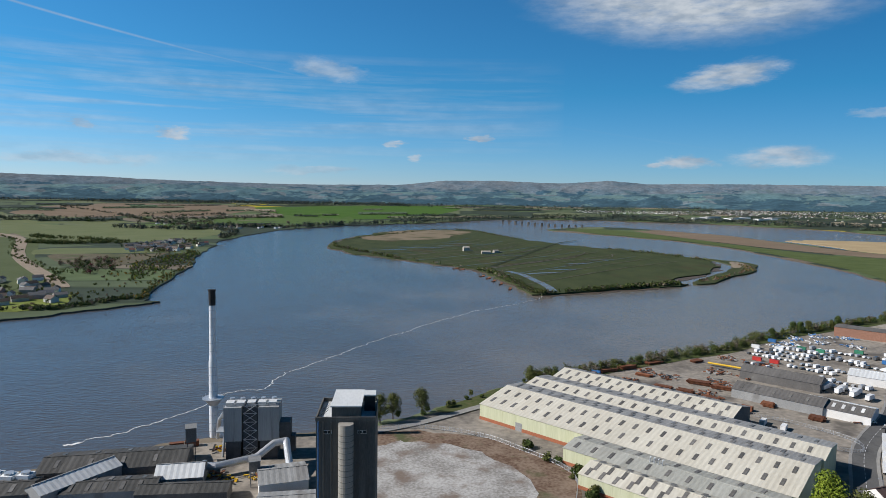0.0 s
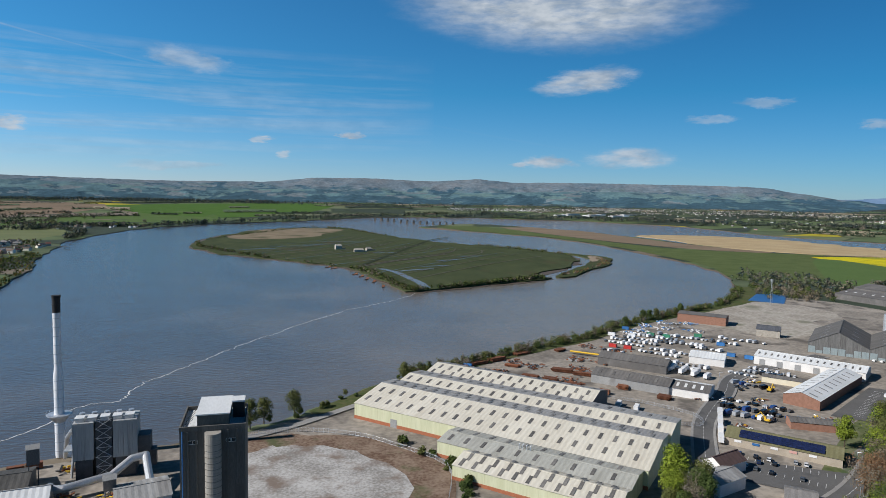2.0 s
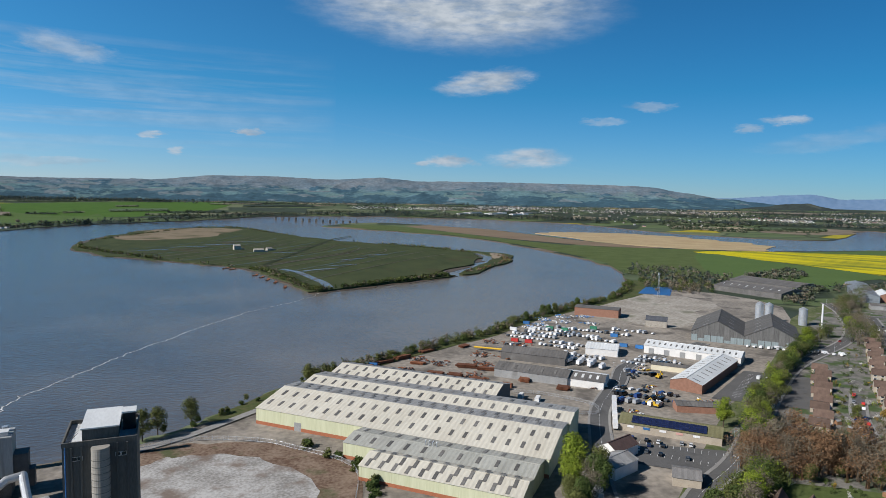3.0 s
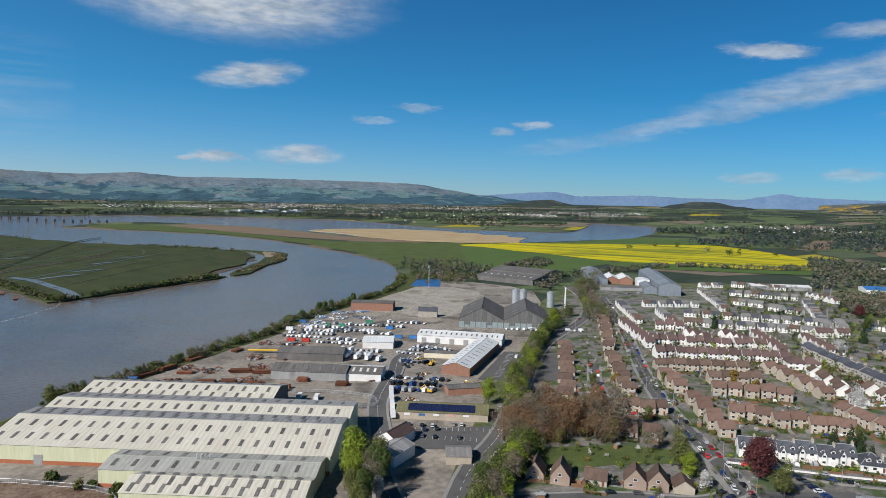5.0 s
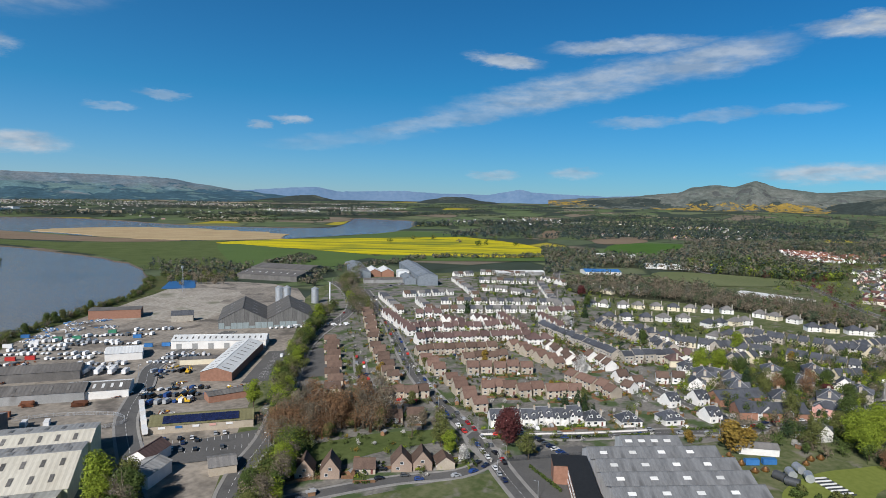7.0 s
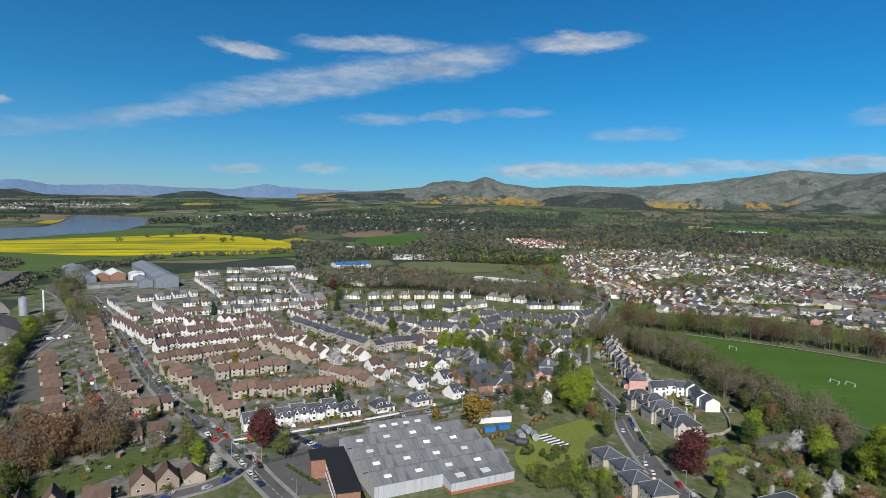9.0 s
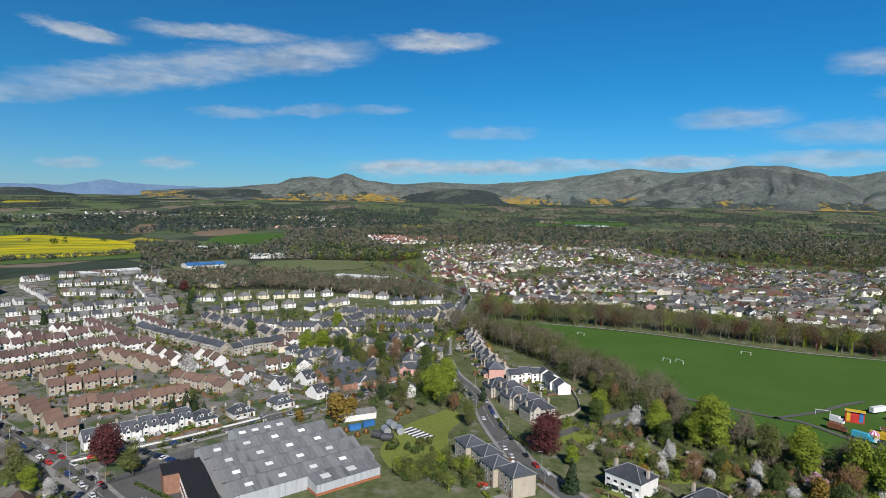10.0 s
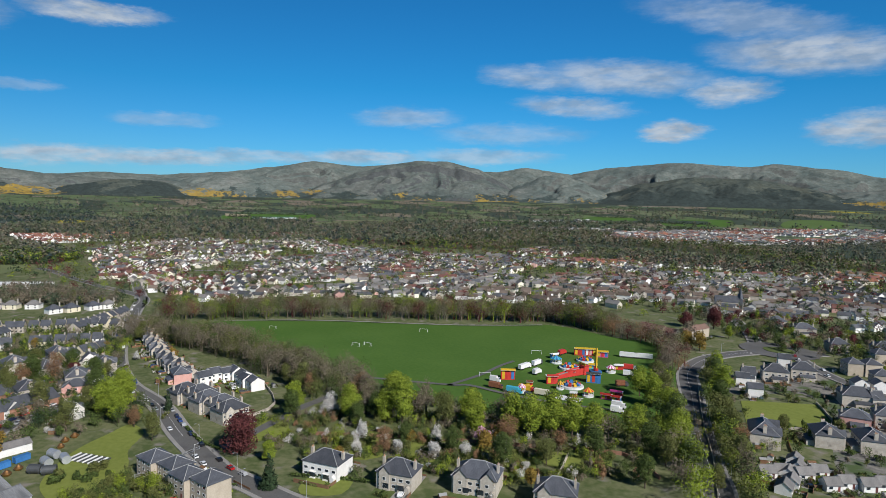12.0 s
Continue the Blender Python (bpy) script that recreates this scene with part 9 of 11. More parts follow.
def hedge(line, w, h, label="clipped green garden hedge", seed=0, mt="leaf"):
    r0, pts = random.Random(seed), smooth_line(line, 4, False)
    vs, fs = [], []
    for (ax, ay), (bx, by) in zip(pts, pts[1:]):
        ln_ = math.hypot(bx - ax, by - ay)
        for _ in range(int(ln_ * 16)):
            t = r0.random()
            d = Vector((r0.gauss(0, 1), r0.gauss(0, 1), r0.gauss(.5, 1))).normalized()
            nx, ny = -(by - ay) / ln_, (bx - ax) / ln_
            o, k, s = r0.uniform(-w / 2, w / 2), len(vs), r0.uniform(.22, .42)
            p = Vector((ax + (bx - ax) * t + nx * o, ay + (by - ay) * t + ny * o, .3 + h * math.sqrt(r0.random())))
            q = d.to_track_quat("Z", "Y")
            vs += [tuple(p + q @ Vector(c) * s) for c in ((-1, -.8, 0), (1, -.8, 0), (1, .8, 0), (-1, .8, 0))]
            fs.append((k, k + 1, k + 2, k + 3))
    tagged(new("hedge", mesh_of("hedge", vs, fs, M[mt])), label, "hedge", "garden hedges")


for k, ln_ in enumerate(([(281, 133), (298, 108)], [(300, 104), (318, 80)], [(322, 74), (333, 60)], [(252, -88), (238, -105), (226, -117)], [(330, -62), (308, -64), (292, -70)], [(262, 100), (246, 80)], [(352, 44), (362, 32)])):
    hedge(ln_, 1.2, 1.5, seed=k)


# ---- vehicles ----
def extrude(profile, w):
    n = len(profile)
    vs = [(x, -w / 2, z) for x, z in profile] + [(x, w / 2, z) for x, z in profile]
    return vs, [tuple(range(n))[::-1], tuple(range(n, 2 * n))][::-1] + [(i, (i + 1) % n, n + (i + 1) % n, n + i) for i in range(n)]


CAR_COLS = {"white": (.70, .70, .70), "silver": (.36, .37, .38), "black": (.012, .012, .014), "blue": (.025, .06, .20), "red": (.38, .02, .02), "grey": (.09, .095, .10), "dark_blue": (.012, .022, .07)}
for k, c in CAR_COLS.items():
    M["car_" + k] = mat("car_paint_" + k, c, tuple(min(1, v * 1.15) for v in c), 1, .22, metal=.1, bump=0, space="obj", spec=.6)
CARS, WHEEL = {}, {}


def wheel(r, w):
    if (r, w) not in WHEEL:
        WHEEL[(r, w)] = mesh_of("wheel", *tube_data((0, -w / 2, 0), (0, w / 2, 0), r, n=12), M["rubber"])
    return WHEEL[(r, w)]


SPOTS = []


def vehicle(kind, col, x, y, rot, z=.42):
    SPOTS.append((x, y))
    key, m = (kind, col), pose(x, y, z + .05, 0, 0, rot)
    if key in CARS:
        return copy_thing(CARS[key], m)
    paint = M["car_" + col]
    if kind == "car":
        body = extrude([(-2.1, .32), (-2.12, .75), (-1.95, .92), (1.0, .95), (1.95, .82), (2.12, .6), (2.08, .3)], 1.76)
        cab = [(-1.9, .9), (-1.45, 1.38), (.25, 1.42), (1.1, .93)]
        roof, tall, wx, wr = (-1.4, -.72, 1.385, .3, .72, 1.47), "car", (-1.3, 1.32), .33
        glass = extrude(cab, 1.6)
        lb = "parked %s car" % col.replace("_", " ")
    elif kind == "van":
        body = extrude([(-2.7, .4), (-2.7, 2.3), (1.2, 2.35), (1.9, 1.35), (2.65, 1.1), (2.7, .4)], 1.95)
        glass = extrude([(1.24, 2.2), (1.85, 1.4), (1.95, 1.42), (1.4, 2.25)], 1.7)
        roof, wx, wr = (-2.6, -.9, 2.33, 1.1, .9, 2.4), (-1.7, 1.75), .36
        lb = "parked %s panel van" % col
    else:
        body = extrude([(2.6, .7), (2.6, 2.9), (4.3, 3.0), (4.8, 2.0), (4.85, .6)], 2.4)
        glass = extrude([(4.36, 2.85), (4.83, 1.95), (4.9, 1.97), (4.45, 2.87)], 2.1)
        roof, wx, wr = (-4.8, -1.25, .95, 2.4, 1.25, 3.7), (-3.6, -2.4, 3.4), .5
        lb = "white box lorry with a %s cab" % col
    ob = tagged(new("car" if kind == "car" else ("van" if kind == "van" else "lorry"), mesh_of("body", *body, paint)), lb + " on the ground", kind, "parked vehicles")
    part("glasshouse", mesh_of("glasshouse", *glass, M["glass"]), ob)
    part("roof_panel" if kind != "lorry" else "cargo_box", mesh_of("roof_panel", *box_data([roof]), paint if kind != "lorry" else M["whitep"]), ob)
    wd = .8 if kind == "car" else 1.0
    for px in wx:
        for py in (-wd, wd):
            part("wheel", wheel(wr, .22), ob, m=pose(px, py, wr))
    CARS[key] = ob
    ob.matrix_basis = m
    return ob


COLS = ["white", "white", "silver", "black", "blue", "red", "grey", "grey", "dark_blue", "black", "silver"]


def along(line, hw, t0, t1, n, fill, seed):
    """Cars parked on both sides of a street."""
    r0, pts = random.Random(seed), smooth_line(line, 5, False)
    for i in range(n):
        if r0.random() > fill:
            continue
        f = (t0 + (t1 - t0) * (i + r0.random() * .5) / n) * (len(pts) - 1)
        k = min(int(f), len(pts) - 2)
        (ax, ay), (bx, by) = pts[k], pts[k + 1]
        a, s = math.atan2(by - ay, bx - ax), r0.choice((-1, 1))
        x, y = ax + (bx - ax) * (f - k), ay + (by - ay) * (f - k)
        vehicle("van" if r0.random() < .07 else "car", r0.choice(COLS[:3]) if r0.random() < .2 else r0.choice(COLS), x - math.sin(a) * (hw + .6) * s, y + math.cos(a) * (hw + .6) * s, math.degrees(a) + (180 if s < 0 else 0), .56)


along(ROADS[0][0], 2.3, .12, .74, 34, .75, 1)
along(ROADS[1][0], 2.0, .1, .9, 12, .8, 2)
along(ROADS[4][0], 1.8, .3, .9, 5, .5, 3)
along(ROADS[5][0], 2.2, .22, .85, 16, .75, 4)
along(ROADS[6][0], 2.2, .35, .95, 26, .7, 5)
along(ROADS[7][0], 2.8, .24, .55, 26, .75, 6)
along(ROADS[2][0], 2.4, .3, .6, 4, .5, 7)
along(ROADS[15][0], 2.0, .1, .9, 12, .6, 8)
along(ROADS[10][0], 2.2, .2, .9, 8, .6, 9)
r1 = random.Random(77)
for x, y in ((197, 263), (202, 258), (206, 254), (199, 252), (205, 249), (216, 249), (219, 246), (191, 250), (193, 246), (197, 241), (206, 233)):
    vehicle("car", r1.choice(COLS), x, y, 48 + r1.uniform(-4, 4))
for i in range(10):
    vehicle("car", COLS[(i * 3) % 11] if i % 3 else "dark_blue", 296 - i * 2.1, 110 - i * 3.2, -33 + r1.uniform(-3, 3))
for i in range(9):
    vehicle("van" if i % 2 else "car", "white", 306 + i * 2.0, 403 - i * 3.2, 40)
for i in range(8):
    vehicle("lorry", "white", 244 + (i % 4) * 5, 404 - (i % 4) * 7 + (i // 4) * 12, 38)
for i in range(4):
    vehicle("lorry", "white" if i else "blue", 222 - i * 8, 315 - i * 12, 58)


def parked_mass(name, spots, label, seed, mats=("whitep", "whitep", "whitep", "whitep", "whitep", "silverp", "whitep", "car_grey", "silverp")):
    """Vans and boxes packed too close to pick apart: bodies, cabs and wheels, joined."""
    r0 = random.Random(seed)
    keys = list(dict.fromkeys(mats)) + ["glass", "rubber"]
    nv, nf, idx = [], [], []
    for (x0, y0, x1, y1, n, turn) in spots:
        a0 = math.atan2(y1 - y0, x1 - x0)
        for i in range(n):
            t = (i + r0.uniform(.3, .7)) / n
            a = a0 + radians(turn) + r0.uniform(-.12, .12)
            l, w, h = r0.choice(((4.4, 1.8, 1.45), (4.4, 1.8, 1.45), (5.2, 1.95, 2.1), (6.8, 2.2, 2.6)))
            px, py, mi = x0 + (x1 - x0) * t, y0 + (y1 - y0) * t, keys.index(r0.choice(mats))
            bits = [(extrude([(-l / 2, .4), (-l / 2, h), (l * .22, h), (l * .36, h * .58), (l / 2, h * .48), (l / 2, .4)], w), mi), (extrude([(l * .225, h * .95), (l * .355, h * .6), (l * .37, h * .62), (l * .25, h * .97)], w * .9), keys.index("glass")),
                    (box_data([(q * l * .3 - .3, -w / 2 - .02, 0, q * l * .3 + .3, w / 2 + .02, .6) for q in (-1, 1)]), keys.index("rubber"))]
            c_, s_ = math.cos(a), math.sin(a)
            for (v, f), m_ in bits:
                k = len(nv)
                nv.extend((px + c_ * q[0] - s_ * q[1], py + s_ * q[0] + c_ * q[1], q[2] + .35) for q in v)
                nf.extend(tuple(z + k for z in q) for q in f)
                idx.extend([m_] * len(f))
    tagged(new(name, mesh_of(name, nv, nf, [M[k] for k in keys], idx)), label, "vehicles", kind="stuff")


M["silverp"] = M["car_silver"]
parked_mass("parked_vans", [(238, 500, 262, 474, 9, 80), (248, 508, 276, 478, 10, 80), (262, 512, 292, 480, 11, 80), (276, 520, 306, 488, 11, 80), (290, 492, 312, 468, 8, 80), (250, 462, 272, 438, 8, 75), (262, 468, 286, 440, 8, 75), (300, 470, 318, 450, 7, 80),
                            (222, 470, 236, 456, 4, 60), (318, 500, 345, 470, 9, 80), (300, 520, 318, 498, 6, 80), (345, 500, 372, 470, 7, 70), (430, 400, 470, 362, 10, 70), (415, 412, 440, 388, 6, 70)], "tightly parked white vans and small lorries in a yard", 5)
parked_mass("parked_cars", [(232, 330, 262, 300, 10, 70), (240, 342, 268, 312, 9, 70), (226, 318, 246, 300, 6, 70), (296, 398, 312, 376, 7, 80), (270, 372, 286, 352, 6, 60), (222, 356, 232, 372, 4, 20), (330, 410, 346, 390, 5, 70)], "assorted cars and vans parked beside workshops", 6, ("whitep", "silverp", "car_black", "silverp", "car_blue", "car_grey", "car_black"))
for i in range(8):
    vehicle("car", r1.choice(COLS), 222 + r1.uniform(-6, 60), 305 + r1.uniform(0, 60), r1.uniform(0, 360))
for x, y, a in ((348, 330, 35), (352, 326, 35), (440, 388, -40), (452, 380, -40), (460, 372, -40), (436, 396, -40), (470, 365, -40)):
    vehicle("van", "white", x, y, a)


# ---- yard things ----
def container(col, x, y, rot, l=6.1, lb="corrugated steel shipping container"):
    ob = thing("container", "%s %s in a yard" % (col, lb), "container", "yard containers", m=pose(x, y, .35, 0, 0, rot))
    n = int(l / .3)
    vs, fs = [], []
    for i in range(n + 1):
        o = .06 if i % 2 else 0
        xx = -l / 2 + l * i / n
        vs += [(xx, -1.2 - o, 0), (xx, -1.2 - o, 2.55), (xx, 1.2 + o, 0), (xx, 1.2 + o, 2.55)]
    for i in range(n):
        k = 4 * i
        fs += [(k, k + 4, k + 5, k + 1), (k + 6, k + 2, k + 3, k + 7), (k + 1, k + 5, k + 7, k + 3)]
    fs += [(0, 1, 3, 2), (4 * n + 2, 4 * n + 3, 4 * n + 1, 4 * n)]
    key = {"blue": "blue", "red": "redp", "rusty": "rust", "white": "whitep", "green": "greenp", "yellow": "yellow"}[col]
    part("shell", mesh_of("shell", vs, fs, M[key]), ob)
    for x_ in (-l / 2, l / 2):
        part("end_frame", mesh_of("end_frame", *box_data([(x_ - .08, -1.3, 0, x_ + .08, 1.3, .15), (x_ - .08, -1.3, 2.5, x_ + .08, 1.3, 2.65), (x_ - .08, -1.3, .15, x_ + .08, -1.15, 2.5), (x_ - .08, 1.15, .15, x_ + .08, 1.3, 2.5)]), M[key]), ob)


for c, x, y, a in (("white", 172, 338, 52), ("white", 179, 330, 52), ("rusty", 174, 361, -45), ("rusty", 170, 357, -45), ("blue", 315, 437, -50), ("blue", 324, 428, -50), ("blue", 103, 431, -30), ("blue", 330, 472, -45), ("blue", 253, 293, -45), ("red", 258, 290, -45),
                   ("blue", 320, 14, -60), ("blue", 325, 7, -60), ("rusty", -126, 291, 20), ("rusty", -120, 294, 20), ("white", -104, 304, 15), ("green", 290, 515, -45), ("green", 300, 506, -45), ("red", 245, 470, -45), ("red", 236, 478, -45), ("white", 255, 520, -40), ("white", 270, 512, -40), ("blue", 280, 543, -45), ("green", 330, 505, -42), ("rusty", 205, 392, -45), ("rusty", 196, 399, -45)):
    container(c, x, y, a)


def scrap(x, y, w, n, seed, mats=("rust", "rust", "darksteel", "greysheet"), label="heap of rusty scrap steel in the yard", h=1.2):
    r0 = random.Random(seed)
    vs, fs, idx = [], [], []
    for _ in range(n):
        l, b, c = r0.uniform(.5, 4), r0.uniform(.2, 1.2), r0.uniform(.15, .8)
        m = pose(r0.gauss(0, w * .4), r0.gauss(0, w * .4), r0.uniform(0, h), r0.uniform(-20, 20), r0.uniform(-20, 20), r0.uniform(0, 360))
        v, f = box_data([(-l / 2, -b / 2, -c / 2, l / 2, b / 2, c / 2)])
        k = len(vs)
        vs += [tuple(m @ Vector(q)) for q in v]
        fs += [tuple(i + k for i in q) for q in f]
        idx += [r0.randrange(len(mats))] * 6
    ob = new("scrap_heap", mesh_of("scrap_heap", vs, fs, [M[q] for q in mats], idx))
    ob.matrix_basis = pose(x, y, .5)
    tagged(ob, label, "scrap", "scrap heaps", "stuff")


for k, (x, y, w) in enumerate(((126, 362, 9), (146, 368, 10), (136, 376, 8), (160, 390, 10), (184, 406, 9), (179, 416, 8), (201, 396, 6), (118, 372, 8), (150, 425, 9), (120, 415, 10), (140, 438, 9), (100, 420, 7), (190, 440, 10), (208, 430, 8), (232, 460, 8), (215, 480, 9))):
    scrap(x, y, w, 46, k)
for k, (x, y, w) in enumerate(((307, 555, 10), (335, 565, 12), (320, 540, 10), (340, 528, 9), (290, 535, 9), (355, 560, 8), (275, 525, 7))):
    scrap(x, y, w, 60, 40 + k, ("whitep", "greysheet", "whitep", "blue", "pave"), "pale stacks of stone and building material", .9)
for k, (x, y) in enumerate(((237, 330), (228, 342), (256, 318), (262, 335), (275, 300), (285, 372), (300, 430), (222, 296), (246, 305))):
    scrap(x, y, 5, 22, 60 + k, ("darksteel", "greysheet", "rust", "whitep", "darksteel", "yellow"), "mixed plant and machinery in a yard", .8)
for k, (x, y) in enumerate(((-120, 274), (-98, 262), (-90, 258), (-130, 284), (-105, 290), (-80, 262))):
    scrap(x, y, 5, 26, 80 + k, ("darksteel", "greysheet", "rust", "yellow"), "crates and plant in the glassworks yard", .8)


def beam_stack(x, y, rot, l, n, seed):
    """Long rusty girders and tanks lying in a stack on timber bearers."""
    r0 = random.Random(seed)
    bits = [[(-l * .3 - .2, -3, 0, -l * .3 + .2, 3, .3)], [(l * .3 - .2, -3, 0, l * .3 + .2, 3, .3)]]
    for i in range(n):
        o, q = (i % 6 - 2.5) * .95 + r0.uniform(-.1, .1), r0.uniform(-.8, .8)
        z = .3 + (i // 6) * .62
        bits += [[(-l / 2 + q, o - .4, z, l / 2 + q, o + .4, z + .1)], [(-l / 2 + q, o - .07, z + .1, l / 2 + q, o + .07, z + .5)], [(-l / 2 + q, o - .4, z + .5, l / 2 + q, o + .4, z + .6)]]
    ob = new("girder_stack", mesh_of("girder_stack", *box_data([b[0] for b in bits]), M["rust"]))
    ob.matrix_basis = pose(x, y, .35, 0, 0, rot)
    tagged(ob, "stack of long rusty steel girders on bearers", "girders", "girder stacks", "stuff")


for k, (x, y, a, l, n) in enumerate(((139, 401, -38, 11, 16), (150, 392, -38, 9, 18), (160, 377, -40, 10, 22), (166, 412, -30, 14, 18), (177, 402, -30, 12, 14), (113, 439, 22, 13, 16), (129, 447, 24, 12, 20), (153, 463, 26, 14, 12), (190, 369, -40, 6, 18), (206, 346, -40, 7, 18), (136, 430, -35, 10, 10), (187, 470, 30, 9, 12), (102, 432, 22, 10, 14))):
    beam_stack(x, y, a, l, n, 300 + k)
parked_mass("parked_lorries", [(244, 424, 262, 400, 8, 85), (254, 430, 274, 404, 8, 85), (284, 396, 294, 380, 5, 60)], "white refuse and tipper lorries parked side by side", 9, ("whitep", "whitep", "silverp"))
duct("crane_jib", [(192, 461, 2.2), (211, 444, 2.6)], .7, "yellow", "long yellow crane jib lying in the yard", "crane jib")


def digger(x, y, rot):
    ob = thing("excavator", "yellow excavator with a raised bent arm", "excavator", "excavators", m=pose(x, y, .35, 0, 0, rot))
    part("track", mesh_of("track", *box_data([(-1.8, -1.3, 0, 1.8, -.7, .8)]), M["rubber"]), ob)
    part("track", mesh_of("track", *box_data([(-1.8, .7, 0, 1.8, 1.3, .8)]), M["rubber"]), ob)
    cab = part("cab", mesh_of("cab", *box_data([(-1.9, -1.2, .9, 1.0, 1.2, 1.9), (.1, .1, 1.9, 1.2, 1.1, 2.9)]), M["yellow"]), ob)
    part("arm", mesh_of("arm", *join_data(tube_data((.8, -.3, 1.6), (3.4, -.3, 4.6), .25, n=6), tube_data((3.4, -.3, 4.6), (5.6, -.3, 2.2), .2, n=6), box_data([(5.2, -.8, 1.3, 6.2, .2, 2.2)])), M["yellow"]), ob)


digger(241, 301, 120)
digger(282, 351, 30)
# works yard: copper still pots, tanks and steel frames
for k, (x, y, s) in enumerate(((340, -10, 1), (344, -14, 1), (318, 26, .9), (321, 22, .8), (317, 18, 1), (311, 12, 1), (315, 8, 1), (333, -8, .9), (325, 24, .8))):
    ob = thing("still_pot", "polished copper still pot standing on grass", "still pot", "copper still pots", m=pose(x, y, .35) @ Matrix.Scale(s, 4))
    part("bowl", mesh_of("bowl", *join_data(tube_data((0, 0, 0), (0, 0, .9), 1.3, 1.9, 16), tube_data((0, 0, .9), (0, 0, 1.7), 1.9, 1.1, 16)), M["copperm"]), ob)
    part("neck", mesh_of("neck", *tube_data((0, 0, 1.7), (0, 0, 2.3), 1.1, .6, 16), M["copperm"]), ob)
for k, (x, y, a) in enumerate(((314, -2, 20), (322, -5, 30), (314, -9, 10), (308, 2, 60), (304, -3, 75))):
    ob = thing("storage_tank", "pale grey steel tank lying on its side", "tank", "steel tanks", m=pose(x, y, 2.2, 0, 0, a))
    part("drum", mesh_of("drum", *tube_data((-2.6, 0, 0), (2.6, 0, 0), 1.9, n=18), M["steel" if k < 3 else "darksteel"]), ob)
    part("dished_end", mesh_of("dished_end", *tube_data((2.6, 0, 0), (3.3, 0, 0), 1.9, .8, 18), M["steel"]), ob)
    part("cradle", mesh_of("cradle", *box_data([(-2, -1.2, -1.9, -1.6, 1.2, -1.4), (1.6, -1.2, -1.9, 2, 1.2, -1.4)]), M["darksteel"]), ob)
for i in range(12):
    ob = new("steel_frame", mesh_of("steel_frame", *box_data([(-4, -.3, 0, 4, .3, .5)]), M["whitep" if i % 2 else "darksteel"]))
    ob.matrix_basis = pose(306 + i * 1.15, -23 + i * .95 * 1.0, .35, 0, 0, 130)
    tagged(ob, "pale steel roof frame stacked on the ground", "steel frame", "stacked steel frames")


def fence_line(line, h, label, material="steel", step=2.6, name="fence"):
    pts = smooth_line(line, 4, False)
    ob = thing(name, label, "fence", "site fences")
    pv, rv = [], []
    acc = 0
    for (ax, ay), (bx, by) in zip(pts, pts[1:]):
        ln_ = math.hypot(bx - ax, by - ay)
        n = max(1, int(ln_ / step))
        for i in range(n):
            t = i / n
            pv.append(tube_data((ax + (bx - ax) * t, ay + (by - ay) * t, .2), (ax + (bx - ax) * t, ay + (by - ay) * t, .3 + h), .09, n=4))
            for j in range(7):
                tt = t + j / 7 / n
                pv.append(tube_data((ax + (bx - ax) * tt, ay + (by - ay) * tt, .4), (ax + (bx - ax) * tt, ay + (by - ay) * tt, .2 + h), .045, n=3, caps=False))
        for z in (.7, h - .1):
            rv.append(tube_data((ax, ay, z), (bx, by, z), .05, n=4, caps=False))
    tagged(part("paling", mesh_of("paling", *join_data(*pv), M[material]), ob), kind="stuff")
    tagged(part("railing", mesh_of("railing", *join_data(*rv), M[material]), ob), kind="stuff")


fence_line([(-40, 318), (-10, 322), (18, 312), (34, 298), (56, 270), (50, 236)], 2.4, "grey palisade fence round the bare ground")
fence_line([(165, 322), (178, 310), (200, 300), (206, 316), (188, 340), (172, 350)], 2.2, "grey palisade fence round a gravel yard")
fence_line([(262, 112), (300, 72), (312, 60)], 1.8, "dark railings along the street", "darksteel")
fence_line([(300, -62), (280, -30), (262, -18), (250, -30)], 1.8, "pale blue steel fence beside the flats")


def street_lamp(x, y, rot):
    key = "lamp"
    m = pose(x, y, .5, 0, 0, rot)
    if key in CARS:
        return copy_thing(CARS[key], m)
    ob = tagged(new("street_lamp", mesh_of("pole", *tube_data((0, 0, -.3), (0, 0, 7.6), .11, .07, 8), M["steel"])), "slim grey steel street lamp on the pavement", "street lamp", "street lamps")
    part("arm", mesh_of("arm", *tube_data((0, 0, 7.5), (1.4, 0, 7.9), .05, n=6), M["steel"]), ob)
    part("lantern", mesh_of("lantern", *box_data([(1.2, -.16, 7.82, 1.95, .16, 7.98)]), M["steel"]), ob)
    CARS[key] = ob
    ob.matrix_basis = m


for k, n in ((0, 14), (5, 7), (6, 10), (7, 14), (2, 8), (3, 6), (8, 8)):
    pts = smooth_line(ROADS[k][0], 5, False)
    for i in range(n):
        f = (i + .5) / n * (len(pts) - 1) * .8
        j = int(f)
        (ax, ay), (bx, by) = pts[j], pts[j + 1]
        a, s = math.atan2(by - ay, bx - ax), (1 if i % 2 else -1)
        x, y, hw = ax + (bx - ax) * (f - j), ay + (by - ay) * (f - j), ROADS[k][1] * .95 + .5
        street_lamp(x - math.sin(a) * hw * s, y + math.cos(a) * hw * s, math.degrees(a) - 90 * s)

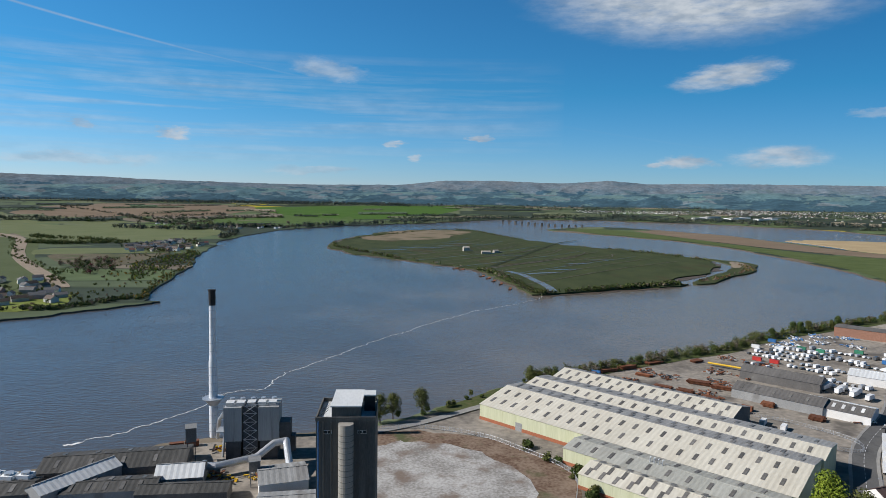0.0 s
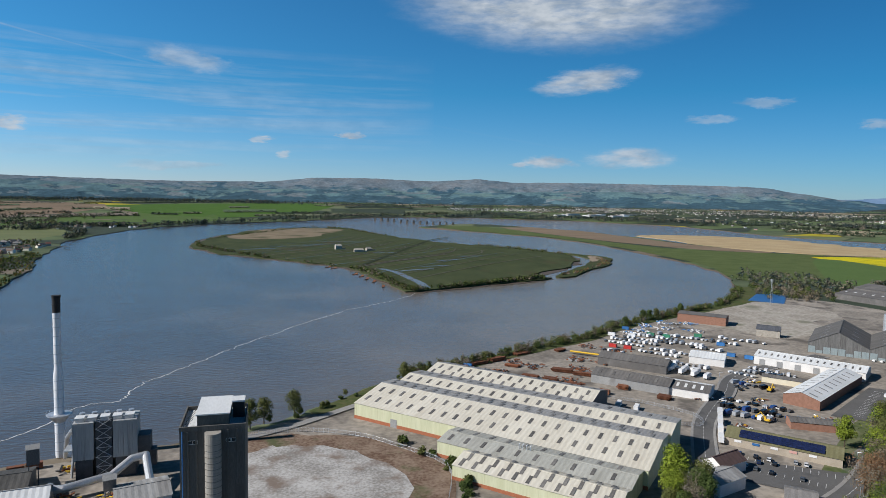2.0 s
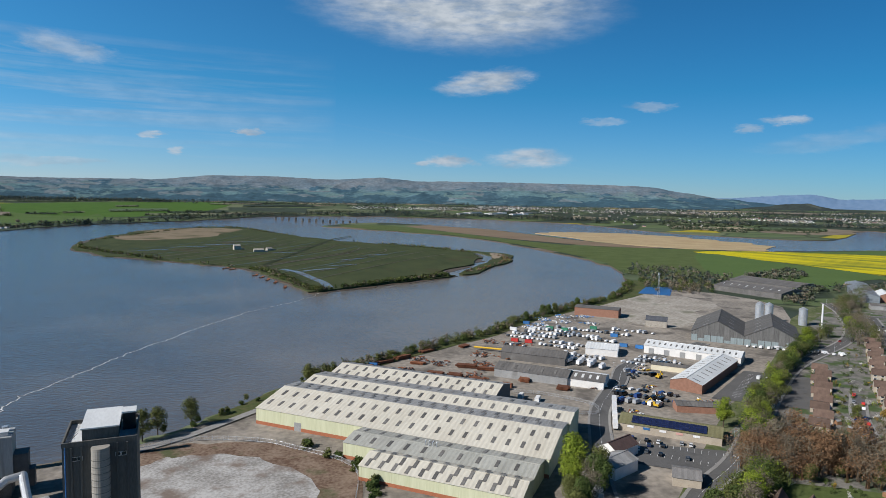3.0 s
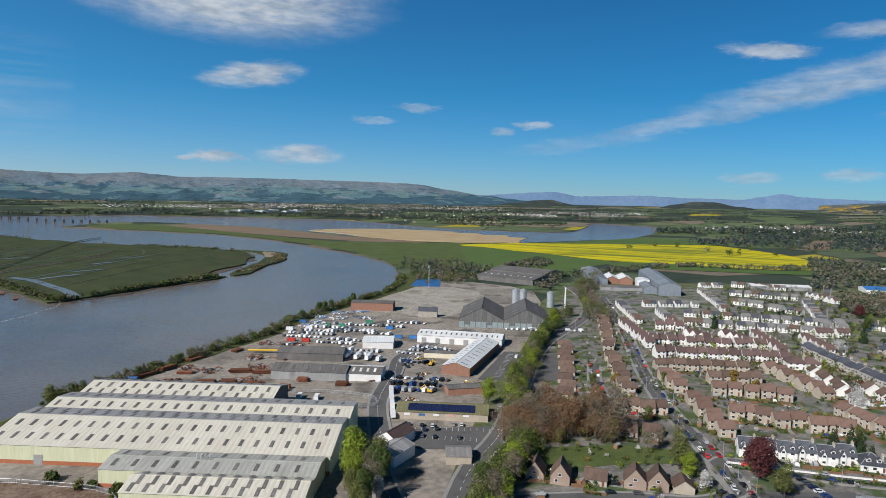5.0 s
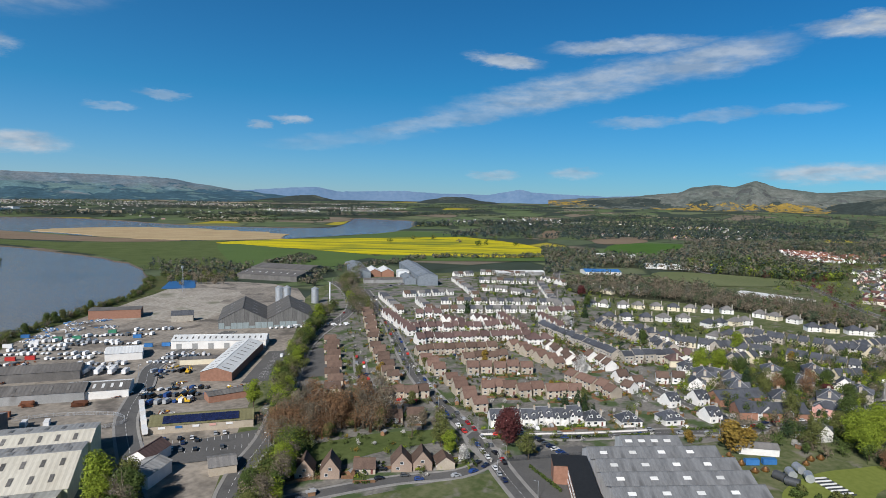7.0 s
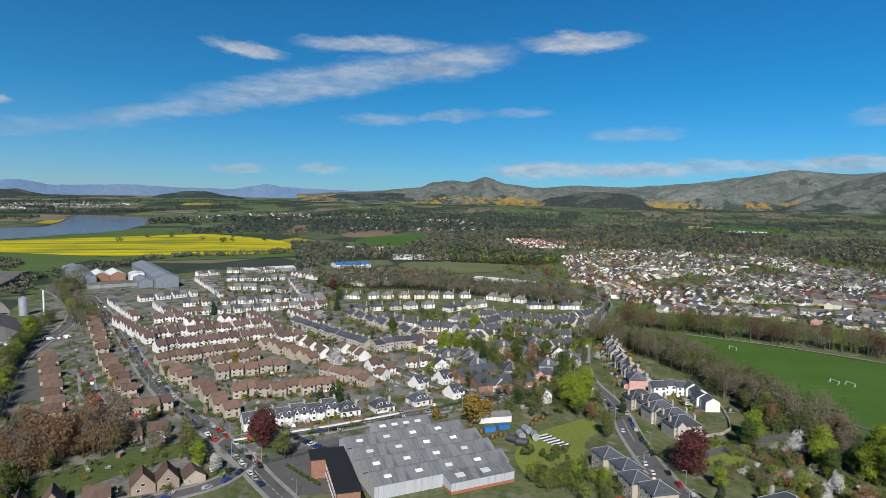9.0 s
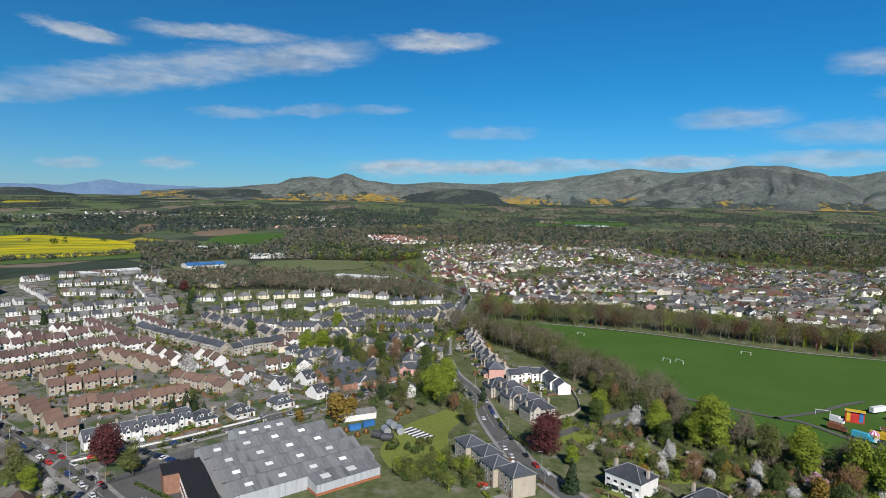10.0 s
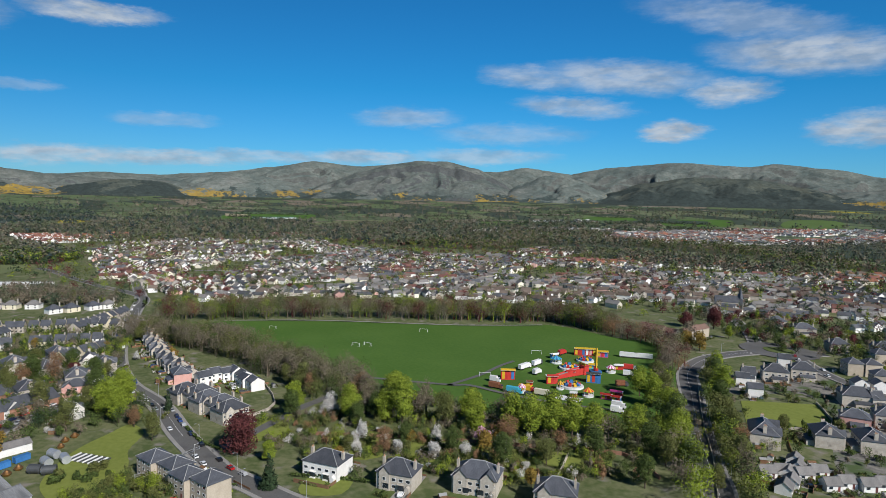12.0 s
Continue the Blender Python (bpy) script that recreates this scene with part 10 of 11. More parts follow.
# ---- playing field and fair ----
for x, y, a in ((332, -249, 60), (361, -319, 55), (448, -210, 20), (444, -218, 20), (467, -283, 40), (538, -173, 30)):
    ob = thing("goal", "white football goal on the mown grass", "goal", "football goals", m=pose(x, y, .3, 0, 0, a))
    for q in (-3.6, 3.6):
        part("post", mesh_of("post", *tube_data((q, 0, -.2), (q, 0, 2.5), .11, n=8), M["whitep"]), ob)
        part("stay", mesh_of("stay", *tube_data((q, 0, 2.4), (q, 1.6, 0), .05, n=6), M["whitep"]), ob)
    part("crossbar", mesh_of("crossbar", *tube_data((-3.7, 0, 2.5), (3.7, 0, 2.5), .11, n=8), M["whitep"]), ob)


def cone_data(r, z0, z1, n, start):
    vs = [(0, 0, z1)] + [(r * math.cos(2 * math.pi * i / n), r * math.sin(2 * math.pi * i / n), z0) for i in range(n)]
    return vs, [(0, 1 + i, 1 + (i + 1) % n) for i in range(start, n, 2)]


def canopy_ride(x, y, r, c1, c2, lb):
    ob = thing("fair_ride", lb, "fairground ride", "fairground rides", m=pose(x, y, .35))
    part("deck", mesh_of("deck", *tube_data((0, 0, -.1), (0, 0, .8), r, n=20), M["whitesheet"]), ob)
    part("centre_pole", mesh_of("centre_pole", *tube_data((0, 0, .8), (0, 0, 5.4), .3, n=8), M["yellow"]), ob)
    part("canopy_stripe", mesh_of("canopy_stripe", *cone_data(r, 3.4, 5.6, 16, 0), M[c1]), ob)
    part("canopy_stripe", mesh_of("canopy_stripe", *cone_data(r, 3.4, 5.6, 16, 1), M[c2]), ob)
    for i in range(8):
        a = i * math.pi / 4
        part("upright", mesh_of("upright", *tube_data((r * .9 * math.cos(a), r * .9 * math.sin(a), .8), (r * .9 * math.cos(a), r * .9 * math.sin(a), 3.5), .1, n=5), M["whitep"]), ob)


def disc_ride(x, y, r, mt, lb):
    ob = thing("fair_ride", lb, "fairground ride", "fairground rides", m=pose(x, y, .35))
    part("platform", mesh_of("platform", *tube_data((0, 0, -.1), (0, 0, 1.2), r, r * .98, 24), M["whitesheet"]), ob)
    part("turntable", mesh_of("turntable", *tube_data((0, 0, 1.2), (0, 0, 1.5), r * .75, n=24), M[mt]), ob)
    for i in range(9):
        a = i * 2 * math.pi / 9
        part("car", mesh_of("ride_car", *box_data([(-.9, -.8, 0, .9, .8, 1.3), (-.9, -.8, 1.3, -.6, .8, 2.0)]), M[("redp", "yellow", "blue")[i % 3]]), ob, m=pose(r * .6 * math.cos(a), r * .6 * math.sin(a), 1.5, 0, 0, math.degrees(a)))


def stall(x, y, rot, l, h, c1, c2, lb):
    ob = thing("fair_stall", lb, "fairground stall", "fairground stalls", m=pose(x, y, .35, 0, 0, rot))
    part("body", mesh_of("body", *box_data([(-l / 2, -1.5, -.1, l / 2, 1.5, h)]), M[c1]), ob)
    part("roof", mesh_of("roof", *box_data([(-l / 2 - .3, -2.6, h, l / 2 + .3, 1.7, h + .2)]), M["whitep"]), ob)
    part("fascia", mesh_of("fascia", *box_data([(-l / 2 - .2, -2.7, h + .2, l / 2 + .2, -2.4, h + 1.5)]), M[c2]), ob)
    for i in range(max(2, int(l / 2.4))):
        xx = -l / 2 + (i + .5) * l / max(2, int(l / 2.4))
        part("painted_panel", mesh_of("painted_panel", *box_data([(xx - .9, -1.62, .6, xx + .9, -1.5, h - .4)]), M[("yellow", "redp", "blue", "whitep", "pink")[i % 5]]), ob)


def fair_lorry(x, y, rot, l, box, cab, lb):
    ob = thing("fair_lorry", lb, "lorry", "fair lorries", m=pose(x, y, .35, 0, 0, rot))
    part("box_body", mesh_of("box_body", *box_data([(-l / 2, -1.25, .95, l / 2 - 2.3, 1.25, 3.9)]), M[box]), ob)
    part("cab", mesh_of("cab", *extrude([(l / 2 - 2.1, .6), (l / 2 - 2.1, 2.9), (l / 2 - .7, 3.0), (l / 2 - .1, 1.9), (l / 2, .6)], 2.35), M[cab]), ob)
    part("windscreen", mesh_of("windscreen", *extrude([(l / 2 - .66, 2.86), (l / 2 - .12, 1.95), (l / 2 - .04, 1.97), (l / 2 - .58, 2.9)], 2.05), M["glass"]), ob)
    for q in (-l * .36, -l * .22, l * .34):
        part("wheel", wheel(.5, 2.5), ob, m=pose(q, 0, .5))


M["cyanp"], M["pinkp"], M["creamp"] = (mat(n_, c_, tuple(v * 1.15 for v in c_), .5, .5, bump=0, space="obj") for n_, c_ in (("cyan_paint", (.06, .36, .48)), ("magenta_paint", (.45, .06, .22)), ("cream_paint", (.60, .55, .42))))
for x, y, a, l, bx, cb, lb in ((294, -243, -150, 10, "cyanp", "cyanp", "bright cyan fairground lorry on the grass"), (307, -239, -150, 9, "rust", "rust", "dark red fairground lorry on the grass"), (293, -252, -150, 10, "yellow", "redp", "yellow box lorry with a red cab"), (281, -255, -150, 11, "creamp", "darksteel", "cream showman's lorry with a dark cab"),
                              (350, -335, -75, 9, "redp", "redp", "red fairground lorry beside the pitch"), (333, -284, -74, 13, "whitep", "whitep", "long white showman's lorry"), (336, -298, -74, 11, "whitep", "darksteel", "white showman's lorry with a dark cab"), (319, -283, -74, 8, "whitep", "whitep", "short white box lorry among the rides"),
                              (243, -278, -150, 8, "whitep", "whitep", "white box lorry at the fair's edge"), (238, -271, -150, 7, "whitep", "whitep", "small white lorry under the trees"), (271, -312, -120, 8, "rust", "darksteel", "dark red lorry behind the stalls"), (285, -334, -140, 7, "whitep", "whitep", "white lorry behind the rides"), (295, -347, -140, 9, "redp", "whitep", "red box lorry with a white cab"), (318, -247, -150, 7, "whitep", "whitep", "white lorry with a rounded canvas top")):
    fair_lorry(x, y, a, l, bx, cb, lb)
canopy_ride(267, -278, 3.4, "redp", "yellow", "small roundabout with a red and yellow striped canopy")
canopy_ride(293, -248, 2.6, "pinkp", "whitep", "small pink and white canopied ride")
canopy_ride(297, -330, 3.4, "pinkp", "whitep", "round pink and white children's ride")
canopy_ride(286, -273, 2.4, "yellow", "rust", "yellow canopied children's ride")
canopy_ride(334, -314, 4.2, "blue", "cyanp", "blue and cyan canopied roundabout")
disc_ride(318, -312, 7.5, "whitesheet", "big white waltzer platform with coloured cars")
disc_ride(286, -283, 7.5, "greysheet", "round grey dodgem platform with cars")
disc_ride(327, -336, 6.5, "blue", "blue spinning ride with coloured cars")
for x, y, a, l, h, c1, c2, lb in ((319, -258, -125, 9, 6.2, "redp", "yellow", "tall painted fun house front in red and orange"), (340, -349, -130, 16, 5, "redp", "yellow", "long bright red and yellow arcade front"), (330, -357, -130, 8, 4, "pinkp", "yellow", "magenta and yellow stall front"), (298, -277, -120, 7, 5, "redp", "redp", "solid red ride tower beside a ramp"),
                                 (286, -302, -135, 9, 6, "blue", "darksteel", "dark blue ghost-train box"), (258, -284, -150, 6, 2.8, "pinkp", "redp", "magenta and red game stall"), (259, -294, -150, 7, 2.8, "redp", "pinkp", "dark red game stall with a magenta fascia"), (252, -286, -150, 5, 2.8, "blue", "redp", "blue hoopla stall with a red fascia"), (271, -270, -140, 4, 2.6, "redp", "whitep", "small red ticket booth"),
                                 (305, -300, -130, 6, 3, "yellow", "redp", "yellow food stall with a red fascia"), (310, -326, -130, 6, 3, "cyanp", "yellow", "cyan side stall with a yellow fascia"), (345, -322, -100, 5, 3, "blue", "whitep", "blue side stall beside the pitch"), (302, -262, -130, 4, 2.4, "yellow", "rust", "small yellow booth on the grass"), (300, -341, -130, 6, 3, "redp", "whitep", "red side stall under a white roof")):
    stall(x, y, a, l, h, c1, c2, lb)
vehicle("car", "dark_blue", 252, -268, -150, .3)
vehicle("van", "grey", 285, -247, -150, .3)


def ramp_ride(x, y, rot, l, h):
    """A long coaster-like slide: sloping track between high side boards, on trestles, with a tower at its head."""
    ob = thing("fair_ride", "long red slide ride with high painted sides", "fairground ride", "fairground rides", m=pose(x, y, .35, 0, 0, rot))
    part("track", mesh_of("track", *extrude([(-l / 2, .9), (-l / 2, 1.2), (-l * .1, h * .55), (l * .3, h), (l / 2, h), (l / 2, h - .4), (l * .3, h - .4), (-l * .1, h * .55 - .4)], 3.4), M["greysheet"]), ob)
    for q in (-1.8, 1.8):
        part("side_board", mesh_of("side_board", *[[(p[0], p[1] + q, p[2]) for p in d] if k == 0 else d for k, d in enumerate(extrude([(-l / 2, .2), (-l / 2, 1.9), (-l * .1, h * .55 + .9), (l * .3, h + .9), (l / 2, h + .9), (l / 2, .2)], .16))], M["redp"]), ob)
    part("tower", mesh_of("tower", *box_data([(l / 2, -2.6, -.1, l / 2 + 4, 2.6, h + 2.2), (l / 2 - .4, -3, h + 2.2, l / 2 + 4.4, 3, h + 2.5)]), M["redp"]), ob)
    part("sign_board", mesh_of("sign_board", *box_data([(l / 2 + .3, -3.2, h + 2.5, l / 2 + .6, 3.2, h + 4.2)]), M["yellow"]), ob)


ramp_ride(304, -295, -92, 28, 3.8)
for x, y, a in ((319, -373, -140), (311, -380, -140)):
    ob = thing("fair_trailer", "long white showman's lorry trailer on the grass", "trailer", "fair trailers", m=pose(x, y, .35, 0, 0, a))
    part("body", mesh_of("body", *box_data([(-6.5, -1.25, 1.0, 6.5, 1.25, 4.0)]), M["whitep"]), ob)
    part("skirt", mesh_of("skirt", *box_data([(-6.2, -1.2, .4, 3.5, 1.2, 1.0)]), M["darksteel"]), ob)
    for q in (-4.8, -3.6, 4.6):
        part("wheel", mesh_of("wheel", *tube_data((q, -1.27, .45), (q, 1.27, .45), .48, n=12), M["rubber"]), ob)
tw = thing("drop_tower", "slim yellow drop tower ride", "fairground ride", "fairground rides", m=pose(302, -321, .35))
part("mast", mesh_of("mast", *box_data([(-.5, -.5, 0, .5, .5, 17)]), M["yellow"]), tw)
part("base", mesh_of("base", *tube_data((0, 0, -.1), (0, 0, 1.2), 4, n=16), M["blue"]), tw)
part("gondola", mesh_of("gondola", *tube_data((0, 0, 1.4), (0, 0, 3), 1.6, n=12), M["redp"]), tw)
drape("fair_matting", [(274, -256), (261, -264), (265, -272), (277, -265)], M["whitep"], .5, label="white matting laid beside the fair stalls", category="matting")

# ---- grassed bunkers on the far meadow ----
def bunker(x, y, rot):
    k = min(1.0, math.hypot(x, y) / far_true(math.hypot(x, y)))
    ob = thing("storage_bunker", "dark grassed storage bunker on a flat meadow", "bunker", "storage bunkers", m=pose(x, y, zg(x, y) + .5, 0, 0, rot) @ Matrix.Scale(k, 4))
    part("mound", mesh_of("mound", *extrude([(-20, 0), (-14, 7), (14, 7), (20, 0)], 22), M["litter0"]), ob)
    part("portal", mesh_of("portal", *box_data([(-6, -11.6, 0, 6, -10.8, 5.2)]), M["black"]), ob)


for i in range(4):
    for j in range(6):
        u, v = (i + .5) / 4, (j + .3 + .4 * (i % 2)) / 6
        bunker(1800 + 185 * u + 370 * v, 2240 + 165 * u - 190 * v, 30)

# ---- river things ----
BOOM = [(-183, 296), (-166, 310), (-158, 322), (-140, 352), (-134, 380), (-113, 393), (-112, 415), (-100, 445), (-82, 479), (-69, 512), (-45, 553), (-16, 606), (5, 638), (36, 683), (92, 742), (120, 790)]
M["foam"] = mat("river_foam", (.30, .29, .28), (.82, .80, .76), .35, .8, bump=.2, lo=.3, hi=.55)


def foam_line():
    r0 = random.Random(8)
    pts = [Vector(p) for p in smooth_line(BOOM, 14, False)]
    vs, fs = [], []
    for i, p in enumerate(pts):
        d = (pts[min(i + 1, len(pts) - 1)] - pts[max(i - 1, 0)]).normalized()
        nr, f = Vector((d.y, -d.x)), 1 - .62 * i / len(pts)
        o = 3.2 * noise.noise(Vector((i * .17, 0, 0))) + 2.8 * noise.noise(Vector((i * .75, 3, 0)))
        w = (.55 + .5 * abs(noise.noise(Vector((i * .35, 9, 0))))) * (.55 + f) * .36 * (3 if i < 6 else 1)
        for s in (-w, w):
            q = p + nr * (o + s)
            vs.append((q.x, q.y, -1.52))
    fs = [(2 * i, 2 * i + 1, 2 * i + 3, 2 * i + 2) for i in range(len(pts) - 1)]
    tagged(new("foam_line", mesh_of("foam_line", vs, fs, M["foam"])), "wavering white line of foam across the river", "foam", kind="structure")


foam_line()
for i in range(13):
    t = i / 12
    x, y = 248 + 310 * t, 2901 - 236 * t - 30 * math.sin(t * 3)
    ob = thing("bridge_pier", "dark twin bridge pier standing in the river", "bridge pier", "old bridge piers", m=pose(x, y, zg(x, y) - 3, 0, 0, -37))
    for q in (-5, 5):
        part("column", mesh_of("column", *tube_data((0, q, 0), (0, q, 13), 2.6, 2.2, 10), M["concrete"]), ob)
    part("cross_beam", mesh_of("cross_beam", *box_data([(-1.4, -6, 11, 1.4, 6, 12.6)]), M["concrete"]), ob)
jt = thing("jetty", "dark timber jetty reaching into the river", "jetty", m=pose(-530, 1450, -1, 0, 0, -30))
part("deck", mesh_of("deck", *box_data([(-25, -2, 3, 30, 2, 3.5)]), M["darksteel"]), jt)
for i in range(8):
    part("pile", mesh_of("pile", *tube_data((-22 + i * 7, 0, -3), (-22 + i * 7, 0, 3), .4, n=6), M["darksteel"]), jt)
for k, (x, y, a) in enumerate(((70, 985, 60), (78, 960, 65), (84, 930, 70), (92, 900, 75), (30, 1085, 50), (40, 1070, 52), (100, 850, 80))):
    ob = new("boat_hulk", mesh_of("boat_hulk", *extrude([(-7, .2), (-5, -1.2), (5, -1.2), (8, .6), (5, .5), (4, -.3), (-5, -.3)], 3.6), M["rust"]))
    ob.matrix_basis = pose(x - 16, y - 4, -.6, 0, 0, a)
    tagged(ob, "rotting dark boat hulk on the mud", "boat hulk", "boat hulks")
for x, y, l, h, a in ((41, 1420, 14, 8, 20), (82, 1360, 20, 4, 10), (105, 1390, 12, 4, 30)):
    ob = new("ruin", mesh_of("ruin", *join_data(gable_walls(l, 8, h, 3), box_data([(l / 2, -4, 0, l / 2 + 8, -3.4, 2.5), (l / 2 + 7.4, -3.4, 0, l / 2 + 8, 4, 2.2)])), M["stone"]))
    ob.matrix_basis = pose(x, y, .4, 0, 0, a)
    tagged(ob, "roofless stone farm ruin on the island", "ruin", "island ruins")

# ---- school and church ----
hall("long single-storey school wing with a hipped slate roof", (384, 24), (402, -10), 14, 4.2, 8.2, "brick", "slate", group="school wings", name="school", category="school")
hall("school cross wing with a slate roof", (398, 30), (388, 14), 12, 4.0, 7.5, "white", "slate", group="school wings", name="school", category="school")
hall("school rear wing with a slate roof", (402, 36), (430, 6), 13, 4.2, 8.0, "brick", "slate", group="school wings", name="school", category="school")
hall("low white workshop house beside the yard", (331, 20), (337, 3), 8, 3.2, 4.8, "white", "greyroof", group="workshops", category="workshop")
ch = thing("church", "small stone church with a slate steeple", "church", m=pose(415, -640, .3, 0, 0, 40))
part("nave", mesh_of("nave", *gable_walls(24, 11, 8, 6), M["stone"]), ch)
part("roof", mesh_of("roof", *gable_roof(24, 11, 8, 6), M["slate"]), ch)
part("steeple", mesh_of("steeple", *join_data(box_data([(-16, -3, 0, -11, 3, 12)]), tube_data((-13.5, 0, 12), (-13.5, 0, 24), 3.4, .1, 4)), M["slate"]), ch)


# ---- road markings ----
def markings():
    vs, fs = [], []
    for k in (0, 2, 3, 5, 6, 7, 8):
        pts = smooth_line(ROADS[k][0], 12, False)
        on = 0.0
        for (ax, ay), (bx, by) in zip(pts, pts[1:]):
            ln_ = math.hypot(bx - ax, by - ay)
            ux, uy, d = (bx - ax) / ln_, (by - ay) / ln_, 0.0
            while d + 3 < ln_:
                x, y, q = ax + ux * d, ay + uy * d, len(vs)
                z = .455 + .012 * k
                vs += [(x - uy * .08, y + ux * .08, z), (x + uy * .08, y - ux * .08, z), (x + ux * 3 + uy * .08, y + uy * 3 - ux * .08, z), (x + ux * 3 - uy * .08, y + uy * 3 + ux * .08, z)]
                fs.append((q, q + 1, q + 2, q + 3))
                d += 7.5
    tagged(new("road_markings", mesh_of("road_markings", vs, fs, M["whitep"])), "white dashed centre lines on the streets", "road marking", kind="stuff")


markings()


# ---- walls and yards of the villas ----
def wall_line(line, h, label, mt="stone"):
    pts = smooth_line(line, 3, False)
    bits = []
    for (ax, ay), (bx, by) in zip(pts, pts[1:]):
        ln_ = math.hypot(bx - ax, by - ay)
        nx, ny = -(by - ay) / ln_ * .22, (bx - ax) / ln_ * .22
        v = [(ax + nx, ay + ny, .1), (bx + nx, by + ny, .1), (bx - nx, by - ny, .1), (ax - nx, ay - ny, .1)]
        v += [(x, y, .3 + h) for x, y, _ in v]
        bits.append((v, [(4, 5, 6, 7), (0, 1, 5, 4), (1, 2, 6, 5), (2, 3, 7, 6), (3, 0, 4, 7)]))
    tagged(new("garden_wall", mesh_of("garden_wall", *join_data(*bits), M[mt])), label, "wall", "garden walls")


for ln_, h, lb, mt in (([(292, -112), (272, -140), (250, -168), (222, -200), (196, -228), (170, -222)], 1.6, "long old brick garden wall behind the villas", "brick"), ([(208, -205), (188, -178), (178, -160)], 1.8, "grey stone wall between two gardens", "stone"),
                       ([(330, -92), (345, -112), (395, -118), (420, -112)], 1.4, "low stone boundary wall", "stone"), ([(142, -222), (172, -262), (204, -300), (244, -352)], 1.1, "low stone wall along the road", "stone"), ([(190, -388), (164, -352), (188, -316)], 1.2, "low wall round the bowling green", "stone"),
                       ([(286, 136), (312, 97), (340, 62)], .9, "low front garden wall", "white"), ([(178, 186), (200, 176), (222, 158), (246, 136)], 1.2, "low garden wall behind the brown houses", "fencewood")):
    wall_line(ln_, h, lb, mt)
sheds = random.Random(12)
for x0, y0, x1, y1, n in ((310, 110, 420, 250, 16), (200, -190, 280, -120, 5), (350, -30, 480, 60, 8), (190, 150, 260, 205, 6), (140, -330, 200, -270, 5)):
    for _ in range(n):
        ob = new("garden_shed", mesh_of("garden_shed", *gable_walls(2.8, 2.1, 1.9, .6), M["fencewood"]))
        ob.matrix_basis = pose(sheds.uniform(x0, x1), sheds.uniform(y0, y1), .3, 0, 0, sheds.uniform(0, 180))
        part("roof", mesh_of("roof", *gable_roof(2.8, 2.1, 1.9, .6, .15, .08), M["greysheet"]), ob)
        tagged(ob, "small brown timber garden shed", "garden shed", "garden sheds")


# ---- gardens: hedges, sheds, drives with cars ----
for k, pl in enumerate(([(262, -112), (285, -126), (274, -146), (250, -130)], [(246, -140), (263, -152), (247, -172), (228, -154)], [(224, -154), (240, -167), (222, -192), (198, -174)], [(205, -190), (222, -200), (206, -226), (186, -207)], [(235, -86), (246, -94), (238, -110), (226, -100)], [(300, -80), (322, -92), (316, -108), (296, -100)])):
    drape("garden_lawn", smooth_line(pl, 3, True, 1, k), M["lawn"], .34 + .004 * k, label="mown villa garden lawn", category="lawn")


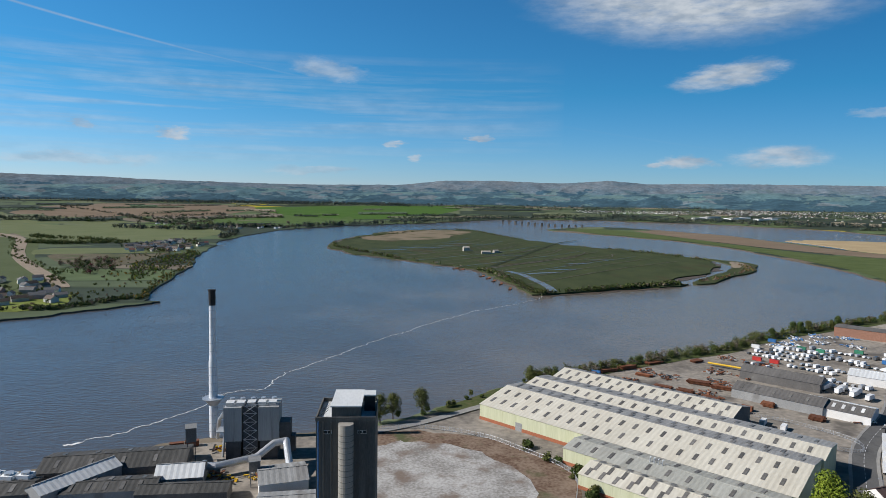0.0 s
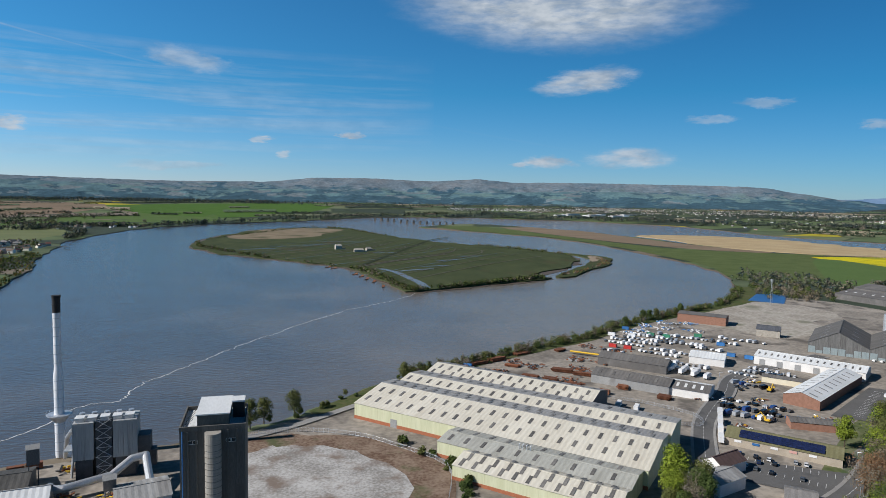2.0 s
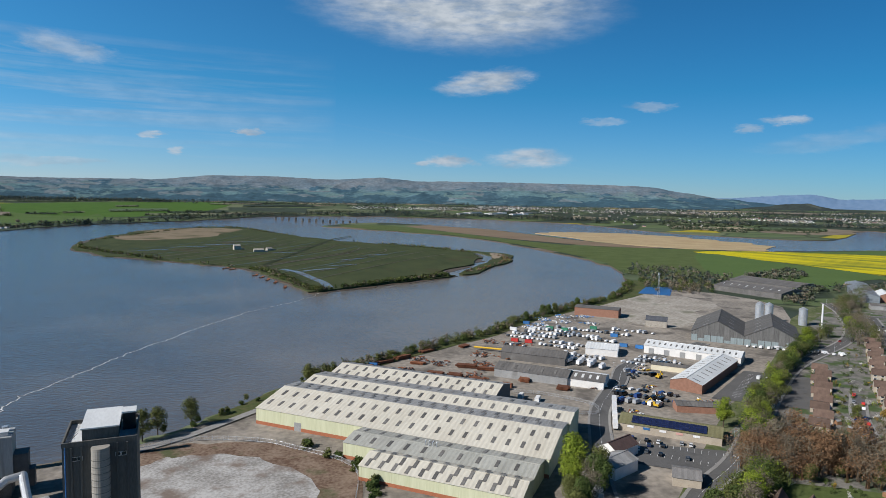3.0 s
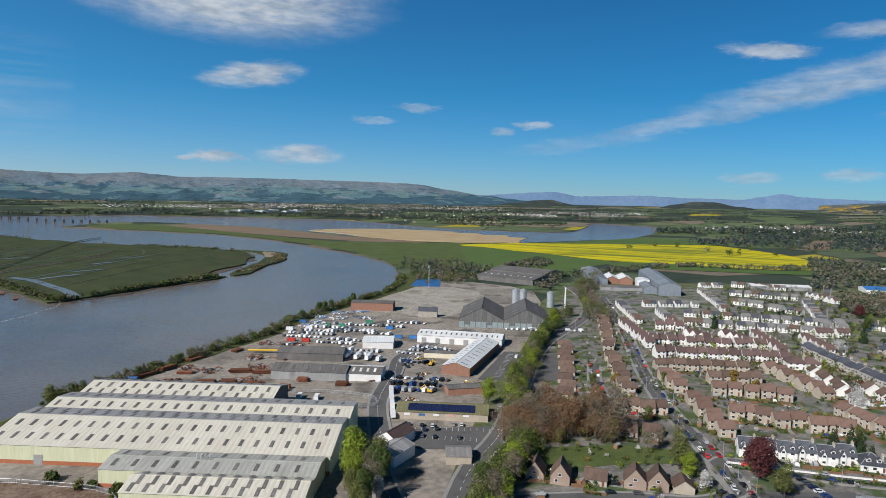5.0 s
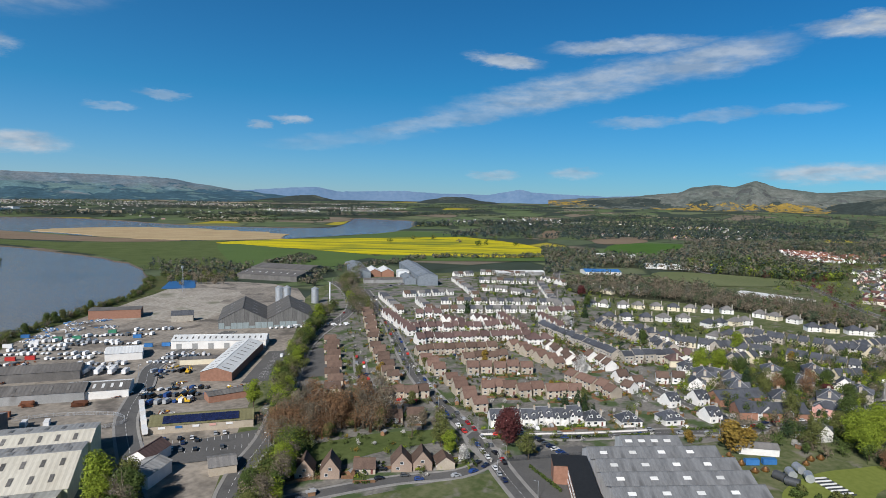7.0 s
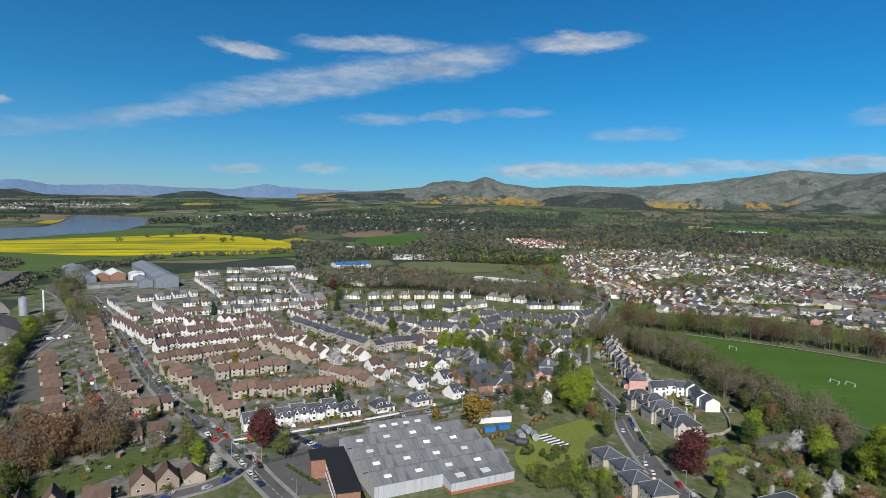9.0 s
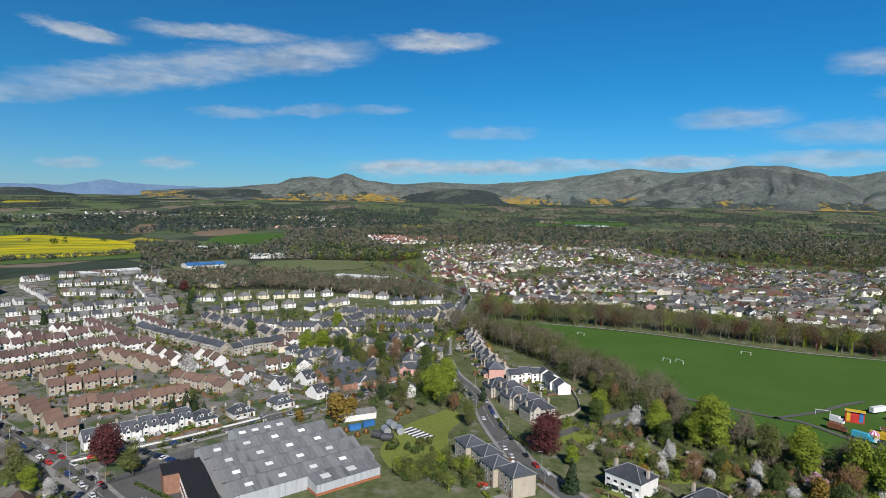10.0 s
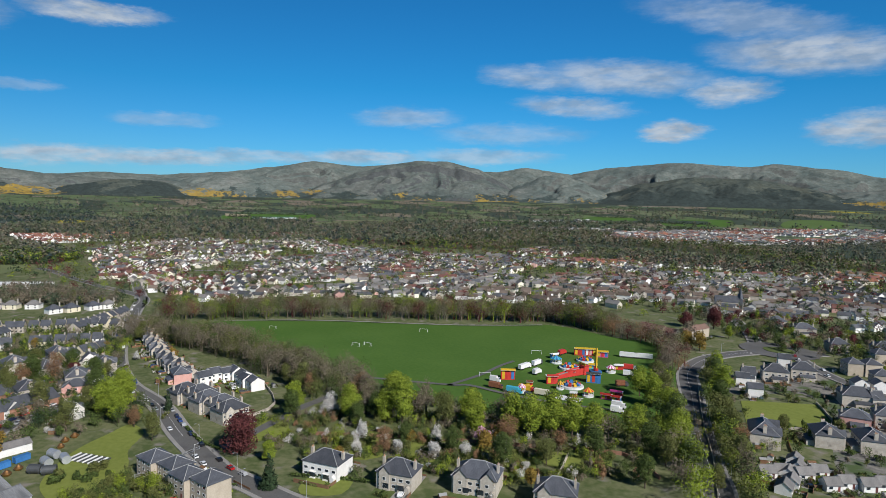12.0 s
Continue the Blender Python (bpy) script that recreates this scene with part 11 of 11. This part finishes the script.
def clutter():
    """Sheds, hedges, bushes and cars on the drives of the nearer houses, too many to list one by one."""
    r0 = random.Random(909)
    keys = ["fencewood", "greysheet", "whitep", "car_silver", "car_black", "car_grey", "car_blue", "redp", "glass", "rubber", "leaf", "olivel", "lime", "blossom", "slate"]
    ix = {k: i for i, k in enumerate(keys)}
    sheds, cars, green = ([], [], []), ([], [], []), ([], [], [])

    def put(dst, v, f, mi, x, y, a):
        c_, s_, k = math.cos(a), math.sin(a), len(dst[0])
        dst[0].extend((x + c_ * q[0] - s_ * q[1], y + s_ * q[0] + c_ * q[1], q[2] + zg(x, y)) for q in v)
        dst[1].extend(tuple(i + k for i in q) for q in f)
        dst[2].extend([mi] * len(f))

    def car(x, y, a):
        if any(abs(x - p) + abs(y - q) < 5.5 for p, q in SPOTS):
            return
        SPOTS.append((x, y))
        l, w = r0.uniform(3.9, 4.6), 1.8
        put(cars, *extrude([(-l / 2, .3), (-l / 2, .95), (-l * .42, 1.0), (-l * .3, 1.45), (l * .12, 1.45), (l * .26, 1.0), (l / 2, .82), (l / 2, .3)], w), ix[r0.choice(("whitep", "car_silver", "car_silver", "car_black", "car_black", "car_grey", "car_blue", "redp", "whitep"))], x, y, a)
        put(cars, *extrude([(-l * .37, 1.04), (-l * .285, 1.4), (l * .11, 1.4), (l * .22, 1.04)], w + .03), ix["glass"], x, y, a)
        put(cars, *extrude([(l * .125, 1.44), (l * .25, 1.02), (l * .262, 1.03), (l * .14, 1.46)], w * .86), ix["glass"], x, y, a)
        put(cars, *box_data([(s * l * .3 - .3, -w / 2 - .02, 0, s * l * .3 + .3, w / 2 + .02, .6) for s in (-1, 1)]), ix["rubber"], x, y, a)

    def leaves(x, y, w, l, h, a, n, key):
        vs, fs = [], []
        for _ in range(n):
            d = Vector((r0.gauss(0, 1), r0.gauss(0, 1), r0.gauss(.5, 1))).normalized().to_track_quat("Z", "Y")
            p = Vector((r0.uniform(-l / 2, l / 2), r0.uniform(-w / 2, w / 2), .2 + h * math.sqrt(r0.random())))
            k, s = len(vs), r0.uniform(.25, .5)
            vs += [tuple(p + d @ Vector(c) * s) for c in ((-1, -.8, 0), (1, -.7, 0), (.1, 1, 0))]
            fs.append((k, k + 1, k + 2))
        put(green, vs, fs, ix[key], x, y, a)
    for x, y, rot, l, d in PLOTS:
        if math.hypot(x, y) > 640:
            continue
        a = radians(rot)
        c_, s_ = math.cos(a), math.sin(a)

        def at(u, v):
            return x + c_ * u - s_ * v, y + s_ * u + c_ * v
        if r0.random() < .5:
            w, b, h = r0.uniform(1.8, 3.2), r0.uniform(1.5, 2.4), r0.uniform(1.7, 2.1)
            px, py = at(r0.uniform(-l * .4, l * .4), d / 2 + r0.uniform(4.5, 8))
            put(sheds, *gable_walls(w, b, h, .5), ix[r0.choice(("fencewood", "fencewood", "greysheet", "whitep"))], px, py, a)
            put(sheds, *gable_roof(w, b, h, .5, .12, .12), ix[r0.choice(("slate", "greysheet", "fencewood"))], px, py, a)
        if r0.random() < .42:
            px, py = at(l * .3, -d / 2 - r0.uniform(3.2, 4.6))
            car(px, py, a + math.pi / 2 + r0.uniform(-.1, .1))
        for side in (-1, 1):
            if r0.random() < .5:
                px, py = at(r0.uniform(-.2, .2) * l, side * (d / 2 + r0.uniform(5.5, 9.5)))
                leaves(px, py, .9, l * r0.uniform(.4, .9), r0.uniform(.9, 1.8), a, int(l * 7), r0.choice(("leaf", "olivel", "leaf", "lime")))
            for _ in range(3):
                px, py = at(r0.uniform(-.5, .5) * l, side * (d / 2 + r0.uniform(1.2, 8)))
                w = r0.uniform(.8, 2.2)
                leaves(px, py, w, w, w * r0.uniform(.6, 1.3), a, 22, r0.choice(("leaf", "olivel", "leaf", "lime", "olivel", "blossom")))
    for k, chance in ((0, .30), (1, .4), (4, .4), (5, .32), (6, .28), (7, .2), (15, .35), (16, .3)):
        line, hw = smooth_line(ROADS[k][0], 10, False), ROADS[k][1] * .95
        run = 0.0
        for (ax, ay), (bx, by) in zip(line, line[1:]):
            ln_ = math.hypot(bx - ax, by - ay)
            run += ln_
            if run < 6.2 or math.hypot(ax, ay) > 760 or ln_ < .01:
                continue
            run = 0.0
            ux, uy = (bx - ax) / ln_, (by - ay) / ln_
            for side in (-1, 1):
                if r0.random() < chance:
                    car(ax - uy * side * (hw - .9), ay + ux * side * (hw - .9), math.atan2(uy, ux) + (math.pi if side > 0 else 0))
    for nm, dst, lb, ct, up in (("garden_sheds", sheds, "small timber and metal sheds in back gardens", "sheds", .2), ("parked_cars", cars, "cars in many colours on drives and along the kerbs", "cars", .46), ("garden_hedges", green, "hedges and bushes between the small gardens", "hedges", .2)):
        ob = new(nm, mesh_of(nm, dst[0], dst[1], [M[k] for k in keys], dst[2]))
        ob.location.z = up
        tagged(ob, lb, ct, kind="stuff")


clutter()
